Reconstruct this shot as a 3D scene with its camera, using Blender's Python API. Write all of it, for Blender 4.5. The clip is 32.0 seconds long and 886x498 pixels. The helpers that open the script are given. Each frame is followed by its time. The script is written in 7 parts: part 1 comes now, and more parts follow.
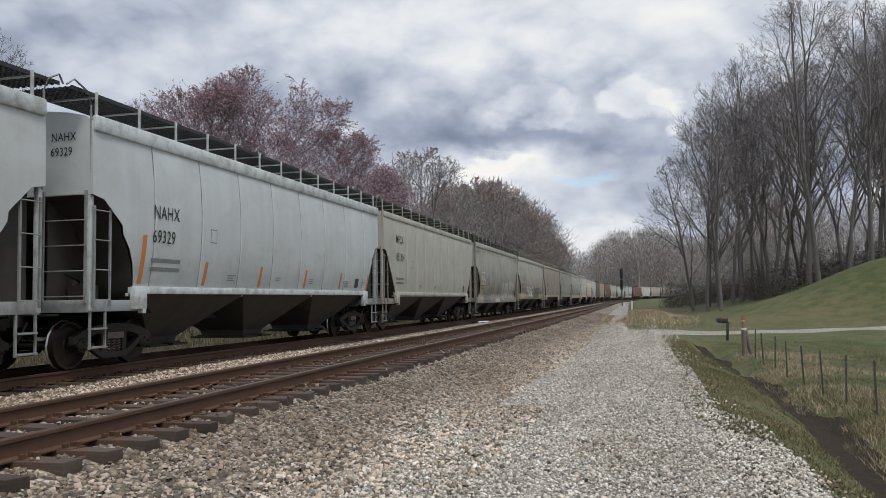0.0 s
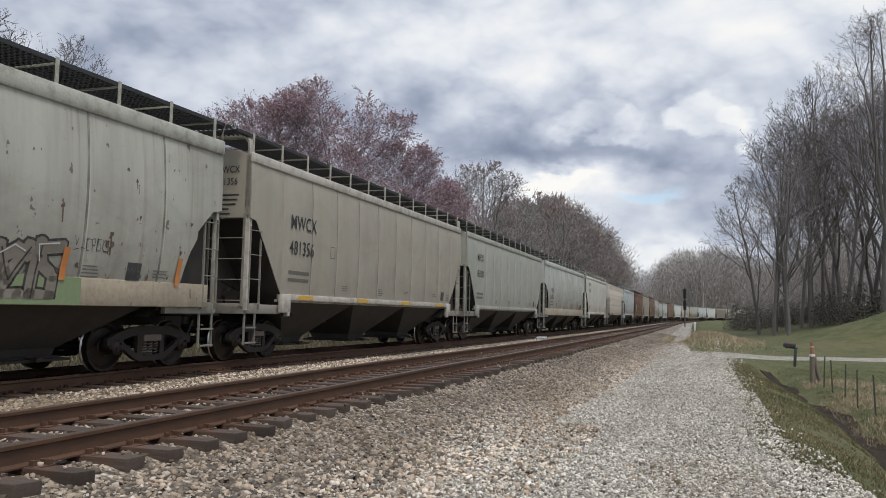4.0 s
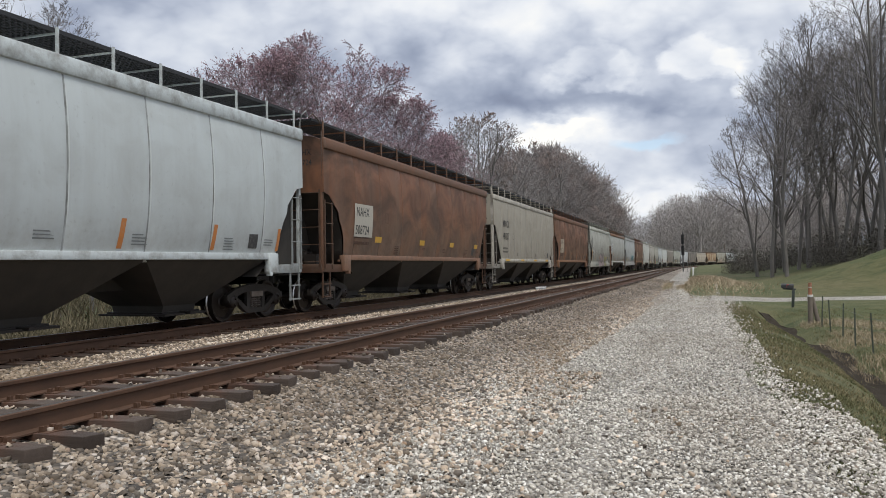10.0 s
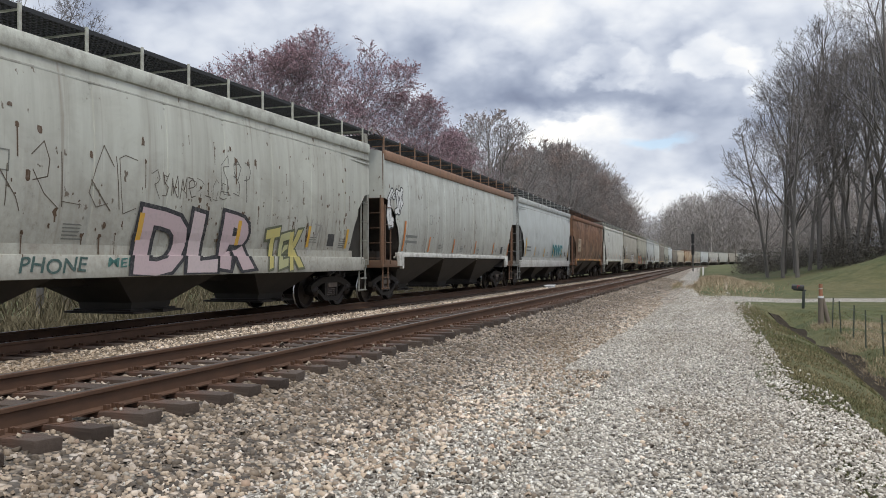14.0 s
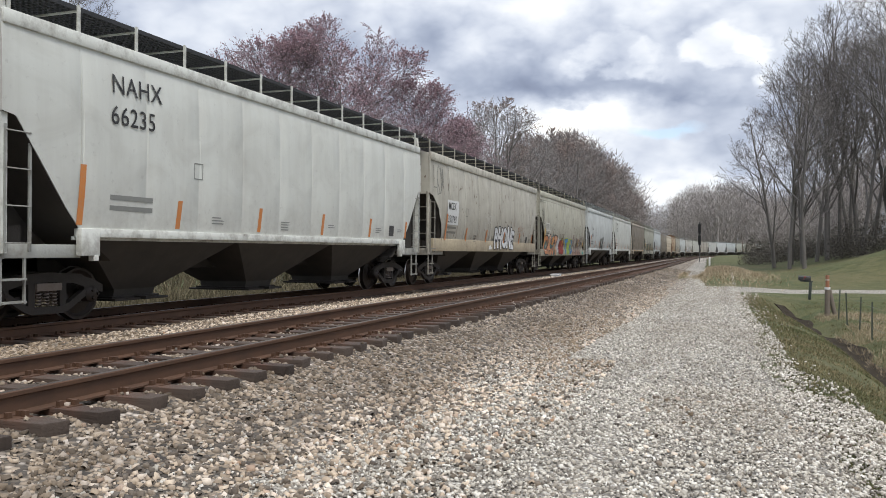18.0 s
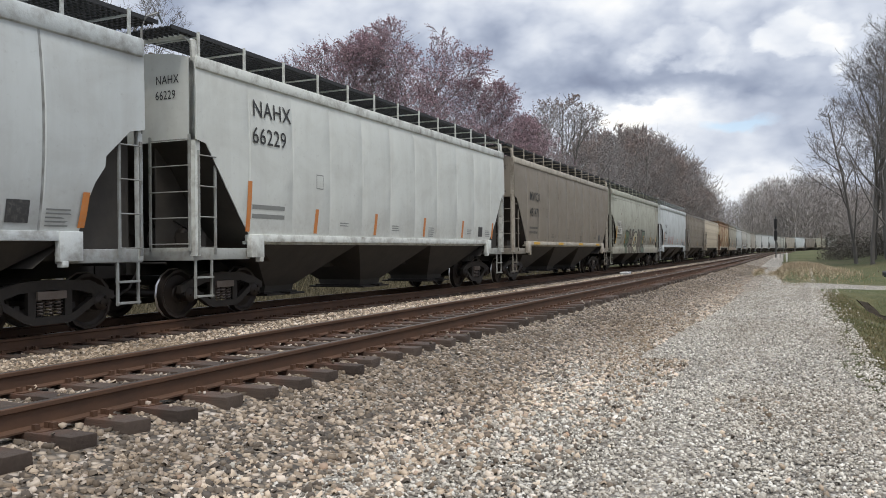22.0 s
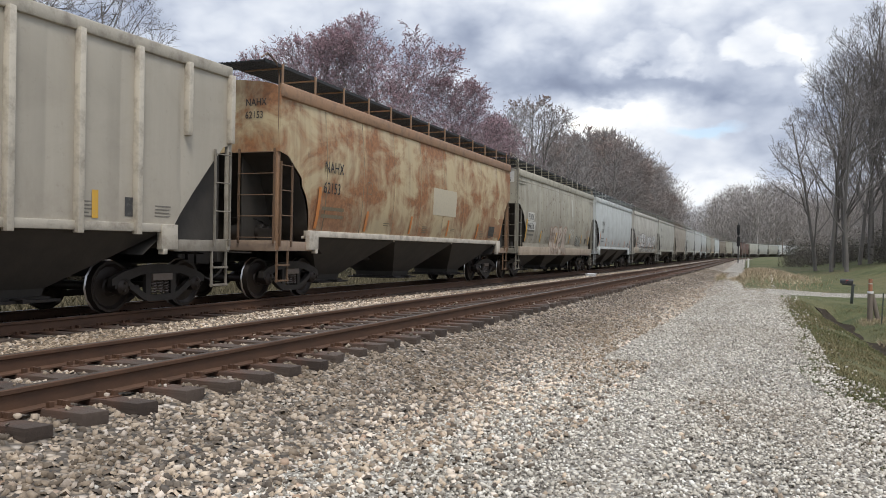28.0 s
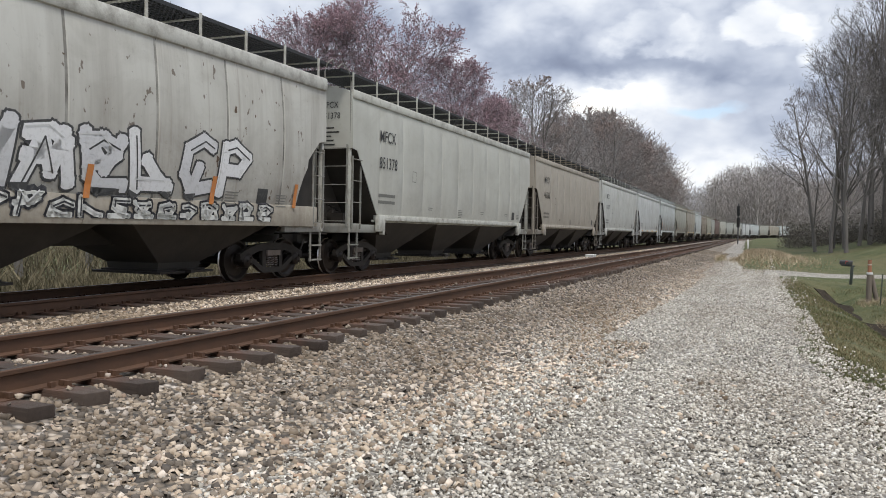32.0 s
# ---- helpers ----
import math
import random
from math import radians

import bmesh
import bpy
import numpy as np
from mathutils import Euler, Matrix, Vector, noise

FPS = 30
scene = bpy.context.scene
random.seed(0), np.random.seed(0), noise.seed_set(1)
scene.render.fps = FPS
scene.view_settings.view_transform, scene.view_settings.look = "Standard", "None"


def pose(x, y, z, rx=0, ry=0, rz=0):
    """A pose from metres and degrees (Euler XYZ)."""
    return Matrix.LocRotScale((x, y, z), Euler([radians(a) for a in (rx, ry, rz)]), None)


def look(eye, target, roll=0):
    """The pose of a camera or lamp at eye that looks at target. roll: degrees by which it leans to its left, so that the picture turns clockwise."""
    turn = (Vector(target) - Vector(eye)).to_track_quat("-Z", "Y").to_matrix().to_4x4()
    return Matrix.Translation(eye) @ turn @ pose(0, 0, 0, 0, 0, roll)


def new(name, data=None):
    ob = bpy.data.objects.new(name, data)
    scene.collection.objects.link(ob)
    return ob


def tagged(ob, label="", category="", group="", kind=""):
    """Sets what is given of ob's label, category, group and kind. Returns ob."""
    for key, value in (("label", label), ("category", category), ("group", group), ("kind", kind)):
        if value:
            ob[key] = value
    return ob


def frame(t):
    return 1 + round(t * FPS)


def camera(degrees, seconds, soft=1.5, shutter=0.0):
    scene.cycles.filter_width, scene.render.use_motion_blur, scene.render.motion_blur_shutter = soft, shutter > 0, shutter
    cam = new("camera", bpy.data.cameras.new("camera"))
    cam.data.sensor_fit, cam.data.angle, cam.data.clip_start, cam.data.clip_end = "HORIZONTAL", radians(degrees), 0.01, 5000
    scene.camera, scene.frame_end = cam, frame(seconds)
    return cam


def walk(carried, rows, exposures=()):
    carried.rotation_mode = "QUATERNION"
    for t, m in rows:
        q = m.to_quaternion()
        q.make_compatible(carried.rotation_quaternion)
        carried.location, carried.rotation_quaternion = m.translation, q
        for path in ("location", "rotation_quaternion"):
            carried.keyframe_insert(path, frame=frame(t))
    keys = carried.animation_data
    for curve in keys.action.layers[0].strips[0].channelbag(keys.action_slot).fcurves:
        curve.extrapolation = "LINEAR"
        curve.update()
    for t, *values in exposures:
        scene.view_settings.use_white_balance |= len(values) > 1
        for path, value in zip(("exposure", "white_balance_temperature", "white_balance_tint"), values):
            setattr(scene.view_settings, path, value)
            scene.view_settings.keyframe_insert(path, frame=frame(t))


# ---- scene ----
# World: metres, y runs along the near track away from the camera, z = 0 at the near track's rail top.
cam = camera(58.0, 32.0, soft=0.9)
EYE = (0.0, 0.0, 1.08)
# seconds, pitch, roll, yaw of the hand-held camera, which turns on the spot
VIEW = [
    (0, 3.39, 0.97, 14.95),
    (0.5, 3.85, 0.70, 15.14),
    (1, 4.37, 0.77, 16.01),
    (1.5, 4.38, 0.65, 15.69),
    (2, 4.36, 0.90, 15.25),
    (2.5, 4.57, 0.87, 15.28),
    (3, 4.58, -0.04, 16.23),
    (3.5, 4.97, -1.53, 17.74),
    (4, 4.31, -1.08, 19.14),
    (4.5, 2.71, -0.15, 19.35),
    (6.5, 0.93, 0.74, 18.78),
    (7, 1.48, 0.79, 18.60),
    (7.5, 1.85, 0.62, 18.85),
    (8, 2.04, 0.62, 19.44),
    (8.5, 1.98, 0.67, 19.69),
    (9, 1.68, 0.58, 19.77),
    (9.5, 1.34, 0.67, 19.71),
    (10, 1.00, 0.94, 19.07),
    (10.5, 0.92, 1.07, 18.84),
    (11, 0.95, 0.85, 18.62),
    (11.5, 0.83, 0.77, 18.48),
    (12, 0.80, 0.76, 18.84),
    (12.5, 0.83, 0.71, 19.04),
    (13, 0.90, 0.70, 19.00),
    (13.5, 0.84, 0.60, 19.01),
    (14, 0.78, 0.28, 19.72),
    (14.5, 0.80, -0.00, 19.22),
    (16.5, -0.06, -0.18, 20.60),
    (17, -0.64, -0.66, 20.00),
    (17.5, -0.74, -0.55, 19.61),
    (18, -0.08, -0.21, 20.15),
    (18.5, -0.12, -0.13, 20.77),
    (19, -0.15, -1.34, 21.14),
    (19.5, 0.56, -1.40, 23.91),
    (20, 2.02, -0.78, 26.91),
    (20.5, 1.92, -0.85, 27.38),
    (21, -0.10, 0.28, 26.36),
    (21.5, -1.26, 0.68, 25.24),
    (22, -0.09, 0.57, 24.96),
    (22.5, 1.18, 0.14, 24.33),
    (23, 0.76, 0.34, 23.59),
    (23.5, 0.25, -0.28, 23.36),
    (24, 0.47, -0.98, 23.54),
    (24.5, 0.33, -1.34, 23.04),
    (25, -0.36, -1.09, 22.56),
    (25.5, -0.48, -0.79, 22.32),
    (27.5, -0.16, -1.01, 22.25),
    (28, -0.25, -0.92, 22.63),
    (28.5, -0.79, -1.00, 22.97),
    (29, -0.63, -0.94, 22.34),
    (29.5, -0.49, -0.93, 22.43),
    (30, -0.74, -1.21, 22.86),
    (30.5, -0.82, -1.24, 22.91),
    (31, -0.86, -1.36, 22.81),
    (31.5, -1.16, -1.26, 22.50),
    (32, -1.62, -0.94, 22.61),
]
# the clip's camera lets in more light as it goes
EXPOSURES = [(0, -0.15), (4, -0.08), (8, -0.02), (13, 0.02), (16.5, 0.14), (18, 0.2), (20, 0.06), (25, 0.1), (28, 0.14), (32, 0.14)]
walk(cam, [(t, pose(*EYE, 90 + p, r, w)) for t, p, r, w in VIEW], EXPOSURES)


# the line's heading (degrees to the right) and height along it; hill: height over x; mound: x, y, height; drive and ditch: middle line
TRACK_BEND = ([-120, 8, 25, 190, 330, 600, 900], [0, 0, -1.2, -1.3, 13, 40, 60])
TRACK_FALL = ([-300, 15, 68, 300, 900], [0, 0, -0.30, -1.3, -2.2])
HILL = ([3, 4.4, 8, 10.4, 12.9, 16, 28, 60], [0, 0.2, 1.35, 2.15, 3.2, 4.4, 7.0, 9.0])
MOUND = (-1.0, 60.0, 0.7)
DRIVE = ([0, 3.2, 5.9, 12.4, 60], [42.8, 46.0, 47.4, 50.0, 60])
DITCH = ([-8, 8, 12, 15, 19, 23, 28.5, 37, 60], [3.0, 3.0, 2.98, 3.1, 3.2, 3.15, 2.85, 2.35, 2.35])
# ---- light ----
SUN_EL, SUN_AZ = 62.0, 140.0      # degrees; azimuth from +y towards +x


def build_world():
    w = bpy.data.worlds.new("overcast_sky")
    scene.world = w
    w.use_nodes = True
    nt = w.node_tree
    nt.nodes.clear()
    N, L = nt.nodes.new, nt.links.new

    def math_(op, a, b=None, clamp=False):
        n = N("ShaderNodeMath")
        n.operation, n.use_clamp = op, clamp
        for i, x in enumerate((a, b)):
            if x is None:
                continue
            if isinstance(x, (int, float)):
                n.inputs[i].default_value = x
            else:
                L(x, n.inputs[i])
        return n.outputs[0]

    def ramp(f, stops, interp="LINEAR"):
        r = N("ShaderNodeValToRGB")
        r.color_ramp.interpolation = interp
        e = r.color_ramp.elements
        while len(e) < len(stops):
            e.new(0.5)
        for q, (p, c) in zip(e, stops):
            q.position, q.color = p, (*c, 1)
        L(f, r.inputs[0])
        return r.outputs[0]

    co = N("ShaderNodeTexCoord")
    sep = N("ShaderNodeSeparateXYZ")
    L(co.outputs["Generated"], sep.inputs[0])
    x, y, z = sep.outputs
    comb = N("ShaderNodeCombineXYZ")
    L(x, comb.inputs[0])
    L(y, comb.inputs[1])
    L(math_("MULTIPLY", z, 1.7), comb.inputs[2])

    def noise_(scale, detail, rough, shift, dist=0.0):
        m = N("ShaderNodeMapping")
        m.inputs["Location"].default_value = shift
        L(comb.outputs[0], m.inputs[0])
        n = N("ShaderNodeTexNoise")
        n.inputs["Scale"].default_value, n.inputs["Detail"].default_value = scale, detail
        n.inputs["Roughness"].default_value, n.inputs["Distortion"].default_value = rough, dist
        L(m.outputs[0], n.inputs["Vector"])
        return n.outputs["Fac"]

    ruffle = N("ShaderNodeTexNoise")
    ruffle.inputs["Scale"].default_value, ruffle.inputs["Detail"].default_value = 14.0, 8
    L(comb.outputs[0], ruffle.inputs["Vector"])
    rs = N("ShaderNodeVectorMath")
    rs.operation = "MULTIPLY_ADD"
    rs.inputs[1].default_value, rs.inputs[2].default_value = (0.12, 0.12, 0.09), (-0.06, -0.06, -0.045)
    L(ruffle.outputs["Color"], rs.inputs[0])
    bent = N("ShaderNodeVectorMath")
    L(co.outputs["Generated"], bent.inputs[0])
    L(rs.outputs[0], bent.inputs[1])

    def spot(az, el, wide, tall, soft=1.0):
        """How near the direction is to one place of the sky: 1 in the middle, 0 outside."""
        a, e = radians(az), radians(el)
        d = Vector((math.sin(a) * math.cos(e), math.cos(a) * math.cos(e), math.sin(e)))
        r = Vector((math.cos(a), -math.sin(a), 0))
        u = d.cross(r) * -1

        def dot(v):
            n = N("ShaderNodeVectorMath")
            n.operation = "DOT_PRODUCT"
            n.inputs[1].default_value = v
            L(bent.outputs[0], n.inputs[0])
            return n.outputs["Value"]
        p = math_("DIVIDE", dot(r), math.sin(radians(wide)))
        q = math_("DIVIDE", dot(u), math.sin(radians(tall)))
        s = math_("ADD", math_("MULTIPLY", p, p), math_("MULTIPLY", q, q))
        front = math_("GREATER_THAN", dot(d), 0.3)
        if soft > 5:
            return math_("MULTIPLY", math_("MULTIPLY", math_("SUBTRACT", 1.3, s), 1.7, True), front)
        return math_("MULTIPLY", math_("POWER", 2.718, math_("MULTIPLY", s, -1.0 * soft)), front)

    def heaps(up):
        """Thickness of the cloud: soft sheets and rounded heaps with creases between them."""
        sheet = noise_(3.0, 6, 0.5, (3.1, 1.7, up), 0.25)
        total = math_("MULTIPLY", math_("SUBTRACT", sheet, 0.5), 0.8)
        for scale, amt, shift in ((5.5, 0.55, 0.6), (11.0, 0.38, 2.9), (23.0, 0.17, 5.3), (46.0, 0.09, 1.1)):
            n = noise_(scale, 1, 0.4, (shift, 0.6, 3.3 + up), 0.15)
            total = math_("ADD", total, math_("MULTIPLY", math_("SUBTRACT", math_("ABSOLUTE", math_("SUBTRACT", n, 0.5)), 0.09), amt))
        return total

    mid = noise_(6.0, 9, 0.55, (0.3, 5.2, 1.0), 0.08)
    low = heaps(0.0)
    relief = math_("SUBTRACT", low, heaps(0.05))
    f = math_("ADD", 0.53, math_("ADD", math_("MULTIPLY", low, 0.55), math_("MULTIPLY", relief, 0.42)))
    f = math_("ADD", f, math_("MULTIPLY", math_("SUBTRACT", mid, 0.5), 0.16))
    # the bright banks and the dark bases of the clouds over the line
    for az, el, wd, tl, amt, *crisp in CLOUDS:
        f = math_("ADD", f, math_("MULTIPLY", spot(az, el, wd, tl, 9 if crisp else 1.0), amt))
    cloud = ramp(f, [(0.26, (0.205, 0.24, 0.335)), (0.35, (0.275, 0.32, 0.43)), (0.43, (0.37, 0.42, 0.53)), (0.51, (0.50, 0.55, 0.655)), (0.60, (0.64, 0.685, 0.77)), (0.70, (0.80, 0.83, 0.88)), (0.86, (0.98, 0.97, 0.94))])
    # an overcast sky grows brighter towards the zenith
    zen = N("ShaderNodeMapRange")
    zen.inputs[1].default_value, zen.inputs[2].default_value, zen.inputs[3].default_value, zen.inputs[4].default_value = 0.40, 0.95, 1.0, 2.0
    L(z, zen.inputs[0])
    lift = N("ShaderNodeVectorMath")
    lift.operation = "SCALE"
    L(cloud, lift.inputs[0])
    L(zen.outputs[0], lift.inputs["Scale"])
    cloud = lift.outputs[0]
    sky = N("ShaderNodeTexSky")
    sky.sky_type, sky.sun_disc = "NISHITA", False
    sky.sun_elevation, sky.sun_rotation = radians(SUN_EL), radians(SUN_AZ)
    blue = N("ShaderNodeMix")
    blue.data_type = "RGBA"
    hole = math_("ADD", math_("MULTIPLY", spot(*BLUE, 1.0), 1.0), math_("MULTIPLY", math_("SUBTRACT", mid, 0.5), 0.8))
    hf = ramp(hole, [(0.35, (0, 0, 0)), (0.8, (0.7, 0.7, 0.7))])
    L(hf, blue.inputs["Factor"])
    L(cloud, blue.inputs["A"])
    sk = N("ShaderNodeVectorMath")
    sk.operation = "SCALE"
    sk.inputs["Scale"].default_value = 0.12
    L(sky.outputs[0], sk.inputs[0])
    pale = N("ShaderNodeVectorMath")
    pale.operation = "ADD"
    pale.inputs[1].default_value = (0.16, 0.20, 0.24)
    L(sk.outputs[0], pale.inputs[0])
    L(pale.outputs[0], blue.inputs["B"])
    bg = N("ShaderNodeBackground")
    bg.inputs["Strength"].default_value = 1.05
    L(blue.outputs["Result"], bg.inputs["Color"])
    out = N("ShaderNodeOutputWorld")
    L(bg.outputs[0], out.inputs[0])


# azimuth, elevation, half width, half height (degrees), brightness
CLOUDS = [
    (-17.0, 12.2, 6.5, 2.0, -0.17), (-9.0, 11.3, 6.0, 1.5, -0.10), (-3.6, 11.3, 5.0, 1.2, -0.09), (-21.9, 14.8, 2.5, 2.2, -0.08), (-3.4, 13.4, 0.7, 1.2, -0.06),
    (-10.6, 8.9, 3.2, 1.1, 0.32), (-11.0, 9.1, 2.2, 0.6, 0.10, 1), (-8.0, 13.5, 2.7, 1.5, 0.09, 1), (-6.0, 13.2, 1.4, 1.2, 0.05, 1), (-0.3, 13.0, 2.4, 1.5, 0.12, 1), (1.2, 13.4, 1.6, 1.2, 0.08, 1),
    (-14.0, 22.0, 26.0, 4.5, 0.10), (9.0, 20.0, 14.0, 5.0, 0.12), (-8.0, 18.5, 10.0, 2.6, 0.05), (-19.5, 17.8, 6.0, 1.6, 0.04), (-12.5, 17.4, 6.0, 1.8, 0.08), (-3.0, 17.0, 6.0, 2.0, 0.05), (-27.0, 15.5, 5.0, 3.0, -0.07), (-38.0, 14.5, 9.0, 4.0, -0.06),
    (-3.7, 4.2, 4.5, 1.0, 0.16), (0.6, 4.6, 2.2, 0.9, 0.10), (-5.0, 6.4, 6.0, 0.8, -0.04), (5.0, 14.5, 4.0, 2.0, 0.06),
]
BLUE = (-4.0, 8.1, 3.4, 0.8)
build_world()

sun = new("sun", bpy.data.lights.new("sun", "SUN"))
sun.data.energy, sun.data.angle, sun.data.color = 2.2, radians(18), (1.0, 0.95, 0.87)
se, sa = radians(SUN_EL), radians(SUN_AZ)
sun.matrix_world = look((math.sin(sa) * math.cos(se) * 50, math.cos(sa) * math.cos(se) * 50, math.sin(se) * 50), (0, 0, 0))


# ---- materials ----
def mat(name, build, rough=0.7, metal=0.0, spec=0.5):
    """A node material; build(nt, tools) returns (colour socket, bump height socket or None)."""
    m = bpy.data.materials.new(name)
    m.use_nodes = True
    nt = m.node_tree
    p = nt.nodes["Principled BSDF"]
    p.inputs["Roughness"].default_value, p.inputs["Metallic"].default_value = rough, metal
    p.inputs["Specular IOR Level"].default_value = spec
    T = Tools(nt)
    res = build(T)
    col, bump = res[0], res[1]
    if isinstance(col, tuple):
        p.inputs["Base Color"].default_value = (*col, 1)
    else:
        nt.links.new(col, p.inputs["Base Color"])
    if bump is not None:
        b = nt.nodes.new("ShaderNodeBump")
        b.inputs["Strength"].default_value = res[2] if len(res) > 2 else 0.5
        b.inputs["Distance"].default_value = res[3] if len(res) > 3 else 0.01
        nt.links.new(bump, b.inputs["Height"])
        nt.links.new(b.outputs[0], p.inputs["Normal"])
    if len(res) > 4:
        nt.links.new(res[4], p.inputs["Roughness"])
    return m


class Tools:
    """Short names for shader nodes."""
    def __init__(self, nt):
        self.nt, self.N, self.L = nt, nt.nodes.new, nt.links.new
        self.tc = self.N("ShaderNodeTexCoord")
        self.obj = self.tc.outputs["Object"]

    def put(self, s, v):
        if isinstance(v, tuple):
            s.default_value = (*v, 1) if len(v) == 3 and len(s.default_value) == 4 else v
        elif isinstance(v, (int, float)):
            s.default_value = v
        else:
            self.L(v, s)

    def scaled(self, v, sc, loc=(0, 0, 0)):
        m = self.N("ShaderNodeMapping")
        m.inputs["Scale"].default_value, m.inputs["Location"].default_value = sc, loc
        self.L(v, m.inputs[0])
        return m.outputs[0]

    def world(self):
        return self.N("ShaderNodeNewGeometry").outputs["Position"]

    def noise(self, scale, detail=4, rough=0.55, v=None, dist=0.0):
        n = self.N("ShaderNodeTexNoise")
        n.inputs["Scale"].default_value, n.inputs["Detail"].default_value = scale, detail
        n.inputs["Roughness"].default_value, n.inputs["Distortion"].default_value = rough, dist
        self.L(self.obj if v is None else v, n.inputs["Vector"])
        return n.outputs["Fac"]

    def voronoi(self, scale, v=None, feature="F1", out="Distance"):
        n = self.N("ShaderNodeTexVoronoi")
        n.feature = feature
        n.inputs["Scale"].default_value = scale
        self.L(self.obj if v is None else v, n.inputs["Vector"])
        return n.outputs[out]

    def m(self, op, a, b=0.0, clamp=False):
        n = self.N("ShaderNodeMath")
        n.operation, n.use_clamp = op, clamp
        self.put(n.inputs[0], a), self.put(n.inputs[1], b)
        return n.outputs[0]

    def span(self, f, a, b, lo=0.0, hi=1.0):
        n = self.N("ShaderNodeMapRange")
        n.inputs[1].default_value, n.inputs[2].default_value, n.inputs[3].default_value, n.inputs[4].default_value = a, b, lo, hi
        self.put(n.inputs[0], f)
        return n.outputs[0]

    def mix(self, f, a, b, blend="MIX"):
        n = self.N("ShaderNodeMix")
        n.data_type, n.blend_type = "RGBA", blend
        self.put(n.inputs["Factor"], f), self.put(n.inputs["A"], a), self.put(n.inputs["B"], b)
        return n.outputs["Result"]

    def colour(self):
        return self.N("ShaderNodeObjectInfo").outputs["Color"]

    def rnd(self):
        return self.N("ShaderNodeObjectInfo").outputs["Random"]

    def island(self):
        return self.N("ShaderNodeNewGeometry").outputs["Random Per Island"]

    def ramp(self, f, stops):
        r = self.N("ShaderNodeValToRGB")
        e = r.color_ramp.elements
        while len(e) < len(stops):
            e.new(0.5)
        for q, (p, c) in zip(e, stops):
            q.position, q.color = p, (*c, 1)
        self.L(f, r.inputs[0])
        return r.outputs[0]


def paint(name, dirt, rust, streaks, chips_=0.0, grime=(0.19, 0.165, 0.135)):
    """Weathered car paint in the object's own colour: dust low down, streaks from the roof, rust in patches."""
    def build(T):
        sep = T.N("ShaderNodeSeparateXYZ")
        T.L(T.obj, sep.inputs[0])
        shift = T.N("ShaderNodeVectorMath")
        shift.operation = "ADD"
        T.L(T.obj, shift.inputs[0])
        comb = T.N("ShaderNodeCombineXYZ")
        T.L(T.m("MULTIPLY", T.rnd(), 90.0), comb.inputs[1])
        T.L(comb.outputs[0], shift.inputs[1])
        v = shift.outputs[0]
        run = T.noise(1.0, 5, 0.62, T.scaled(v, (1.0, 2.4, 0.22)))
        blot = T.noise(0.8, 6, 0.62, T.scaled(v, (1, 1, 1.3)), 0.6)
        speck = T.noise(9.0, 5, 0.7, v)
        c = T.mix(T.span(run, 0.42, 0.75, 0, streaks), T.colour(), T.mix(0.55, T.colour(), (0.16, 0.13, 0.10)))
        c = T.mix(T.span(blot, 0.45 if dirt < 1 else 0.40, 0.8 if dirt < 1 else 0.66, 0, dirt), c, T.mix(0.7, c, grime))
        rmask = T.m("ADD", T.m("MULTIPLY", blot, 0.75), T.m("MULTIPLY", run, 0.32))
        c = T.mix(T.span(rmask, 0.70 - 0.42 * rust, 0.80 - 0.36 * rust, 0, min(1.0, rust * 1.6)), c, T.ramp(speck, [(0.3, (0.14, 0.055, 0.026)), (0.55, (0.29, 0.115, 0.042)), (0.8, (0.40, 0.2, 0.09))]))
        if chips_:
            pit = T.m("ADD", T.noise(7.0, 3, 0.5, T.scaled(v, (1, 1, 0.6))), T.m("MULTIPLY", blot, 0.25))
            c = T.mix(T.span(pit, 0.80, 0.83, 0, chips_), c, (0.10, 0.065, 0.04))
            drip = T.noise(1.0, 4, 0.6, T.scaled(v, (1.0, 6.0, 0.16)))
            c = T.mix(T.span(drip, 0.58, 0.74, 0, 0.55 * chips_), c, (0.17, 0.12, 0.08))
        low = T.span(sep.outputs[2], 1.3, 2.3 if dirt < 0.6 else 3.0, 0.4 if dirt < 0.6 else 0.6, 0.0)
        c = T.mix(T.m("MULTIPLY", low, T.span(speck, 0.3, 0.7, 0.2, 1.0)), c, (0.21, 0.175, 0.135))
        c = T.mix(T.span(speck, 0.6, 0.85, 0, 0.35), c, (0.13, 0.105, 0.085))
        return c, T.noise(1.2, 3, 0.5), 0.25, 0.012, T.span(blot, 0.3, 0.7, 0.42, 0.7)
    return mat(name, build)


M = {}
M["paint"] = paint("weathered_paint", 0.4, 0.03, 0.3)
M["paint_dirty"] = paint("stained_paint", 0.6, 0.08, 0.75, 0.8)
M["paint_worn"] = paint("worn_paint", 0.8, 0.13, 1.0, 1.0)
M["paint_rust"] = paint("rusted_paint", 0.5, 0.56, 0.5, 0.3)
M["paint_brown"] = paint("rust_brown_paint", 1.0, 0.05, 0.9, 0.4, (0.035, 0.026, 0.02))
M["seam"] = mat("weld_seam", lambda T: (T.mix(T.span(T.noise(2.5, 4), 0.35, 0.65, 0.35, 0.85), T.colour(), (0.07, 0.058, 0.046)), None), 0.7)
M["trim"] = mat("trim_paint", lambda T: (T.mix(T.span(T.noise(3, 5, 0.65), 0.45, 0.75, 0, 0.75), T.colour(), (0.12, 0.09, 0.065)), T.noise(20, 3)), 0.55)
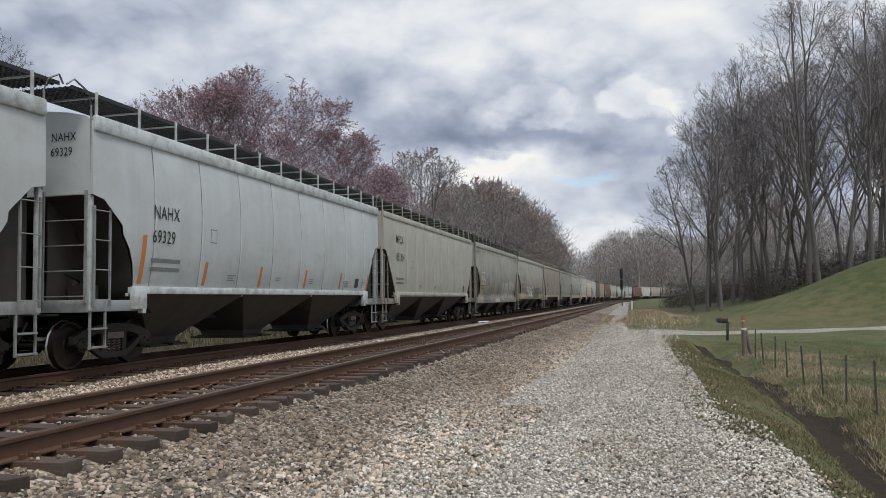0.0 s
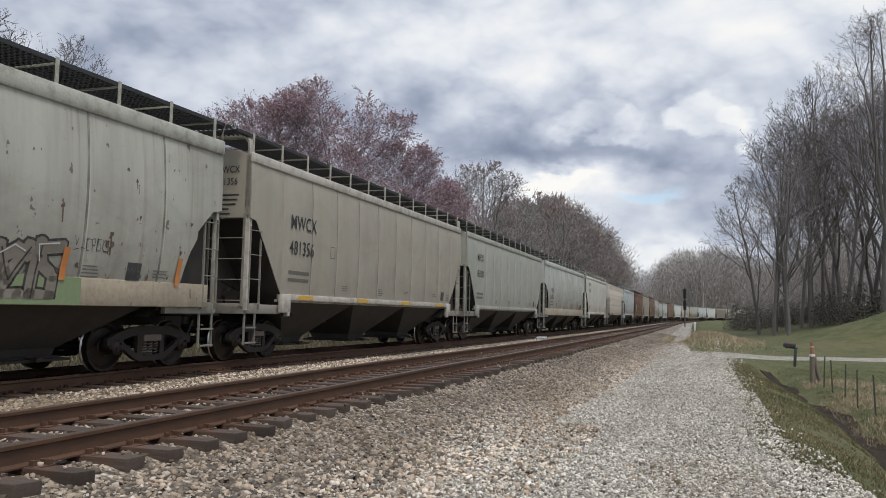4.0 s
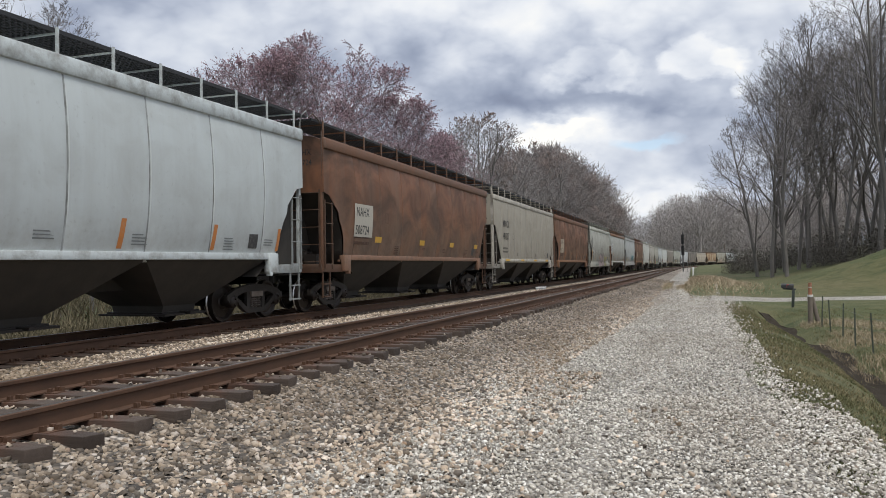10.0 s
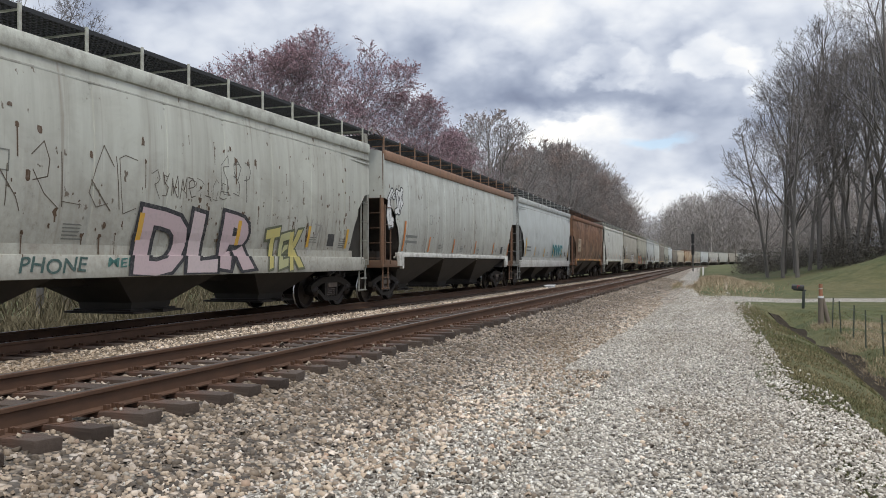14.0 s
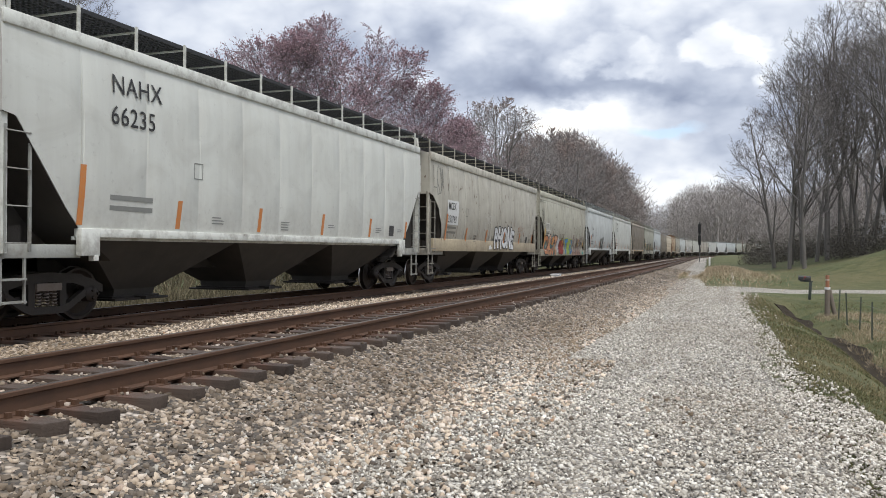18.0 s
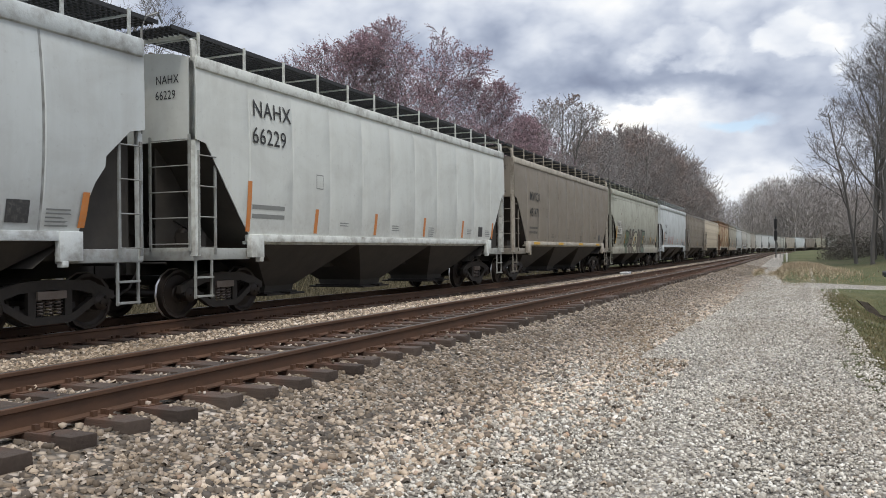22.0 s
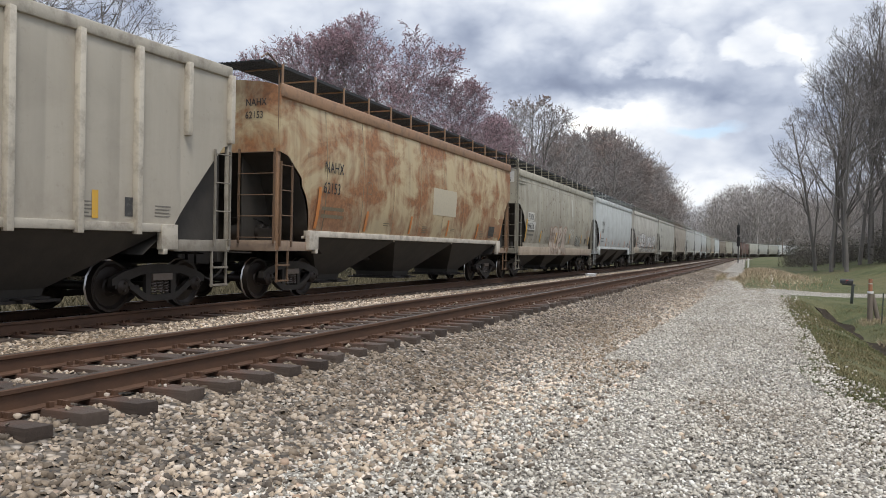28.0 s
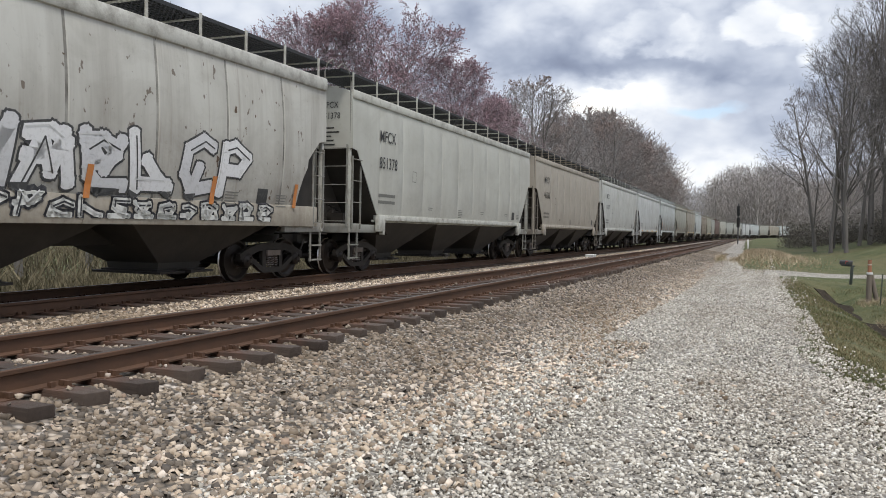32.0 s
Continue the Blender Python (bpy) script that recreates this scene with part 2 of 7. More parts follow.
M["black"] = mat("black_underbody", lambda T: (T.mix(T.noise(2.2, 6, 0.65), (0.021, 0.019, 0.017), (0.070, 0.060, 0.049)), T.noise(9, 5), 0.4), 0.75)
M["iron"] = mat("cast_iron", lambda T: (T.mix(T.noise(6, 6, 0.7), (0.014, 0.0125, 0.011), (0.045, 0.036, 0.029)), T.noise(30, 4), 0.4), 0.7, 0.2)
M["wheel"] = mat("wheel_steel", lambda T: (T.mix(T.noise(5, 4), (0.018, 0.014, 0.012), (0.045, 0.034, 0.027)), T.noise(25, 3), 0.3), 0.5, 0.5)
M["tread"] = mat("polished_tread", lambda T: (T.mix(T.noise(8, 3), (0.45, 0.44, 0.43), (0.6, 0.59, 0.57)), None), 0.28, 1.0)
M["grating"] = mat("dark_grating", lambda T: (T.mix(T.noise(40, 2), (0.022, 0.023, 0.025), (0.06, 0.061, 0.064)), None), 0.7, 0.3)
M["letters"] = mat("black_lettering", lambda T: (T.mix(T.span(T.noise(14, 5, 0.7), 0.5, 0.8, 0, 0.5), T.colour(), (0.30, 0.29, 0.26)), None), 0.6)
M["rail"] = mat("rusty_rail", lambda T: (T.mix(T.noise(5, 6, 0.65, T.scaled(T.world(), (1, 0.5, 1))), (0.040, 0.023, 0.015), (0.135, 0.066, 0.034)), T.noise(60, 4), 0.3, 0.004), 0.72, 0.15)
M["railtop"] = mat("worn_rail_head", lambda T: (T.mix(T.noise(4, 4, 0.6, T.scaled(T.world(), (6, 0.4, 1))), (0.045, 0.034, 0.028), (0.115, 0.09, 0.075)), None), 0.42, 0.5)


def tie_build(T):
    sep = T.N("ShaderNodeSeparateXYZ")
    T.L(T.obj, sep.inputs[0])
    grain = T.noise(1.0, 6, 0.7, T.scaled(T.obj, (2.5, 30, 30)))
    c = T.mix(grain, T.mix(T.rnd(), (0.020, 0.014, 0.011), (0.046, 0.031, 0.023)), T.mix(T.rnd(), (0.062, 0.043, 0.032), (0.105, 0.078, 0.060)))
    near = T.span(T.m("ABSOLUTE", T.m("SUBTRACT", T.m("ABSOLUTE", sep.outputs[0]), 0.75)), 0.14, 0.46, 0.85, 0.0)
    c = T.mix(T.m("MULTIPLY", near, T.span(T.noise(6.0, 5, 0.65), 0.35, 0.6)), c, (0.105, 0.045, 0.024))
    return c, T.noise(1.0, 6, 0.7, T.scaled(T.obj, (3, 40, 40))), 0.8, 0.012


M["tie"] = mat("creosoted_timber", tie_build, 0.88)


def stone_mat(name, stops, dirt):
    """Stones each of their own colour, with earthy patches and brake dust beside the rails."""
    def build(T):
        w = T.world()
        sep = T.N("ShaderNodeSeparateXYZ")
        T.L(w, sep.inputs[0])
        c = T.ramp(T.island(), stops)
        c = T.mix(T.span(T.noise(0.6, 6, 0.7, T.scaled(w, (1, 0.35, 1))), 0.42, 0.60, 0, dirt), c, T.mix(0.78, c, (0.15, 0.102, 0.055)))
        dust = T.m("MULTIPLY", T.m("MULTIPLY", T.span(sep.outputs[0], -2.6, -3.9), T.span(sep.outputs[0], -7.6, -7.0)), T.span(sep.outputs[1], 5.0, 13.0, 0.55, 1.0))
        c = T.mix(T.m("MULTIPLY", dust, T.span(T.noise(1.1, 5, 0.65, w), 0.3, 0.6, 0.45, 0.95)), c, T.mix(0.8, c, (0.064, 0.051, 0.039)))
        c = T.mix(T.span(T.noise(26, 5, 0.7, w), 0.4, 0.75, 0, 0.3), c, (0.11, 0.10, 0.09))
        return c, T.noise(60, 4, 0.6, w), 0.35, 0.005
    return mat(name, build, 0.9)


GREY = [(0.0, (0.066, 0.053, 0.043)), (0.22, (0.141, 0.117, 0.093)), (0.42, (0.319, 0.254, 0.187)), (0.62, (0.534, 0.421, 0.307)), (0.8, (0.768, 0.628, 0.477)), (0.95, (0.844, 0.74, 0.635)), (1.0, (0.394, 0.232, 0.13))]
PALE = [(0.0, (0.156, 0.14, 0.119)), (0.3, (0.322, 0.294, 0.248)), (0.55, (0.498, 0.459, 0.389)), (0.82, (0.662, 0.618, 0.535)), (1.0, (0.83, 0.801, 0.73))]
M["stone"] = stone_mat("ballast_stone", GREY, 0.88)
M["chip"] = stone_mat("limestone_chip", PALE, 0.4)


def bed_mat(name, dark, lights, size):
    def build(T):
        w = T.world()
        cell = T.voronoi(size, w, out="Color")
        sep = T.N("ShaderNodeSeparateColor")
        T.L(cell, sep.inputs[0])
        edge = T.voronoi(size, w)
        c = T.ramp(sep.outputs[0], lights)
        # shade between the stones, painted as a dark rim round each cell
        c = T.mix(T.span(edge, 0.35, 0.75, 0, 0.8), c, dark)
        c = T.mix(T.span(T.noise(0.45, 5, 0.6, w), 0.38, 0.68, 0, 0.5), c, T.mix(0.6, c, (0.17, 0.145, 0.115)))
        return c, T.m("SUBTRACT", 1.0, edge), 0.9, 0.03
    return mat(name, build, 0.92)


# stone tones dimmed so that gaps between loose stones look shaded
M["ballast"] = bed_mat("ballast_bed", (0.03, 0.027, 0.023), [(p, tuple(x * 0.62 for x in q)) for p, q in GREY], 18)
M["road"] = bed_mat("gravel_road", (0.15, 0.137, 0.118), [(p, tuple(x * 0.8 for x in q)) for p, q in PALE], 30)


def grass_build(T):
    w = T.world()
    n1, n2, n3 = T.noise(0.10, 5, 0.6, w), T.noise(1.3, 6, 0.65, w), T.noise(28, 4, 0.7, w)
    c = T.mix(T.span(n2, 0.35, 0.7), (0.040, 0.054, 0.011), (0.080, 0.092, 0.022))
    c = T.mix(T.span(T.m("ADD", T.m("MULTIPLY", n1, 0.6), T.m("MULTIPLY", n2, 0.4)), 0.44, 0.60, 0, 0.65), c, (0.15, 0.118, 0.055))
    c = T.mix(T.span(n3, 0.4, 0.75, 0, 0.6), c, (0.035, 0.045, 0.015))
    return c, n3, 0.9, 0.04


M["grass"] = mat("spring_grass", grass_build, 0.95)
M["blade"] = mat("grass_blade", lambda T: (T.mix(T.span(T.noise(0.6, 5, 0.65, T.world()), 0.36, 0.58), T.ramp(T.island(), [(0, (0.048, 0.066, 0.019)), (0.55, (0.092, 0.108, 0.036)), (1, (0.20, 0.17, 0.088))]), T.ramp(T.island(), [(0, (0.09, 0.082, 0.037)), (0.5, (0.17, 0.14, 0.07)), (1, (0.27, 0.22, 0.12))])), None), 0.9)
M["straw"] = mat("dry_grass", lambda T: (T.ramp(T.island(), [(0, (0.20, 0.15, 0.09)), (0.5, (0.36, 0.285, 0.185)), (1, (0.50, 0.41, 0.29))]), None), 0.95)
M["mud"] = mat("ditch_mud", lambda T: (T.mix(T.noise(4, 6, 0.65, T.world()), (0.015, 0.012, 0.009), (0.055, 0.044, 0.031)), T.noise(14, 5, 0.6, T.world()), 0.8, 0.04), 1.0, 0.0, 0.1)
M["bark"] = mat("grey_bark", lambda T: (T.mix(T.noise(3, 6, 0.65, T.scaled(T.obj, (2, 2, 0.5))), (0.085, 0.076, 0.070), (0.21, 0.195, 0.18)), T.noise(12, 5, 0.6, T.scaled(T.obj, (2, 2, 0.4))), 0.7, 0.03), 0.95)
M["twig"] = mat("bare_twigs", lambda T: (T.mix(T.rnd(), (0.16, 0.145, 0.138), (0.25, 0.23, 0.22)), None), 0.95)
M["maple_twig"] = mat("maple_twigs", lambda T: (T.mix(T.rnd(), (0.165, 0.13, 0.136), (0.22, 0.18, 0.188)), None), 0.95)
# darker copy of the bare twig colour, for the hilltop trees
M["wood_twig"] = mat("darker_twigs", lambda T: (T.mix(T.rnd(), (0.13, 0.116, 0.11), (0.21, 0.19, 0.18)), None), 0.95)
M["bud"] = mat("red_maple_buds", lambda T: (T.ramp(T.island(), [(0, (0.27, 0.165, 0.19)), (0.5, (0.375, 0.245, 0.275)), (1, (0.48, 0.345, 0.375))]), None), 0.85)
M["russet"] = mat("russet_buds", lambda T: (T.ramp(T.island(), [(0, (0.19, 0.14, 0.125)), (0.5, (0.29, 0.22, 0.195)), (1, (0.40, 0.32, 0.28))]), None), 0.9)
M["brush"] = mat("brown_brush", lambda T: (T.ramp(T.island(), [(0, (0.055, 0.047, 0.026)), (0.5, (0.105, 0.088, 0.05)), (1, (0.18, 0.15, 0.09))]), None), 0.95)
M["pine"] = mat("evergreen", lambda T: (T.ramp(T.island(), [(0, (0.045, 0.042, 0.034)), (0.5, (0.085, 0.077, 0.064)), (1, (0.15, 0.13, 0.11))]), None), 0.9)
M["wood"] = mat("weathered_wood", lambda T: (T.mix(T.noise(1, 6, 0.7, T.scaled(T.obj, (30, 30, 2))), (0.08, 0.065, 0.05), (0.24, 0.20, 0.16)), T.noise(1, 6, 0.7, T.scaled(T.obj, (40, 40, 2))), 0.7), 0.9)
M["plain"] = mat("painted_metal", lambda T: (T.mix(T.span(T.noise(6, 5, 0.65), 0.5, 0.8, 0, 0.5), T.colour(), (0.11, 0.09, 0.07)), T.noise(20, 3), 0.2), 0.55)
# paler than bare twigs: the haze of distance is put into the base colour
M["far"] = mat("far_woods", lambda T: (T.ramp(T.island(), [(0, (0.19, 0.17, 0.16)), (0.6, (0.32, 0.29, 0.272)), (1, (0.43, 0.395, 0.37))]), None), 1.0)


# ---- mesh tools ----
def mesh_of(name, verts, faces, material=None, smooth=0.0):
    me = bpy.data.meshes.new(name)
    me.from_pydata([tuple(v) for v in verts], [], faces)
    if material:
        for m in material if isinstance(material, (list, tuple)) else [material]:
            me.materials.append(m)
    if smooth:
        me.polygons.foreach_set("use_smooth", [True] * len(me.polygons))
        me.set_sharp_from_angle(angle=radians(smooth))
    return me


def bulk(name, verts, faces, material):
    """A mesh from arrays: verts (n, 3), faces (m, k) with one k."""
    verts, faces = np.asarray(verts, np.float32), np.asarray(faces, np.int32)
    k = faces.shape[1]
    me = bpy.data.meshes.new(name)
    me.vertices.add(len(verts))
    me.vertices.foreach_set("co", verts.ravel())
    me.loops.add(faces.size)
    me.loops.foreach_set("vertex_index", faces.ravel())
    me.polygons.add(len(faces))
    me.polygons.foreach_set("loop_start", np.arange(0, faces.size, k, dtype=np.int32))
    me.polygons.foreach_set("loop_total", np.full(len(faces), k, np.int32))
    me.update(calc_edges=True)
    me.materials.append(material)
    return me


def boxes(*bs):
    """Verts and faces of boxes (x0, x1, y0, y1, z0, z1)."""
    V, F = [], []
    for x0, x1, y0, y1, z0, z1 in bs:
        n = len(V)
        V += [(x, y, z) for z in (z0, z1) for x, y in ((x0, y0), (x1, y0), (x1, y1), (x0, y1))]
        F += [tuple(n + i for i in f) for f in ((3, 2, 1, 0), (4, 5, 6, 7), (0, 1, 5, 4), (1, 2, 6, 5), (2, 3, 7, 6), (3, 0, 4, 7))]
    return V, F


def bevelled(V, F, name, material, width=0.012, smooth=40):
    me = mesh_of(name, V, F)
    bm = bmesh.new()
    bm.from_mesh(me)
    bmesh.ops.bevel(bm, geom=bm.edges[:], offset=width, segments=2, affect="EDGES", profile=0.5)
    bm.to_mesh(me)
    bm.free()
    me.materials.append(material)
    me.polygons.foreach_set("use_smooth", [True] * len(me.polygons))
    me.set_sharp_from_angle(angle=radians(smooth))
    return me


def tube(path, radii, sides=6, caps=True):
    """Verts and faces of a tube along points."""
    V, F = [], []
    path = [Vector(p) for p in path]
    for i, p in enumerate(path):
        d = (path[min(i + 1, len(path) - 1)] - path[max(i - 1, 0)]).normalized()
        a = d.orthogonal().normalized()
        b = d.cross(a)
        r = radii[i] if isinstance(radii, (list, tuple)) else radii
        for k in range(sides):
            w = 2 * math.pi * k / sides
            V.append(p + a * (r * math.cos(w)) + b * (r * math.sin(w)))
    for i in range(len(path) - 1):
        for k in range(sides if sides > 2 else 1):
            q = (k + 1) % sides
            F.append((i * sides + k, i * sides + q, (i + 1) * sides + q, (i + 1) * sides + k))
    if caps:
        F.append(tuple(range(sides))[::-1])
        F.append(tuple((len(path) - 1) * sides + k for k in range(sides)))
    return V, F


def merge(*parts):
    V, F = [], []
    for v, f in parts:
        n = len(V)
        V += list(v)
        F += [tuple(n + i for i in q) for q in f]
    return V, F


def lathe(profile, axis="x", sides=24):
    """Verts and faces of a profile of (along, radius) turned round an axis."""
    V, F = [], []
    for a, r in profile:
        for k in range(sides):
            w = 2 * math.pi * k / sides
            c, s = r * math.cos(w), r * math.sin(w)
            V.append((a, c, s) if axis == "x" else (c, s, a))
    for i in range(len(profile) - 1):
        for k in range(sides):
            q = (k + 1) % sides
            f = (i * sides + k, i * sides + q, (i + 1) * sides + q, (i + 1) * sides + k)
            F.append(f if axis == "x" else f[::1])
    return V, F


CACHE = {}


def cached(key, make):
    if key not in CACHE:
        CACHE[key] = make()
    return CACHE[key]


def part(name, me, parent, m=None, colour=None, label=""):
    ob = new(name, me)
    ob.parent = parent
    if m is not None:
        ob.matrix_basis = m
    if colour:
        ob.color = (*colour, 1)
    if label:
        ob["label"] = label
    return ob


def thing(name, m, label, category, group="", kind=""):
    ob = new(name)
    ob.empty_display_size = 0.3
    ob.matrix_basis = m
    return tagged(ob, label, category, group, kind)


def solid(name, me, label, category, group="", kind="", m=None, colour=None):
    ob = new(name, me)
    if m is not None:
        ob.matrix_basis = m
    if colour:
        ob.color = (*colour, 1)
    return tagged(ob, label, category, group, kind)


# ---- the line: straight past the camera, a slight left bend, then a long right-hand curve ----
STEP = 1.0
S_AX = np.arange(-120, 901, STEP)
HEAD = np.interp(S_AX, *TRACK_BEND)
LX = np.concatenate([[0], np.cumsum(np.sin(np.radians(HEAD[:-1])) * STEP)])
LY = -120 + np.concatenate([[0], np.cumsum(np.cos(np.radians(HEAD[:-1])) * STEP)])
LZ = np.interp(S_AX, *TRACK_FALL)


def on_line(s, u=0.0):
    """Place and heading (degrees to the right) at s metres along the line, u metres to its right."""
    x, y, z, h = (float(np.interp(s, S_AX, a)) for a in (LX, LY, LZ, HEAD))
    a = radians(h)
    return x + u * math.cos(a), y - u * math.sin(a), z, h


def bend(y):
    return np.interp(y, LY, LX)


NEAR, FAR, FAR_Z = -5.84, -10.9, -0.12


def smooth01(x):
    x = np.clip(x, 0, 1)
    return x * x * (3 - 2 * x)


def road_z(y):
    """Height of the service road."""
    return -0.47 - 0.012 * np.clip(np.asarray(y, float) - 2, 0, 40) + 0.004 * np.clip(np.asarray(y, float) - 60, 0, 60)


def ground_z(x, y):
    """Height of the land."""
    x, y = np.asarray(x, float), np.asarray(y, float)
    xs = x - bend(y)
    fall = np.interp(y, *TRACK_FALL)
    road = road_z(y) - 0.05
    left = np.interp(xs, [-300, -60, -22, -16, -13.6], [3.0, -0.6, -1.0, -1.0, -0.72]) + fall
    bed = np.interp(xs, [-13.6, -12, -5, -3.2, -2.4], [-0.72, -0.6, -0.6, -0.66, 0]) + fall
    z = np.where(xs < -13.6, left, bed)
    ditch = smooth01((40 - y) / 6.0)
    field = -1.22 + 0.006 * np.clip(y - 40, 0, 60)
    xd = xs - np.interp(y, *DITCH) + 2.6
    bank = np.interp(xd, [0.55, 1.3, 2.1, 2.65, 3.15, 4.1], [0, 0.35, 0.92, 1.0, 0.92, 0.45])
    right = road + (field - road) * smooth01((xs - 0.5) / 3.4) - ditch * (0.35 * bank + 0.32 * np.exp(-((xd - 2.6) / 0.55) ** 2))
    k = smooth01((xs + 2.8) / 0.6)
    z = np.where(xs > -2.8, bed * (1 - k) + right * k, z)
    z = np.where(xs > -2.2, right, z) - 0.45 * smooth01((-0.9 - xs) / 0.6) * smooth01((xs + 6.0) / 1.5)
    # the mown hill beyond the drive, and rising woodland
    hill = np.interp(x, *HILL) * smooth01((y - 50.5) / 14.0) * (1 - 0.45 * smooth01((y - 66) / 12.0))
    z = z + np.where(xs > 1.5, hill, 0)
    z = z + 0.05 * np.sin(x * 0.9 + 1.3) * np.sin(y * 0.5) * smooth01((np.abs(xs + 5) - 9) / 6)
    mound = MOUND[2] * np.exp(-((x - MOUND[0]) / 2.6) ** 2 - ((y - MOUND[1]) / 9.0) ** 2)
    far = 0.02 * np.clip(y - 300, 0, 400) + 0.03 * np.clip(np.abs(x) - 120, 0, 400)
    return z + mound + far


def grid_mesh(name, xs, ys, zf, material, smooth=60):
    X, Y = np.meshgrid(xs, ys)
    V = np.stack([X, Y, zf(X, Y)], -1).reshape(-1, 3)
    n, m = len(xs), len(ys)
    i = (np.arange(m - 1)[:, None] * n + np.arange(n - 1)[None]).ravel()
    me = bulk(name, V, np.stack([i, i + 1, i + n + 1, i + n], 1), material)
    me.polygons.foreach_set("use_smooth", [True] * len(me.polygons))
    return me


def spread(a, b, fine0, fine1, step, grow):
    """Axis values from a to b: even steps between fine0 and fine1, growing outside."""
    v = list(np.arange(fine0, fine1, step))
    d, x = step, fine1
    while x < b:
        v.append(x)
        d *= grow
        x += d
    v.append(b)
    d, x, w = step, fine0, []
    while x > a:
        d *= grow
        x -= d
        w.append(max(x, a))
    return np.array(sorted(set(w + v)))


ground = solid("ground", grid_mesh("ground", spread(-1500, 1500, -6, 12, 0.22, 1.16), spread(-300, 2500, -4, 70, 0.5, 1.12), ground_z, M["grass"]),
               "green and straw-coloured spring grass land", "ground", kind="structure")


def swept(name, profile, s0, s1, step, material, dz=0.0, smooth=0.0, close=False):
    """A cross-section of (u, z) swept along the line."""
    V, F = [], []
    ss = np.append(np.arange(s0, s1, step), s1)
    for s in ss:
        for u, z in profile:
            x, y, lz, _ = on_line(s, u)
            V.append((x, y, lz + z + dz))
    n = len(profile)
    for i in range(len(ss) - 1):
        for k in range(n if close else n - 1):
            q = (k + 1) % n
            F.append((i * n + k, i * n + q, (i + 1) * n + q, (i + 1) * n + k)[::-1])
    if close:
        F.append(tuple(range(n)))
        F.append(tuple((len(ss) - 1) * n + k for k in range(n))[::-1])
    return mesh_of(name, V, F, material, smooth)


# stone bed under both tracks, with a trough between them and a shoulder down to the road
BED = [(-14.2, -0.95), (-12.7, -0.40), (-12.3, -0.34), (-9.6, -0.34), (-9.2, -0.30), (-7.9, -0.24), (-7.3, -0.225), (-4.75, -0.24), (-4.5, -0.30), (-3.9, -0.40), (-2.9, -0.58), (-2.2, -0.72), (-1.2, -1.05), (-0.6, -1.5)]
bed = solid("ballast_bed", swept("ballast_bed", BED, -60, 560, 2.0, M["ballast"], smooth=30), "grey and tan crushed-stone railway ballast bed", "ballast", kind="structure")


def road_mesh():
    ys = np.concatenate([np.arange(-30, 60, 0.8), np.arange(60, 160, 4.0)])
    V, F = [], []
    for y in ys:
        wl, wr = -3.1, float(np.interp(y, [-30, 4, 9, 14, 26, 34, 38, 46, 60, 160], [1.5, 1.4, 0.85, 0.42, 0.3, 0.4, 0.9, 0.7, -1.2, -2.2]))
        for k in range(9):
            u = wl + (wr - wl) * k / 8
            x = float(bend(y)) + u + (0.08 * math.sin(y * 1.9) if k == 8 else 0)
            rut = -0.025 * (math.exp(-((u + 1.75) / 0.35) ** 2) + math.exp(-((u + 0.25) / 0.35) ** 2))
            lift = 0.05 if k < 8 else -0.02
            V.append((x, y, (float(road_z(y)) if u < 0.45 else float(ground_z(x, y)) + lift) + rut))
    for i in range(len(ys) - 1):
        for k in range(8):
            F.append((i * 9 + k, i * 9 + k + 1, i * 9 + k + 10, i * 9 + k + 9))
    return mesh_of("gravel_road", V, F, M["road"], 60)


solid("gravel_road", road_mesh(), "pale crushed-limestone service road with faint wheel ruts", "road", kind="structure")


def drive_mesh():
    V, F = [], []
    xs = np.arange(0.0, 60, 0.8)
    for i, x in enumerate(xs):
        yc = float(np.interp(x, *DRIVE))
        w = 1.7 + 2.2 * math.exp(-x / 1.6)
        for k in range(5):
            y = yc + w * (k / 2 - 1)
            V.append((x - 0.4, y, float(ground_z(x - 0.4, y)) + (0.05 if 0 < k < 4 else -0.02)))
    for i in range(len(xs) - 1):
        for k in range(4):
            F.append((i * 5 + k, i * 5 + 5 + k, i * 5 + 6 + k, i * 5 + 1 + k))
    return mesh_of("gravel_drive", V, F, M["road"], 60)


solid("gravel_drive", drive_mesh(), "pale gravel drive crossing the grass to the road", "road", kind="structure")


def ditch_mesh():
    V, F = [], []
    ys = np.arange(-8, 37.5, 0.3)
    for y in ys:
        for k in range(9):
            u = float(np.interp(y, *DITCH)) + float(np.interp(y, [10, 20, 30, 37], [0.62, 0.5, 0.36, 0.25])) * (k / 4 - 1) + 0.14 * math.sin(y * 0.8) + 0.07 * math.sin(y * 2.1 + k)
            x = float(bend(y)) + u
            V.append((x, y, float(ground_z(x, y)) + (0.035 + 0.014 * math.sin(y * 2.7 + 2.1 * k) + 0.012 * math.sin(y * 5.1 + k) if 0 < k < 8 else -0.05)))
    for i in range(len(ys) - 1):
        for k in range(8):
            F.append((i * 9 + k, i * 9 + k + 1, i * 9 + k + 10, i * 9 + k + 9))
    return mesh_of("ditch", V, F, M["mud"], 60)


solid("ditch", ditch_mesh(), "dark muddy drainage ditch between grass banks", "ditch", kind="structure")

# ---- the two tracks ----
RAIL = [(-0.07, -0.185), (0.07, -0.185), (0.07, -0.172), (0.016, -0.155), (0.010, -0.05), (0.036, -0.038), (0.036, -0.008), (0.028, 0.0), (-0.028, 0.0), (-0.036, -0.008), (-0.036, -0.038), (-0.010, -0.05), (-0.016, -0.155), (-0.07, -0.172)]


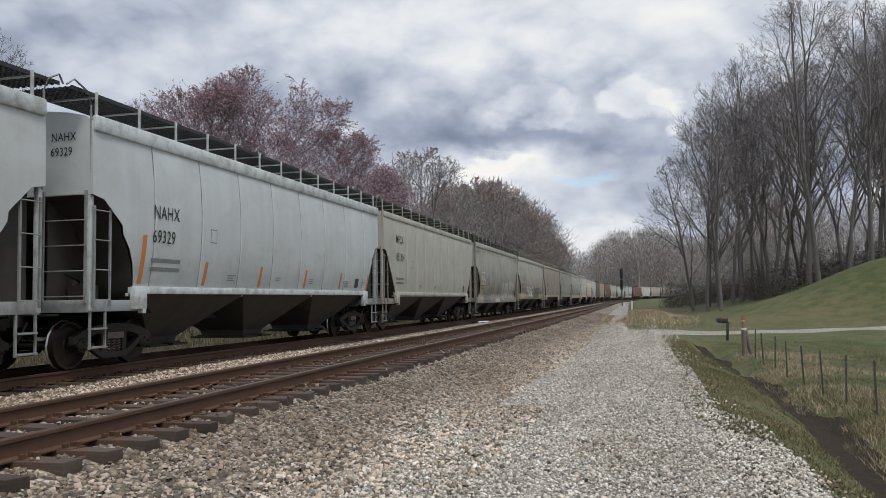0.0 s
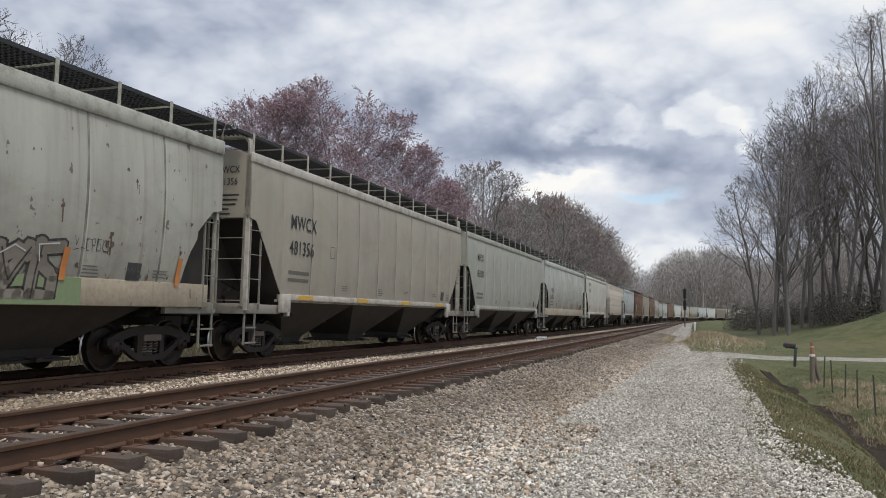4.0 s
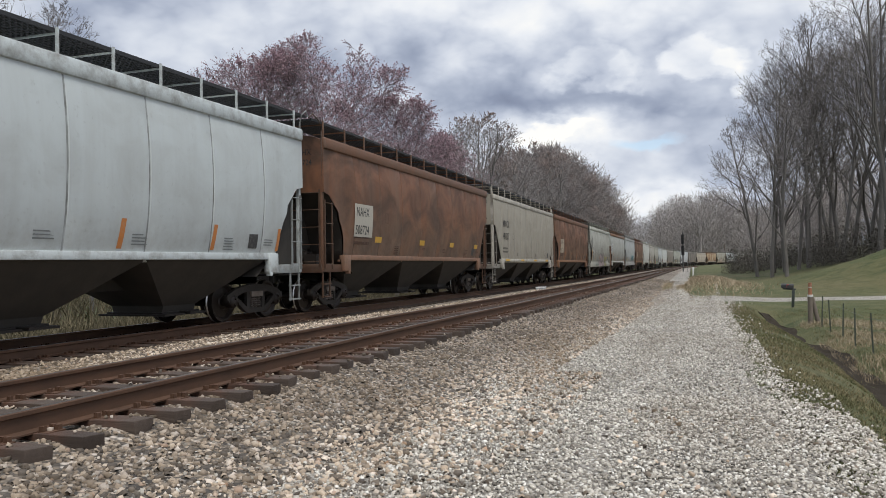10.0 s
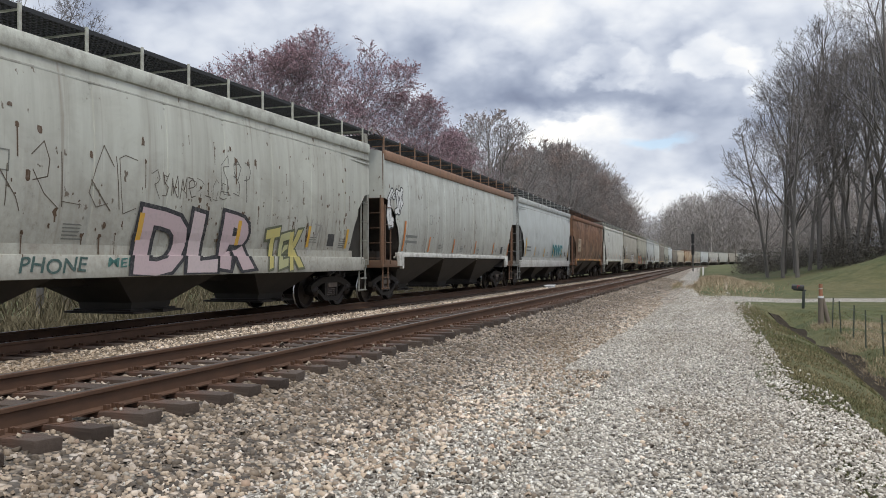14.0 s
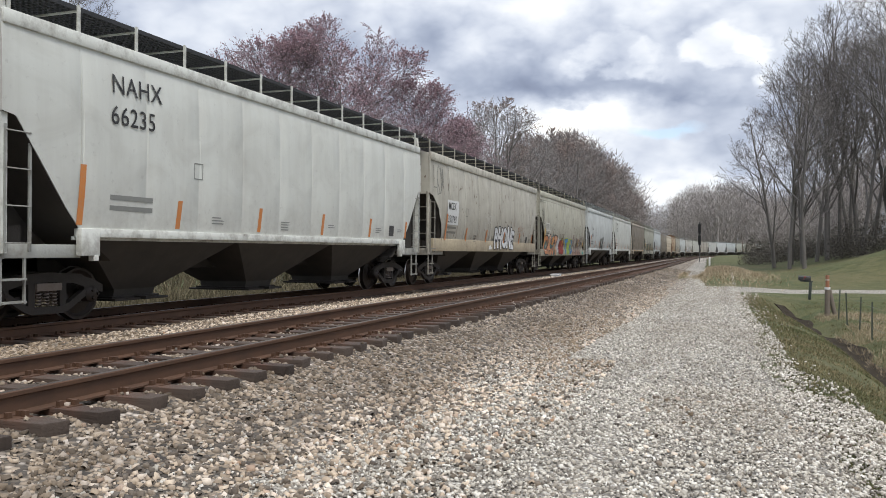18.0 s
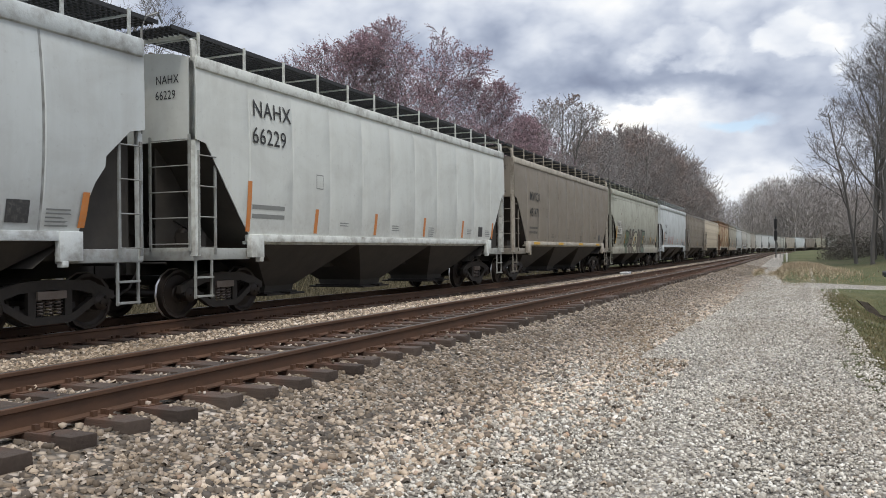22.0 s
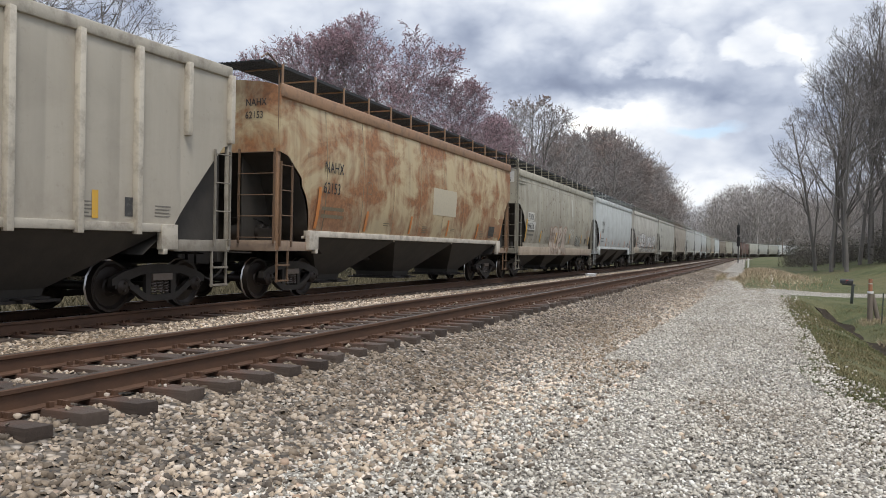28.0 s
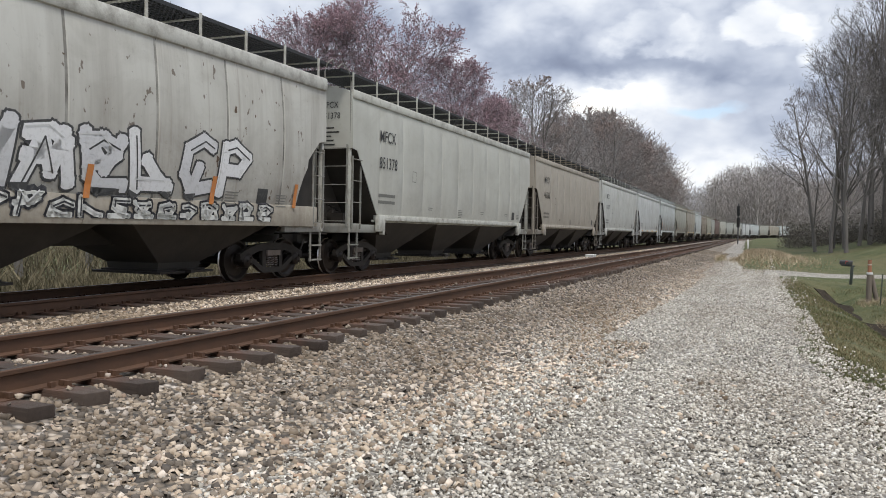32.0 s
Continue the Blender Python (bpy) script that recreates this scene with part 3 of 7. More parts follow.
def rail_mesh(u, dz):
    me = swept("rail", [(u + a, b) for a, b in RAIL], -40, 560, 2.0, M["rail"], dz, 35, True)
    me.materials.append(M["railtop"])
    n = len(RAIL)
    for p in me.polygons:
        if len(p.vertices) == 4 and p.index % n in (7,):
            p.material_index = 1
    return me


def tie_box(seed):
    rng = random.Random(seed)
    V, F = boxes((-1.295, 1.295, -0.112, 0.112, -0.36, -0.182))
    V = [(x + rng.uniform(-0.03, 0.03), y + rng.uniform(-0.012, 0.012), z + rng.uniform(-0.008, 0.006)) for x, y, z in V]
    return bevelled(V, F, "tie", M["tie"], 0.012)


def plate_mesh():
    V, F = boxes((-0.19, 0.19, -0.09, 0.09, -0.196, -0.176))
    for sx, sy in ((-0.1, 0.05), (0.1, -0.05), (-0.1, -0.05), (0.1, 0.05), (0.155, 0.05), (-0.155, -0.05)):
        V, F = merge((V, F), boxes((sx - 0.02, sx + 0.02, sy - 0.02, sy + 0.02, -0.18, -0.135)))
    return mesh_of("tie_plate", V, F, M["rail"])


TIES = [tie_box(k) for k in range(6)]
PLATE = plate_mesh()


def track(name, centre, dz, label, loose, s_first):
    tr = thing(name, Matrix(), label, "track", kind="structure")
    for u in (centre - 0.7525, centre + 0.7525):
        part("rail", rail_mesh(u, dz), tr, label="rust-brown steel rail with worn head")
    rng = random.Random(7)
    V, F, s, i = [], [], s_first, 0
    while s < 330:
        jx, jy, jr = rng.uniform(-0.05, 0.05), rng.uniform(-0.03, 0.03), rng.uniform(-1.5, 1.5)
        x, y, z, h = on_line(s + jy, centre + jx)
        m = pose(x, y, z + dz, 0, 0, jr - h)
        if i < loose:
            tie = part("tie", TIES[rng.randrange(6)], tr, m)
            if i < 90:
                for u in (-0.7525, 0.7525):
                    part("tie_plate", PLATE, tie, pose(u - jx, 0, 0))
        else:
            v, f = boxes((-1.295, 1.295, -0.112, 0.112, -0.36, -0.182))
            n = len(V)
            V += [m @ Vector(q) for q in v]
            F += [tuple(n + k for k in q) for q in f]
        s += 0.512 if s < 120 else 1.024
        i += 1
    far = part("ties", mesh_of("ties", V, F, M["tie"]), tr)
    far["kind"] = "stuff"
    return tr


track("track_near", NEAR, 0.0, "rusty rails on dark creosoted timber ties in ballast", 150, 0.35)
track("track_far", FAR, FAR_Z, "dark rusty rails carrying the freight train", 40, 0.1)


# ---- covered hopper cars ----
# local frame of a car: x across (+ towards the road), y along (- is the leading end), z up from the rail top
BASE = 1.47          # height of the body's lower edge
PROFILES = {
    "round": ([1.3, BASE, 1.7, 2.1, 2.6, 3.2, 3.8, 4.2, 4.34], [1.47, 1.50, 1.53, 1.55, 1.555, 1.555, 1.55, 1.54, 1.525]),
    "flat": ([1.3, BASE, 2.0, 3.0, 3.8, 4.2, 4.34], [1.53, 1.55, 1.575, 1.58, 1.575, 1.55, 1.52]),
    "ribbed": ([1.3, BASE, 2.0, 3.0, 3.8, 4.2, 4.34], [1.49, 1.49, 1.49, 1.49, 1.49, 1.49, 1.47]),
}
CUTS = {
    "round": ([0, 0.3, 0.78, 0.80, 0.98, 1.10, 1.16, 1.2], [3.06, 3.0, 2.58, 2.42, 2.18, 1.90, 1.65, BASE]),
    "flat": ([0, 0.22, 0.5, 0.8, 1.1, 1.4], [3.04, 3.0, 2.62, 2.2, 1.8, BASE]),
    "ribbed": ([0, 0.22, 0.6, 1.0, 1.35, 1.5], [3.0, 2.95, 2.55, 2.1, 1.68, BASE]),
}


SWELL = {"round": 0.095, "flat": 0.02, "ribbed": 0.0}


def half_width(kind, z, d=0.0):
    """Half the body's width at a height, d metres in from its end: round bodies swell between the ends."""
    f = math.sin(math.pi * min(1, max(0, (z - BASE) / (4.34 - BASE))))
    return float(np.interp(z, *PROFILES[kind])) + SWELL[kind] * f * float(smooth01(d / 1.8))


LEDGE = [1.5]     # height of the top of its sill
HALF = [7.0]      # half the length of the car being dressed


def body_mesh(kind, Lb, mt, plain=False, seam=0.016):
    h = Lb / 2
    npan = max(8, round(Lb / (1.75 if kind == "round" else 1.42)))
    ys = {}
    for k in range(npan + 1):
        y = -h + Lb * k / npan
        for d, dip in ((-seam - 0.014, 0.0), (-seam, 1.0), (seam, 1.0), (seam + 0.014, 0.0)):
            if 0 < k < npan:
                ys[round(y + d, 4)] = dip
        if k < npan:
            for q in (0.3, 0.5, 0.7):
                ys[round(y + Lb / npan * q, 4)] = -0.4 if q == 0.5 else -0.28
    for d in CUTS[kind][0]:
        ys[round(-h + d, 4)] = 0.0
        ys[round(h - d, 4)] = 0.0
    st = sorted(ys)
    V, F = [], []
    nz = 10
    roof = [(1.40, 4.44), (1.05, 4.52), (0.5, 4.58), (0, 4.60)]
    for y in st:
        zb = float(np.interp(h - abs(y), *CUTS[kind]))
        dip = ys[y] * (0.014 if kind == "round" else 0.010 if kind == "flat" else 0.006)
        col = []
        for k in range(nz):
            z = zb + (4.34 - zb) * k / (nz - 1)
            fade = math.sin(math.pi * k / (nz - 1)) ** 0.5
            col.append((half_width(kind, z, h - abs(y)) - dip * fade, y, z))
        col += [(a, y, z) for a, z in roof]
        V += col + [(-x, y2, z) for x, y2, z in col[-2::-1]]
    n = 2 * (nz + len(roof)) - 1
    for i in range(len(st) - 1):
        for k in range(n - 1):
            F.append((i * n + k, (i + 1) * n + k, (i + 1) * n + k + 1, i * n + k + 1))
    F.append(tuple(range(n)))
    F.append(tuple((len(st) - 1) * n + k for k in range(n))[::-1])
    me = mesh_of("body", V, F, [mt, M["seam"]], 32)
    for i in range(len(st) - 1):
        if ys[st[i]] == 1.0 and ys[st[i + 1]] == 1.0 and kind != "ribbed" and not plain:
            for k in range(nz - 1):
                me.polygons[i * (n - 1) + k].material_index = 1
                me.polygons[i * (n - 1) + n - 2 - k].material_index = 1
    return me


def slope_mesh(kind, Lb):
    V, F = [], []
    h = Lb / 2
    d, zz = CUTS[kind]
    for a, z in list(zip(d, zz)) + [(d[-1] + 0.5, BASE - 0.35), (d[-1] + 0.7, BASE - 0.5)]:
        w = half_width(kind, z) - 0.015
        V += [(-w, -h + a, z + 0.004), (w, -h + a, z + 0.004)]
    for i in range(len(d)):
        F.append((2 * i, 2 * i + 1, 2 * i + 3, 2 * i + 2))
    i = len(d)
    F.append((2 * i, 2 * i + 1, 2 * i + 3, 2 * i + 2))
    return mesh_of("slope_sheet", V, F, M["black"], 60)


def web_mesh(kind, Lb, x):
    """Upright plate under the slope sheet."""
    h = Lb / 2
    d, zz = CUTS[kind]
    ring = [(-h + 0.12, 1.1), (-h + 0.12, 2.98), (-h + d[2], zz[2]), (-h + d[-2], zz[-2]), (-h + d[-1] + 0.5, BASE - 0.4)]
    V = [(x + e, y, z) for e in (-0.012, 0.012) for y, z in ring]
    n = len(ring)
    F = [tuple(range(n))[::-1], tuple(range(n, 2 * n))] + [(k, (k + 1) % n, n + (k + 1) % n, n + k) for k in range(n)]
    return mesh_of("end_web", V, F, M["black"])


def hopper_mesh(a, b):
    """One discharge bay: a wide top, sloping sheets, a narrow outlet."""
    rows = [(1.47, a / 2, 1.46), (1.30, a / 2 * 0.97, 1.40), (0.45, b / 2 * 1.03, 0.62), (0.31, b / 2, 0.58)]
    V = [(sx * w, sy * l, z) for z, l, w in rows for sx, sy in ((-1, -1), (1, -1), (1, 1), (-1, 1))]
    F = [(4 * i + k, 4 * i + 4 + k, 4 * i + 4 + (k + 1) % 4, 4 * i + (k + 1) % 4) for i in range(3) for k in range(4)]
    F += [(15, 14, 13, 12), (0, 1, 2, 3)]
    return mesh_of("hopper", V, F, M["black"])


def gate_mesh(b):
    V, F = merge(boxes((-0.66, 0.66, -b / 2 - 0.10, b / 2 + 0.10, 0.25, 0.33)), boxes((0.66, 0.92, -0.06, 0.06, 0.26, 0.32)), boxes((-0.8, 0.8, -b / 2 - 0.18, b / 2 + 0.18, 0.255, 0.295)))
    return mesh_of("outlet_gate", V, F, M["iron"])


def ladder_mesh(width, height, rungs, mt, axis):
    V, F = [], []
    for e in (0, width):
        V, F = merge((V, F), boxes((-0.01, 0.022, e - 0.02, e + 0.02, 0, height)))
    for k in range(rungs):
        z = 0.12 + (height - 0.2) * k / max(1, rungs - 1)
        V, F = merge((V, F), tube([(0.03, 0, z), (0.055, 0.03, z), (0.055, width - 0.03, z), (0.03, width, z)], 0.0115, 5))
    if axis == "x":
        V = [(y, -x, z) for x, y, z in V]
    return mesh_of("ladder", V, F, mt)


def wheelset_mesh(sides=20):
    prof = [(0.80, 0.10), (0.80, 0.15), (0.775, 0.17), (0.745, 0.33), (0.78, 0.375), (0.795, 0.385), (0.795, 0.428), (0.74, 0.432), (0.685, 0.436), (0.668, 0.458), (0.655, 0.452), (0.655, 0.38), (0.70, 0.34), (0.71, 0.17), (0.68, 0.14), (0.66, 0.09)]
    V, F = [], []
    for s in (1, -1):
        v, f = lathe([(a * s, r) for a, r in prof], "x", sides)
        V, F = merge((V, F), (v, [q if s < 0 else q[::-1] for q in f]))
    v, f = lathe([(-0.66, 0.09), (0, 0.08), (0.66, 0.09)], "x", 12)
    V, F = merge((V, F), (v, f))
    for s in (1, -1):
        v, f = lathe([(0.80 * s, 0.10), (0.90 * s, 0.10), (0.91 * s, 0.135), (1.06 * s, 0.135), (1.10 * s, 0.10), (1.115 * s, 0.06), (1.115 * s, 0.0)], "x", 14)
        V, F = merge((V, F), (v, f))
        for k in range(3):
            w = 2 * math.pi * k / 3
            V, F = merge((V, F), boxes((min(1.11 * s, 1.14 * s), max(1.11 * s, 1.14 * s), 0.07 * math.cos(w) - 0.018, 0.07 * math.cos(w) + 0.018, 0.07 * math.sin(w) - 0.018, 0.07 * math.sin(w) + 0.018)))
    me = mesh_of("wheelset", V, F, [M["wheel"], M["tread"]], 30)
    for p in me.polygons:
        c = p.center
        r = math.hypot(c.y, c.z)
        if r > 0.424 and abs(c.x) < 0.80:
            p.material_index = 1
    return me


def frame_mesh():
    """Cast side frame: arched top chord, dropped bottom chord, columns round the spring nest."""
    def chord(pts, x0=0.96, x1=1.06):
        V, F = [], []
        for y, z, t in pts:
            V += [(x0, y, z - t), (x1, y, z - t), (x1, y, z + t), (x0, y, z + t)]
        for i in range(len(pts) - 1):
            for k in range(4):
                q = (k + 1) % 4
                F.append((4 * i + k, 4 * i + q, 4 * i + 4 + q, 4 * i + 4 + k)[::-1])
        F += [(0, 1, 2, 3), tuple(4 * (len(pts) - 1) + k for k in (3, 2, 1, 0))]
        return V, F
    a = chord([(-1.12, 0.52, 0.06), (-0.88, 0.60, 0.085), (-0.5, 0.70, 0.075), (0, 0.73, 0.075), (0.5, 0.70, 0.075), (0.88, 0.60, 0.085), (1.12, 0.52, 0.06)])
    b = chord([(-0.80, 0.50, 0.06), (-0.42, 0.27, 0.06), (-0.3, 0.225, 0.055), (0.3, 0.225, 0.055), (0.42, 0.27, 0.06), (0.80, 0.50, 0.06)])
    c = boxes((0.97, 1.05, -0.36, -0.24, 0.25, 0.70), (0.97, 1.05, 0.24, 0.36, 0.25, 0.70), (0.94, 1.05, -1.05, -0.72, 0.42, 0.56), (0.94, 1.05, 0.72, 1.05, 0.42, 0.56))
    V, F = merge(a, b, c)
    return mesh_of("side_frame", V, F, M["iron"], 30)


def springs_mesh(turn=6):
    V, F = [], []
    for y in (-0.15, 0.0, 0.15):
        pts = [(1.0 + 0.065 * math.cos(w), y + 0.065 * math.sin(w), 0.285 + 0.24 * w / (2 * math.pi * 5)) for w in np.linspace(0, 2 * math.pi * 5, 5 * turn + 1)]
        V, F = merge((V, F), tube(pts, 0.014, 3, False))
    V, F = merge((V, F), boxes((0.92, 1.09, -0.235, 0.235, 0.525, 0.64)))
    return mesh_of("spring_nest", V, F, M["trim"], 40)


def bolster_mesh():
    return mesh_of("bolster", *boxes((-0.95, 0.95, -0.2, 0.2, 0.55, 0.72), (-0.2, 0.2, -0.2, 0.2, 0.70, 0.98), (-0.95, 0.95, -0.5, -0.42, 0.35, 0.45), (-0.95, 0.95, 0.42, 0.5, 0.35, 0.45)), M["iron"])


WHEELS = {-0.88: [], 0.88: []}


def truck(car, y, tail=False):
    t = part("truck", cached("bolster", bolster_mesh), car, pose(0, y, 0))
    for s in (1, -1):
        m = Matrix.Diagonal((s, s, 1, 1))
        part("side_frame", cached("frame", frame_mesh), t, m)
        part("spring_nest", cached(("springs", tail), lambda: springs_mesh(3 if tail else 6)), t, m, (0.16, 0.13, 0.11), "row of rust-grey coil springs")
    for a in (-0.88, 0.88):
        WHEELS[a].append(part("wheelset", cached(("wheelset", tail), lambda: wheelset_mesh(7 if tail else 14)), t, pose(0, a, 0.436)))
    return t


BOARD = 4.86          # top of the roof running boards


def walkway_meshes(Lb, tail, outer=1.42, top=BOARD):
    """Roof running boards with a crossing at each end: dark open grating, seen from below."""
    h = Lb / 2
    V, F = [], []
    z0, z1 = top - 0.045, top
    for x0, x1 in ((0.40, outer), (-outer, -0.40)):
        for k in range(10):
            x = x0 + (x1 - x0) * k / 9
            V, F = merge((V, F), boxes((x - 0.012, x + 0.012, -h - 0.42, h + 0.42, z0, z1)))
        n = int(Lb / 0.10) if not tail else 20
        V, F = merge((V, F), boxes(*[(x0, x1, y, y + 0.062, z0 + 0.02, z0 + 0.034) for y in np.linspace(-h - 0.42, h + 0.35, n)]))
    for e in (-1, 1):
        for k in range(6):
            y = e * (h - 0.10 + 0.10 * k)
            V, F = merge((V, F), boxes((-0.40, 0.40, y - 0.012, y + 0.012, z0, z1)))
        V, F = merge((V, F), boxes(*[(x, x + 0.055, min(e * (h - 0.1), e * (h + 0.42)), max(e * (h - 0.1), e * (h + 0.42)), z0 + 0.02, z0 + 0.034) for x in np.linspace(-0.40, 0.345, 8)]))
    V, F = merge((V, F), boxes((outer, outer + 0.02, -h - 0.42, h + 0.42, z0 - 0.01, z1 + 0.012)), boxes((-outer - 0.02, -outer, -h - 0.42, h + 0.42, z0 - 0.01, z1 + 0.012)))
    return mesh_of("running_board", V, F, M["grating"])


def bracket_mesh():
    V, F = boxes((1.44, 1.465, -0.028, 0.028, 4.40, BOARD + 0.03), (0.52, 1.45, -0.02, 0.02, BOARD - 0.075, BOARD - 0.048))
    return mesh_of("bracket", V, F, M["trim"])


def end_rail_mesh():
    """Bent grab rail from the ladder over the end of the running board."""
    V, F = tube([(1.50, 0.02, 3.0), (1.50, 0.0, 4.62), (1.50, -0.10, 4.84), (1.46, -0.38, 4.98), (1.42, -0.52, 4.86)], 0.018, 5)
    return mesh_of("grab_rail", V, F, M["trim"], 40)


def hatch_mesh(kind, Lb):
    h = Lb / 2
    if kind == "flat":
        V, F = boxes((-0.36, 0.36, -h + 0.9, h - 0.9, 4.56, 4.68), (-0.42, 0.42, -h + 0.85, h - 0.85, 4.67, 4.74))
        for k in range(9):
            y = -h + 1.2 + (Lb - 2.4) * k / 8
            V, F = merge((V, F), boxes((-0.5, 0.5, y - 0.03, y + 0.03, 4.72, 4.77)))
        return mesh_of("hatch", V, F, M["trim"])
    V, F = lathe([(4.54, 0.45), (4.66, 0.45), (4.67, 0.5), (4.70, 0.5), (4.74, 0.3), (4.76, 0.0)], "z", 18)
    return mesh_of("hatch", V, F, M["trim"], 35)


def plat_mesh():
    V, F = boxes((-1.48, 1.48, 0.0, 0.14, 1.02, 1.24), (-1.45, 1.45, 0.10, 1.45, 1.14, 1.18), (1.38, 1.485, 0.11, 1.5, 1.03, 1.23), (-1.485, -1.38, 0.11, 1.5, 1.03, 1.23))
    return bevelled(V, F, "end_platform", M["trim"], 0.01)


def gear_mesh():
    """Brake cylinder, reservoir and pipes on the end platform."""
    v1, f1 = lathe([(-0.42, 0.0), (-0.42, 0.16), (-0.38, 0.19), (0.38, 0.19), (0.42, 0.16), (0.42, 0.0)], "x", 14)
    v2, f2 = lathe([(-0.18, 0.0), (-0.18, 0.13), (0.2, 0.13), (0.2, 0.0)], "x", 12)
    V, F = merge(([(a + 0.3, b + 0.75, c + 1.42) for a, b, c in v1], f1), ([(a - 0.7, b + 0.65, c + 1.36) for a, b, c in v2], f2),
                 tube([(0.95, 0.5, 1.2), (0.95, 0.5, 1.55), (0.5, 0.55, 1.75), (-0.2, 0.6, 1.7)], 0.02, 5), boxes((0.8, 1.15, 0.35, 0.7, 1.18, 1.5), (0.15, 0.45, 0.6, 0.9, 1.18, 1.3)))
    return mesh_of("brake_gear", V, F, M["iron"], 30)


def coupler_mesh():
    V, F = merge(boxes((-0.09, 0.09, -0.55, 0.3, 0.78, 0.96), (-0.16, 0.16, -0.72, -0.42, 0.74, 1.0), (0.06, 0.2, -0.86, -0.62, 0.75, 0.99)),
                 tube([(0.3, -0.05, 0.85), (0.3, -0.25, 0.55), (0.22, -0.45, 0.42), (0.1, -0.6, 0.5)], 0.025, 6), tube([(-0.9, 0.0, 0.98), (0.9, 0.0, 0.98)], 0.02, 5))
    return mesh_of("coupler", V, F, M["iron"])


def sill_mesh(Lb, cut, kind, deep=None):
    h, w = Lb / 2, half_width(kind, BASE)
    a, b = -h + cut, h - cut
    if deep:
        a, b = -h + 0.35, h - 0.35
        V, F = boxes((w - 0.06, w + 0.05, a, b, *deep))
        return bevelled(V, F, "side_sill", M["paint_dirty"], 0.012)
    V, F = boxes((w - 0.10, w + 0.045, a, b, 1.345, 1.482), (w - 0.16, w - 0.10, a, b, 1.30, 1.36))
    for y in (a - 0.02, b - 0.36):
        V, F = merge((V, F), boxes((w - 0.04, w + 0.07, y, y + 0.38, 1.06, 1.478)), boxes((w - 0.04, w + 0.075, y + 0.25 if y < 0 else y + 0.03, y + 0.35 if y < 0 else y + 0.13, 0.98, 1.07)))
    return bevelled(V, F, "side_sill", M["trim"], 0.008)


def step_mesh():
    V, F = boxes((-0.015, 0.02, -0.018, 0.018, 0, 0.75), (-0.015, 0.02, 0.382, 0.418, 0, 0.75))
    for z in (0.02, 0.34):
        V, F = merge((V, F), boxes((-0.04, 0.06, 0.0, 0.4, z, z + 0.03)))
    return mesh_of("sill_step", V, F, M["trim"])


def post_mesh(top):
    V, F = boxes((-0.045, 0.045, -0.045, 0.045, 1.05, top))
    return bevelled(V, F, "corner_post", M["trim"], 0.008)


def hoop_mesh():
    """Tall end frame bent over the roof end."""
    V, F = merge(boxes((1.42, 1.54, -0.06, 0.06, 1.1, 4.42)), boxes((-1.54, -1.42, -0.06, 0.06, 1.1, 4.42)),
                 tube([(1.48, 0, 4.38), (1.46, 0, 4.60), (1.25, 0, 4.73), (-1.25, 0, 4.73), (-1.46, 0, 4.60), (-1.48, 0, 4.38)], 0.06, 6))
    V = [(x, y, z + 0.10 * smooth01((z - 4.4) / 0.25)) for x, y, z in V]
    return mesh_of("end_frame", V, F, M["trim"])


def clip_ring(ring, z, keep_above):
    out = []
    for (a, b), (c, e) in zip(ring, ring[1:] + ring[:1]):
        ina, inc = (b >= z) == keep_above, (e >= z) == keep_above
        if ina:
            out.append((a, b))
        if ina != inc:
            k = (z - b) / (e - b)
            out.append((a + (c - a) * k, z))
    return out


def wrapped(kind, rings, off):
    """Flat shapes of (y, z) laid on the car's road side, cut into level strips that follow its curve."""
    V, F = [], []
    for ring in rings:
        lo, hi = min(p[1] for p in ring), max(p[1] for p in ring)
        cuts = [z for z in [LEDGE[0], LEDGE[0] + 0.004] + list(np.arange(1.5 + 0.08, 4.3, 0.15)) if lo < z < hi]
        for z0, z1 in zip([None] + cuts, cuts + [None]):
            q = ring if z0 is None else clip_ring(ring, z0, True)
            q = q if z1 is None else clip_ring(q, z1, False)
            if len(q) < 3:
                continue
            n = len(V)
            V += [(max(half_width(kind, z, HALF[0] - abs(y)), half_width(kind, BASE)) + off, y, z) if z > LEDGE[0] else (half_width(kind, BASE) + 0.05 + off, y, z) for y, z in q]
            F.append(tuple(range(n, n + len(q))))
    return V, F


def letters(text, size, spread_=1.0, fat=0.004):
    """Verts and faces of upright lettering in the x-y plane, left-aligned."""
    cu = bpy.data.curves.new("lettering", "FONT")
    cu.body, cu.size, cu.space_character, cu.resolution_u = text, size, spread_, 3
    cu.offset = size * fat
    ob = bpy.data.objects.new("lettering", cu)
    me = bpy.data.meshes.new_from_object(ob)
    V = [tuple(v.co) for v in me.vertices]
    F = [tuple(p.vertices) for p in me.polygons]
    bpy.data.objects.remove(ob)
    bpy.data.curves.remove(cu)
    bpy.data.meshes.remove(me)
    return V, F


def lettering(car, kind, text, y, z, size, off=0.006, colour=(0.02, 0.02, 0.022), squeeze=0.82):
    V, F = letters(text, size, 1.05)
    V = [(half_width(kind, z + b, HALF[0] - abs(y + a * squeeze)) + off, y + a * squeeze, z + b) for a, b, _ in V]
    return part("lettering", mesh_of("lettering", V, F, M["letters"]), car, None, colour, "black stencilled lettering")


def end_lettering(car, Lb, text, x, z, size):
    V, F = letters(text, size, 1.05)
    V = [(x + a * 0.82, -Lb / 2 - 0.009, z + b) for a, b, _ in V]
    return part("lettering", mesh_of("lettering", V, F, M["letters"]), car, None, (0.02, 0.02, 0.022))


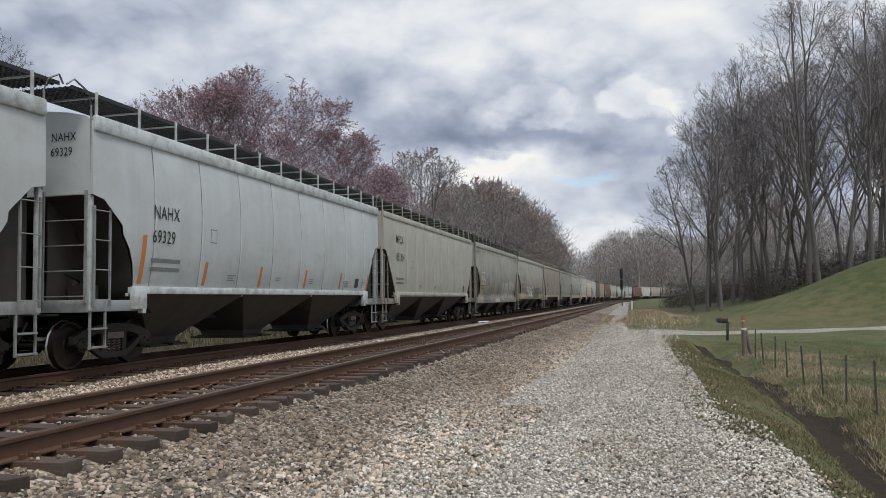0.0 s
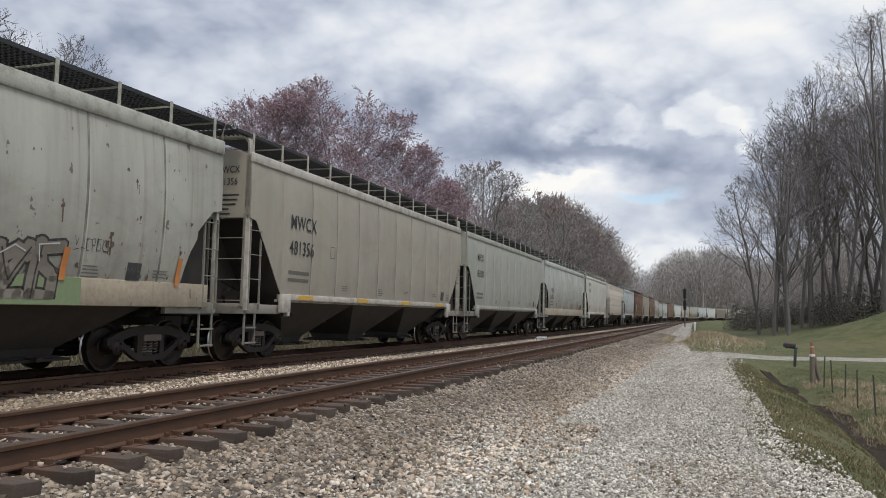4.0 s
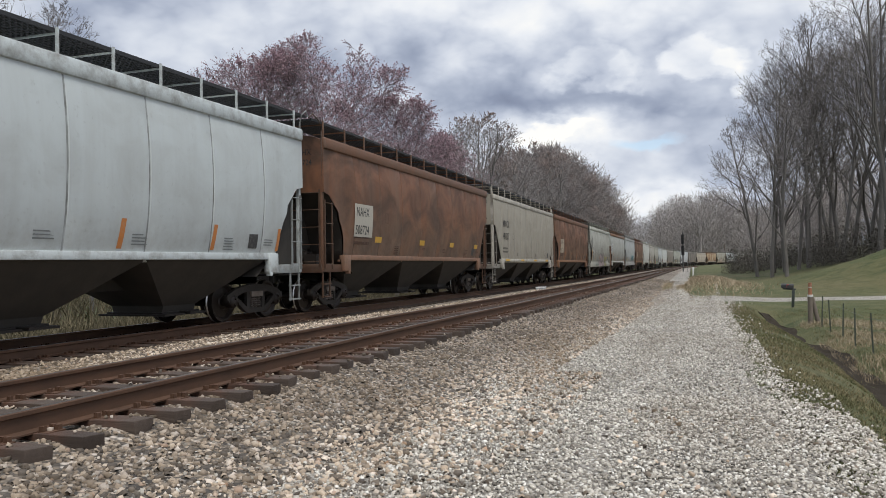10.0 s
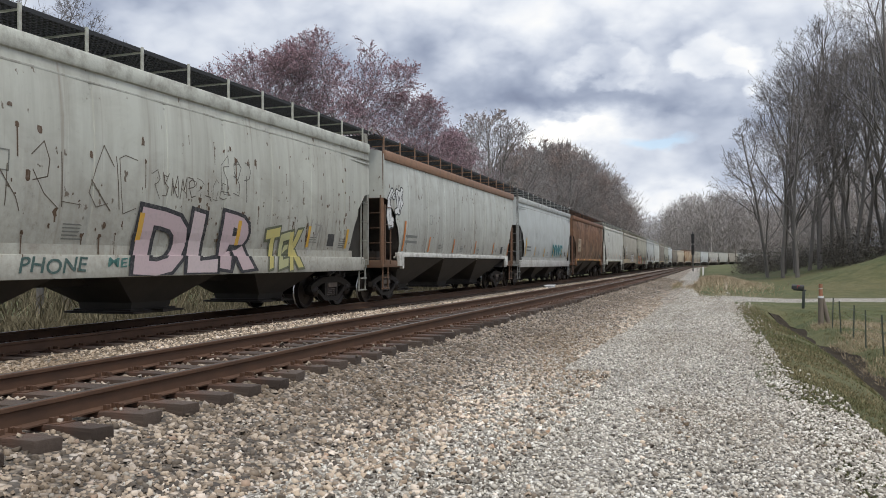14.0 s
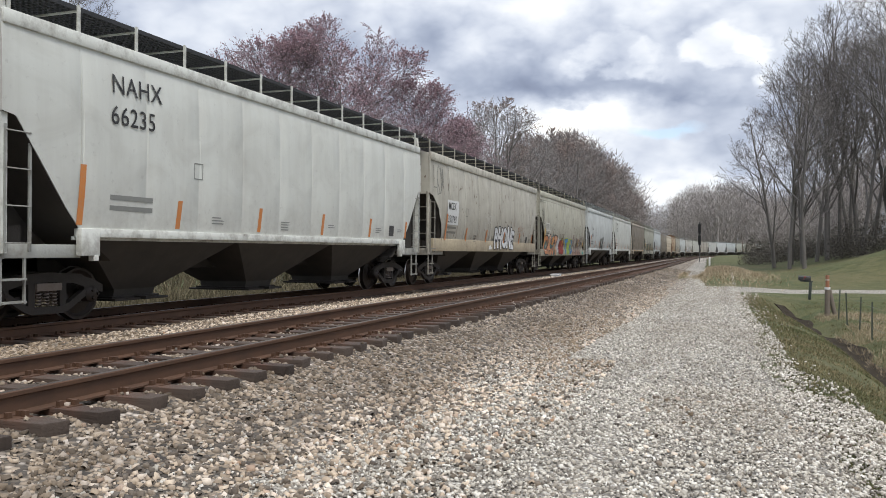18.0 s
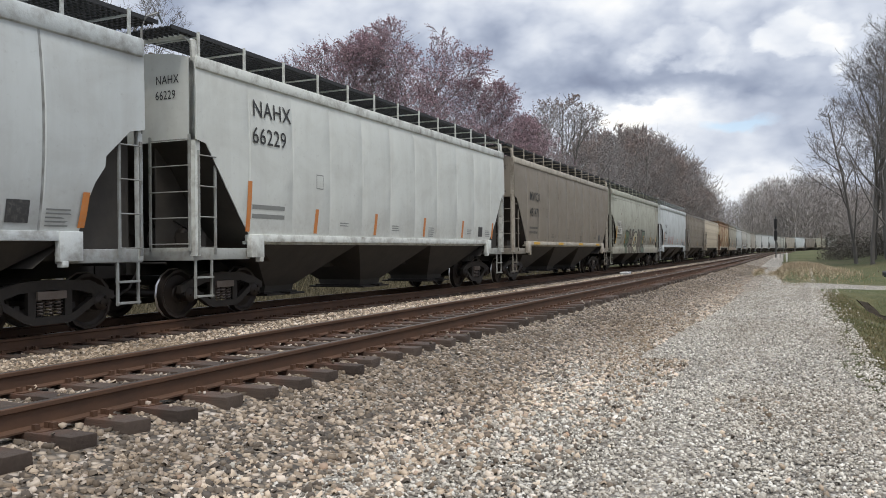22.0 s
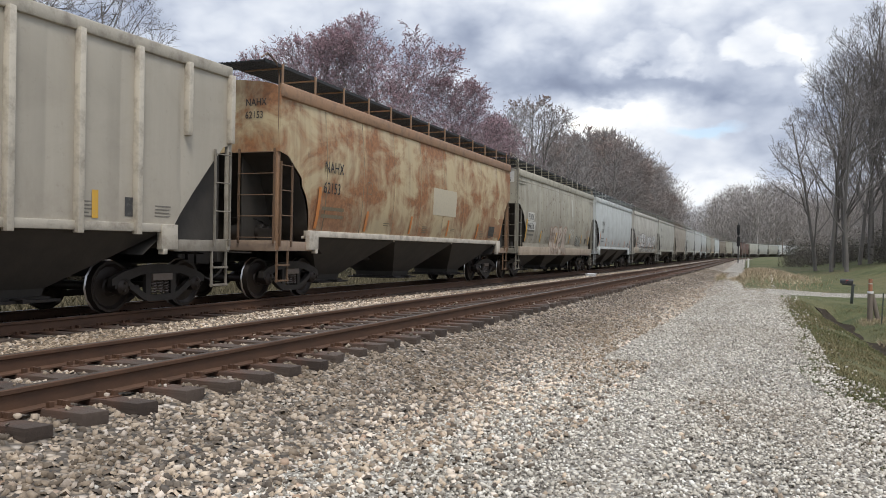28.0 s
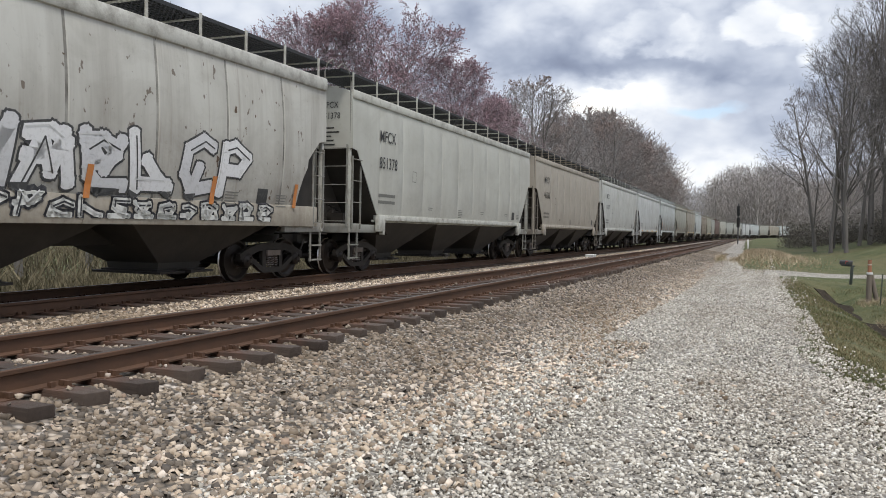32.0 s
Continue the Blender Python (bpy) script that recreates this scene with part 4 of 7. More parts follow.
def patch(car, name, kind, rings, colour, off=0.005, label=""):
    return part(name, mesh_of(name, *wrapped(kind, rings, off), M["letters"]), car, None, colour, label)


def bars(y, z, w, rows, pitch=0.07, t=0.022, rng=None):
    return [[(y, z - k * pitch), (y + w * (rng.uniform(0.6, 1) if rng else 1), z - k * pitch), (y + w * (rng.uniform(0.6, 1) if rng else 1), z - k * pitch + t), (y, z - k * pitch + t)] for k in range(rows)]


def blob(rng, cy, cz, ry, rz, n=26, wild=0.28):
    ph = [rng.uniform(0, 6.28) for _ in range(4)]
    out = []
    for k in range(n):
        w = 2 * math.pi * k / n
        r = 1 + wild * (0.5 * math.sin(2 * w + ph[0]) + 0.5 * math.sin(3 * w + ph[1]) + 0.35 * math.sin(5 * w + ph[2]))
        sq = (abs(math.cos(w)) ** 4 + abs(math.sin(w)) ** 4) ** -0.25
        out.append((cy + ry * r * sq * math.cos(w) + 0.12 * rz * math.sin(w), max(LEDGE[0] - 0.345, cz + rz * r * sq * math.sin(w))))
    return out


def stroke(pts, w):
    """A brush line of that width as a row of quads."""
    q = []
    for (a, b), (c, d) in zip(pts, pts[1:]):
        l = math.hypot(c - a, d - b) or 1
        nx, nz = -(d - b) / l * w / 2, (c - a) / l * w / 2
        ex, ez = (c - a) / l * w / 3, (d - b) / l * w / 3
        q.append([(a + nx - ex, b + nz - ez), (a - nx - ex, b - nz - ez), (c - nx + ex, d - nz + ez), (c + nx + ex, d + nz + ez)])
    return q


SPRAY = [0.0]


FORMS = [[(0.1, 0), (0.1, 1)], [(0.12, 0.95), (0.55, 1.0), (0.85, 0.78), (0.6, 0.52), (0.12, 0.48)], [(0.3, 0.5), (0.62, 0.2), (0.95, 0.0)], [(0.9, 0.85), (0.55, 1.0), (0.15, 0.8), (0.1, 0.3), (0.4, 0.0), (0.9, 0.12)],
         [(0.1, 1.0), (0.5, 0.45), (0.9, 1.0)], [(0.5, 0.5), (0.45, 0.0)], [(0.1, 0), (0.3, 0.9), (0.55, 0.2), (0.8, 0.95), (0.95, 0.05)], [(0.15, 0.1), (0.9, 0.12)], [(0.85, 0.95), (0.3, 0.9), (0.25, 0.62), (0.8, 0.42), (0.75, 0.05), (0.1, 0.1)]]


def graffiti(car, kind, seed, y0, y1, z0, z1, n, fills, line, label):
    """Sprayed shapes: each a few fat brush strokes with an outline, a fill and thin highlights."""
    rng = random.Random(seed)
    w = (y1 - y0) / n
    glyphs = []
    for k in range(n):
        lines = []
        tilt, dz, tall = rng.uniform(-0.08, 0.2), rng.uniform(-0.05, 0.05), rng.uniform(0.86, 1.05)
        for f in rng.sample(FORMS, rng.choice((2, 2, 3))):
            lines.append([(y0 + w * (k + 0.1 + 0.82 * (a + rng.gauss(0, 0.05))) + tilt * b * (z1 - z0), max(z0 + 0.1, z0 + dz + (0.08 + 0.84 * b * tall + rng.gauss(0, 0.025)) * (z1 - z0))) for a, b in f])
        glyphs.append(lines)
    fat = min(0.27 * w, 0.22 * (z1 - z0), 0.24)
    SPRAY[0] = (SPRAY[0] + 0.0012) % 0.006
    o = 0.005 + SPRAY[0]

    def fit(rings):
        return [[(a, max(LEDGE[0] - 0.35, b)) for a, b in q] for q in rings]
    rim = [q for g in glyphs for p in g for q in stroke(p, fat + 0.075)] + [blob(rng, a, b, fat / 2 + 0.0375, fat / 2 + 0.0375, 10, 0.04) for g in glyphs for p in g for a, b in p]
    patch(car, "graffiti_outline", kind, fit(rim), line, o, label)
    for k, g in enumerate(glyphs):
        body = [q for p in g for q in stroke(p, fat)] + [blob(rng, a, b, fat / 2, fat / 2, 10, 0.04) for p in g for a, b in p]
        patch(car, "graffiti", kind, fit(body), fills[k % len(fills)], o + 0.003 + 0.0008 * (k % 3))
    ink = [q for g in glyphs for p in g[:1] for q in stroke([(a + 0.18 * fat, b - 0.1 * fat) for a, b in p[:3]], 0.028)]
    patch(car, "graffiti_detail", kind, fit(ink), line, o + 0.007)["kind"] = "stuff"
    glint = [q for g in glyphs for p in g[-1:] for q in stroke([(a - 0.3 * fat, b + 0.28 * fat) for a, b in p[:3]], 0.02)]
    patch(car, "graffiti_highlight", kind, fit(glint), (0.6, 0.6, 0.58), o + 0.009)["kind"] = "stuff"


def sprayed_word(car, kind, seed, y0, y1, z0, z1, text, fills, line, label):
    """Fat sprayed capitals side by side: outline, fill, shade line and glint, each capital of its own slant and height."""
    rng = random.Random(seed)
    SPRAY[0] = (SPRAY[0] + 0.0012) % 0.006
    o = 0.015 + SPRAY[0]
    shapes = [[letters(c, 1.0, 1.0, f) for f in (0.095, 0.045)] for c in text]
    spans = [(min(v[0] for v in g[0][0]), max(v[0] for v in g[0][0]), min(v[1] for v in g[0][0]), max(v[1] for v in g[0][0])) for g in shapes]
    total = sum(max(0.35, b - a) for a, b, _, _ in spans)
    y, rim = y0, []
    fill_rings = []
    for (a, b, c, d), g in zip(spans, shapes):
        w = (y1 - y0) * max(0.35, b - a) / total
        slant, up, drop, over = rng.uniform(-0.06, 0.14), rng.uniform(-0.10, 0.04), rng.uniform(-0.02, 0.05), 0.05 * w

        def lay(v):
            p, q = (v[0] - a) / (b - a), (v[1] - c) / (d - c)
            return (y - over + (w + 2 * over) * (p + slant * (q - 0.5)), z0 + (z1 - z0) * (drop + q * (1 + up - drop) + 0.05 * math.sin(3 * p + seed)))
        sets = [[[(lay(v[i])[0], max(LEDGE[0] - 0.35, lay(v[i])[1])) for i in q] for q in f] for v, f in g]
        rim += sets[0]
        fill_rings.append(sets[1])
        y += w
    patch(car, "graffiti_outline", kind, rim, line, o, label)
    for k, rings in enumerate(fill_rings):
        patch(car, "graffiti", kind, rings, fills[k % len(fills)], o + 0.003 + 0.0008 * (k % 2))


def sprayed_tag(car, kind, y0, y1, z0, z1, text, colour):
    """Thin hand-sprayed word."""
    V, F = letters(text, 1.0, 1.0, 0.012)
    a, b, c, d = min(v[0] for v in V), max(v[0] for v in V), min(v[1] for v in V), max(v[1] for v in V)
    P = [(y0 + (y1 - y0) * ((v[0] - a) / (b - a) + 0.04 * (v[1] - c) / (d - c)), z0 + (z1 - z0) * ((v[1] - c) / (d - c) + 0.08 * math.sin(9 * (v[0] - a) / (b - a)))) for v in V]
    patch(car, "graffiti_tag", kind, [[P[i] for i in q] for q in F], colour, 0.008, "thin sprayed word")


def tag_scrawl(car, kind, seed, y0, y1, z0, z1, w, colour):
    """Quick thin sprayed marks that read as no letters."""
    rng = random.Random(seed)
    ink = []
    n = max(3, int((y1 - y0) / (0.55 * (z1 - z0))))
    for k in range(n):
        for f in rng.sample(FORMS, 2):
            ink += stroke([(y0 + (y1 - y0) * (k + 0.5 + 0.9 * (a - 0.5) + rng.gauss(0, 0.08)) / n, z0 + (z1 - z0) * (b + rng.gauss(0, 0.07))) for a, b in f], w * rng.uniform(0.5, 1.0))
    patch(car, "graffiti_tag", kind, ink, colour, 0.007, "sprayed scrawl")["kind"] = "stuff"


# lower and upper edge of the deep side sills
DEEP = {"FURX": (0.95, 1.31), "MCEX": (1.15, 1.585)}


def hopper_car(i, spec, Lb):
    kind, colour, mt, words = spec["kind"], spec["colour"], spec.get("mat", "paint"), spec["words"]
    h = Lb / 2
    car = thing("hopper_car", Matrix(), words, "freight car", "hopper cars of the train")
    trim = spec.get("trim", tuple(min(1, c * 1.05) for c in colour))
    rung = tuple(c * 0.45 for c in trim)
    cut = CUTS[kind][0][-1]
    geo = spec.get("geo", spec.get("mark"))
    furx = geo == "FURX"
    plain = furx or (kind == "flat" and spec.get("mark") != "MWCX")
    deep = DEEP.get(geo)
    body = part("body", cached(("body", kind, Lb, mt, plain, deep), lambda: body_mesh(kind, Lb, M[mt], plain, 0.026 if deep else 0.02)), car, None, colour)
    turn = Matrix.Diagonal((-1, -1, 1, 1))
    for m in (None, turn):
        part("slope_sheet", cached(("slope", kind, Lb), lambda: slope_mesh(kind, Lb)), car, m)
        # the plate at -1.3 is added to block bright sky showing through the end
        for x in (-1.3, -0.55, 0.55):
            part("end_web", cached(("web", kind, Lb, x), lambda: web_mesh(kind, Lb, x)), car, m)
        part("side_sill", cached(("sill", kind, Lb, deep), lambda: sill_mesh(Lb, cut, kind, deep)), car, m, spec.get("sill", trim))
        rail = (4.17, 4.46, 0.08, 0.05) if kind == "round" else (4.24, 4.45, 0.06, 0.03)
        part("roof_rail", cached(("roofrail", kind, Lb), lambda: bevelled(*boxes((half_width(kind, 4.34) - 0.04, half_width(kind, 4.34) + rail[2], -h + 0.02, h - 0.02, rail[0], rail[1])), "roof_rail", M["trim"], rail[3])), car, m, trim)
        if furx:
            part("lower_side", cached(("lower", Lb), lambda: mesh_of("lower_side", *boxes((half_width(kind, BASE) - 0.05, half_width(kind, BASE), -h + 1.0, h - 1.0, 1.31, 1.478)), M["paint_dirty"])), car, m, colour)
            part("moulding", cached(("mould", Lb), lambda: bevelled(*boxes(*[(1.50, 1.585, -h + 0.03, h - 0.03, z, z + 0.05) for z in (3.86, 3.97)], (1.50, 1.555, -h + 0.03, h - 0.03, 3.91, 3.97)), "moulding", M["trim"], 0.012)), car, m, tuple(c * 0.8 for c in colour))
    bays = 4 if spec.get("bays") == 4 else 3
    span = Lb - 2 * cut - 0.5
    a = span / bays
    for k in range(bays):
        hp = part("hopper", cached(("hopper", round(a, 2)), lambda: hopper_mesh(a, a * 0.25)), car, pose(0, -span / 2 + a * (k + 0.5), 0))
        part("outlet_gate", cached(("gate", round(a, 2)), lambda: gate_mesh(a * 0.25)), hp)
    part("centre_sill", cached(("csill", Lb), lambda: mesh_of("centre_sill", *boxes((-0.2, 0.2, -h - 0.2, h + 0.2, 0.78, 1.1)), M["black"])), car)
    part("running_board", cached(("walk", Lb, i > 33, kind == "ribbed"), lambda: walkway_meshes(Lb, i > 33, *((0.72, 4.70) if kind == "ribbed" else ()))), car)
    for k in range(1 if kind == "flat" else 6):
        part("hatch", cached(("hatch", kind, Lb if kind == "flat" else 0), lambda: hatch_mesh(kind, Lb)), car, None if kind == "flat" else pose(0, -h + Lb * (k + 0.5) / 6, 0), trim)
    nb = 12
    bm_ = cached("bracket", bracket_mesh)
    for k in range(0 if kind == "ribbed" else nb + 1):
        part("bracket", bm_, car, pose(0, -h + 0.2 + (Lb - 0.4) * k / nb, 0), trim)
    tall = spec.get("hoop", furx or (kind == "flat" and spec.get("mark") == "NAHX"))
    for sgn in (-1, 1):
        e = pose(0, -h, 0) if sgn < 0 else pose(0, h, 0, 0, 0, 180)
        part("end_platform", cached("plat", plat_mesh), car, e, spec.get("frame", tuple(c * 0.55 for c in trim)))
        part("draft_sill", cached("draft", lambda: mesh_of("draft_sill", *boxes((-0.2, 0.2, -0.1, 1.9, 0.80, 1.12)), M["iron"])), car, e)
        part("coupler", cached("coupler", coupler_mesh), car, e)
        if sgn < 0 or i % 3 == 0:
            part("brake_gear", cached("gear", gear_mesh), car, e)
        for side in (1, -1):
            if not tall:
                part("corner_post", cached("post", lambda: post_mesh(4.27)), car, pose(side * 1.46, sgn * (h - 0.05), 0), trim)
            part("ladder", cached(("lad", 0.42), lambda: ladder_mesh(0.42, 1.75, 4, M["trim"], "y")), car, pose(side * 1.53, sgn * (h - 0.08) - (0.42 if sgn * side > 0 else 0) if side > 0 else sgn * (h - 0.08) + (0.42 if sgn < 0 else 0), 1.12, 0, 0, 0 if side > 0 else 180), rung)
            part("sill_step", cached("step", step_mesh), car, pose(side * 1.46, sgn * (h - 0.28) - 0.2, 0.38), rung)
        if tall:
            part("end_frame", cached("hoop", hoop_mesh), car, pose(0, sgn * (h - 0.06), 0), tuple(c * 0.5 for c in trim) if furx else trim)
        if kind != "ribbed" and (not tall or furx):
            part("grab_rail", cached("grab", end_rail_mesh), car, pose(0, -h, 0) if sgn < 0 else Matrix.Translation((0, h, 0)) @ Matrix.Diagonal((1, -1, 1, 1)), rung)
        part("end_ladder", cached(("lad", "end"), lambda: ladder_mesh(0.86, 1.95, 5, M["trim"], "x")), car, e @ pose(0.58, -0.02, 1.18), rung)
    truck(car, -h + 1.3, i > 33)
    truck(car, h - 1.3, i > 33)
    dress(car, i, spec, kind, Lb)
    return car


ORANGE, YELLOW = (0.55, 0.20, 0.05), (0.62, 0.36, 0.05)


# letter size, heights of the two lines
STENCIL = {("NAHX", "round"): (0.36, 2.80, 2.33), ("NAHX", "flat"): (0.43, 3.66, 3.16), ("MWCX", "flat"): (0.47, 3.00, 2.41), ("MWCX", "ribbed"): (0.36, 3.1, 2.65), ("MWEX", "ribbed"): (0.4, 3.1, 2.65),
           ("MCEX", "round"): (0.37, 2.62, 2.16), ("FURX", "round"): (0.36, 2.46, 2.08), ("MFCX", "flat"): (0.42, 3.36, 2.68)}


def dress(car, i, spec, kind, Lb):
    """Lettering, panels, reflective strips and sprayed work on the road side."""
    if i > 40:
        return
    rng = random.Random(100 + i)
    h = Lb / 2
    HALF[0] = h
    geo = spec.get("geo", spec.get("mark"))
    LEDGE[0] = DEEP[geo][1] + 0.002 if geo in DEEP else BASE + 0.03
    y = -h + (1.62 if kind == "round" else 1.65)
    mk = spec.get("mark", "")
    size, za, zb = STENCIL.get((mk, kind), (0.36, 2.64, 2.18))
    wide = 0.82
    if mk == "MFCX":
        y = -h + 1.4
    if mk == "NAHX" and kind == "flat":
        y, wide = -h + spec.get("inset", 1.45), 0.95
    if "board" in spec and mk == "NAHX":
        size, za, zb = 0.36, 2.56, 2.06
        y += 0.15
    if mk == "FURX":
        y = -h + 1.3
        for z0, w in ((za, 0.86), (zb, 1.12)):
            patch(car, "number_plate", kind, [[(y - 0.07, z0 - 0.05), (y + w, z0 - 0.05), (y + w, z0 + 0.31), (y - 0.07, z0 + 0.31)]], (0.60, 0.59, 0.54), 0.014, "dull white panel behind the lettering")
    elif "board" in spec:
        patch(car, "number_board", kind, [[(y - 0.10, zb - 0.07), (y + 1.15, zb - 0.07), (y + 1.15, za + 0.33), (y - 0.10, za + 0.33)]], spec["board"], 0.014, "pale painted panel behind the lettering")
    if "mark" in spec:
        ink = spec.get("ink", (0.02, 0.02, 0.022))
        lettering(car, kind, mk, y, za, size, 0.018, ink, wide)
        lettering(car, kind, spec["number"], y - 0.02, zb, size, 0.018, ink, wide)
        up = 0.17 if mk == "FURX" else 0.0
        end_lettering(car, Lb, mk, 0.70, 4.02 + up, 0.21)
        end_lettering(car, Lb, spec["number"], 0.69, 3.76 + up * 1.2, 0.21)
    if mk in ("MFCX", "MWCX"):
        rows = [(0.66, 3.52 - 0.1 * k, rng.uniform(0.3, 0.62)) for k in range(5)]
        V, F = [], []
        for x, z, w in rows:
            V, F = merge((V, F), ([(x, -h - 0.006, z), (x + w, -h - 0.006, z), (x + w, -h - 0.006, z + 0.035), (x, -h - 0.006, z + 0.035)], [(0, 1, 2, 3)]))
        part("end_stencil", mesh_of("end_stencil", V, F, M["letters"]), car, None, (0.03, 0.03, 0.03))["kind"] = "stuff"
    if mk == "FURX":
        V = [(0.62, -h - 0.004, 3.92), (1.36, -h - 0.004, 3.92), (1.36, -h - 0.004, 4.37), (0.62, -h - 0.004, 4.37)]
        part("end_plate", mesh_of("end_plate", V, [(0, 1, 2, 3)], M["letters"]), car, None, (0.60, 0.59, 0.55), "white number plate on the car end")
    if mk in ("FURX", "MCEX"):
        spots = []
        for k in range(110 if mk == "FURX" else 45):
            a, b = -h + 1.6 + (Lb - 2.6) * rng.random(), 1.6 + 2.0 * rng.random() ** 1.7
            r = 0.014 + 0.034 * rng.random() ** 2
            spots.append(blob(rng, a, b, r, r * rng.uniform(0.8, 1.8), 8, 0.4))
            if rng.random() < 0.3:
                spots += stroke([(a, b), (a + 0.01, b - rng.uniform(0.1, 0.45))], r * 0.7)
        patch(car, "rust_spatter", kind, spots, (0.11, 0.068, 0.04), 0.006, "brown rust spots and runs")["kind"] = "stuff"
    faint = tuple(c * 0.35 for c in spec["colour"])
    shapes = bars(y, 1.95, 1.0, 2, 0.17, 0.08)
    for f in (0.30, 0.46, 0.60, 0.78, 0.88):
        shapes += bars(-h + Lb * f, 1.76, 0.42, rng.randint(2, 5), 0.055, 0.022, rng)
    patch(car, "stencil", kind, shapes, faint)["kind"] = "stuff"
    yb = y + 2.1
    t = 0.02
    fr = [[(yb, 2.45), (yb + 0.24, 2.45), (yb + 0.24, 2.45 + t), (yb, 2.45 + t)], [(yb, 2.73), (yb + 0.24, 2.73), (yb + 0.24, 2.73 + t), (yb, 2.73 + t)],
          [(yb, 2.45), (yb + t, 2.45), (yb + t, 2.75), (yb, 2.75)], [(yb + 0.24, 2.45), (yb + 0.24 + t, 2.45), (yb + 0.24 + t, 2.75), (yb + 0.24, 2.75)]]
    patch(car, "stencil_frame", kind, fr, faint)
    patch(car, "placard", kind, [[(-h + Lb * 0.84, 1.58), (-h + Lb * 0.84 + 0.34, 1.58), (-h + Lb * 0.84 + 0.34, 1.88), (-h + Lb * 0.84, 1.88)]], (0.05, 0.05, 0.05), 0.006, "small dark stencil panel")
    if spec.get("strips", True):
        col = spec.get("strip", ORANGE)
        if kind == "flat" and mk == "MFCX":
            pass
        elif kind == "flat" and mk != "NAHX":
            for f in (0.14, 0.36, 0.58, 0.80):
                patch(car, "reflector", kind, [[(-h + Lb * f, 1.37), (-h + Lb * f + 0.75, 1.37), (-h + Lb * f + 0.75, 1.465), (-h + Lb * f, 1.465)]], YELLOW, 0.006, "orange-yellow reflective strip")
        elif kind != "ribbed":
            for k, f in enumerate((0.062, 0.215, 0.40, 0.585, 0.77, 0.90) if mk == "FURX" else (0.085, 0.232, 0.40, 0.577, 0.751, 0.915)):
                top = 2.45 if k == 0 else 2.03
                yy = -h + Lb * f
                patch(car, "reflector", kind, [[(yy, 1.53), (yy + 0.12, 1.53), (yy + 0.17, top), (yy + 0.05, top)]], col, 0.026 if "art" in spec else 0.006, "slanted reflective strip")
        else:
            for f in (0.06, 0.3, 0.56, 0.80):
                yy = -h + Lb * f
                patch(car, "reflector", kind, [[(yy, 1.53), (yy + 0.12, 1.53), (yy + 0.12, 1.95), (yy, 1.95)]], YELLOW, 0.012, "yellow reflective strip")
    if kind == "ribbed":
        n = round(Lb / 1.2)
        rib = cached("rib", lambda: bevelled(*boxes((1.48, 1.60, -0.055, 0.055, 1.30, 4.28)), "rib", M["trim"], 0.012))
        rib2 = cached("rib2", lambda: bevelled(*boxes((1.48, 1.60, -0.055, 0.055, 3.02, 4.28)), "rib", M["trim"], 0.012))
        for k in range(n + 1):
            yy = -h + 0.08 + (Lb - 0.16) * k / n
            part("rib", rib if abs(yy) < h - 1.5 else rib2, car, pose(0, yy, 0), tuple(c * 1.28 for c in spec["colour"]))
    for g in spec.get("art", ()):
        if g[0] == "blot":
            patch(car, "stain", kind, [blob(random.Random(g[1] + k), -h + Lb * f, z, r, r * 0.7, 22, 0.5) for k, (f, z, r) in enumerate(g[2])], g[3], 0.008, g[4])["kind"] = "stuff"
        elif g[0] == "panel":
            patch(car, "panel", kind, [[(-h + Lb * g[1], g[3]), (-h + Lb * g[2], g[3]), (-h + Lb * g[2], g[4]), (-h + Lb * g[1], g[4])]], g[5], 0.009, g[6])
        elif g[0] == "word":
            sprayed_word(car, kind, g[1], -h + Lb * g[2], -h + Lb * g[3], g[4], g[5], g[6], g[7], g[8], g[9])
        elif g[0] == "run":
            rr = random.Random(g[1])
            runs = []
            for f, z0, z1 in g[2]:
                yy, pts = -h + Lb * f, []
                for q in np.linspace(z0, z1, 9):
                    pts.append((yy + rr.gauss(0, 0.012), float(q)))
                runs += [r for a, b, w in zip(pts, pts[1:], np.linspace(0.11, 0.03, 8)) for r in stroke([a, b], float(w))]
            patch(car, "stain", kind, runs, g[3], 0.004, "tan rust streaks down the side")["kind"] = "stuff"
        elif g[0] == "thin":
            sprayed_tag(car, kind, -h + Lb * g[1], -h + Lb * g[2], g[3], g[4], g[5], g[6])
        elif g[0] == "round":
            patch(car, "graffiti", kind, [blob(random.Random(3), -h + Lb * g[1], g[2], g[3], g[4], 30, 0.05)], g[5], g[6], g[7])
        elif g[0] == "tag":
            tag_scrawl(car, kind, g[1], -h + Lb * g[2], -h + Lb * g[3], g[4], g[5], g[6], g[7])
        else:
            graffiti(car, kind, g[1], -h + Lb * g[2], -h + Lb * g[3], g[4], g[5], g[6], g[7], g[8], g[9])


WHITE, CREAM, GREYW, BEIGE, TAN = (0.53, 0.57, 0.565), (0.44, 0.44, 0.375), (0.37, 0.375, 0.325), (0.365, 0.335, 0.272), (0.34, 0.325, 0.255)
BROWN, DKBROWN = (0.205, 0.085, 0.040), (0.115, 0.058, 0.042)
SILVER, INK = [(0.62, 0.62, 0.62), (0.75, 0.75, 0.74)], (0.03, 0.03, 0.035)


def sp(kind, colour, words, mark="", number="", **kw):
    d = dict(kind=kind, colour=colour, words=words, **kw)
    if number:
        d.update(mark=mark, number=number)
    return d


def w_round(c):
    return f"{c} round-sided covered hopper car on rails"


def w_flat(c):
    return f"{c} flat-sided covered hopper car on rails"


def w_rib(c):
    return f"{c} ribbed covered hopper car on rails"


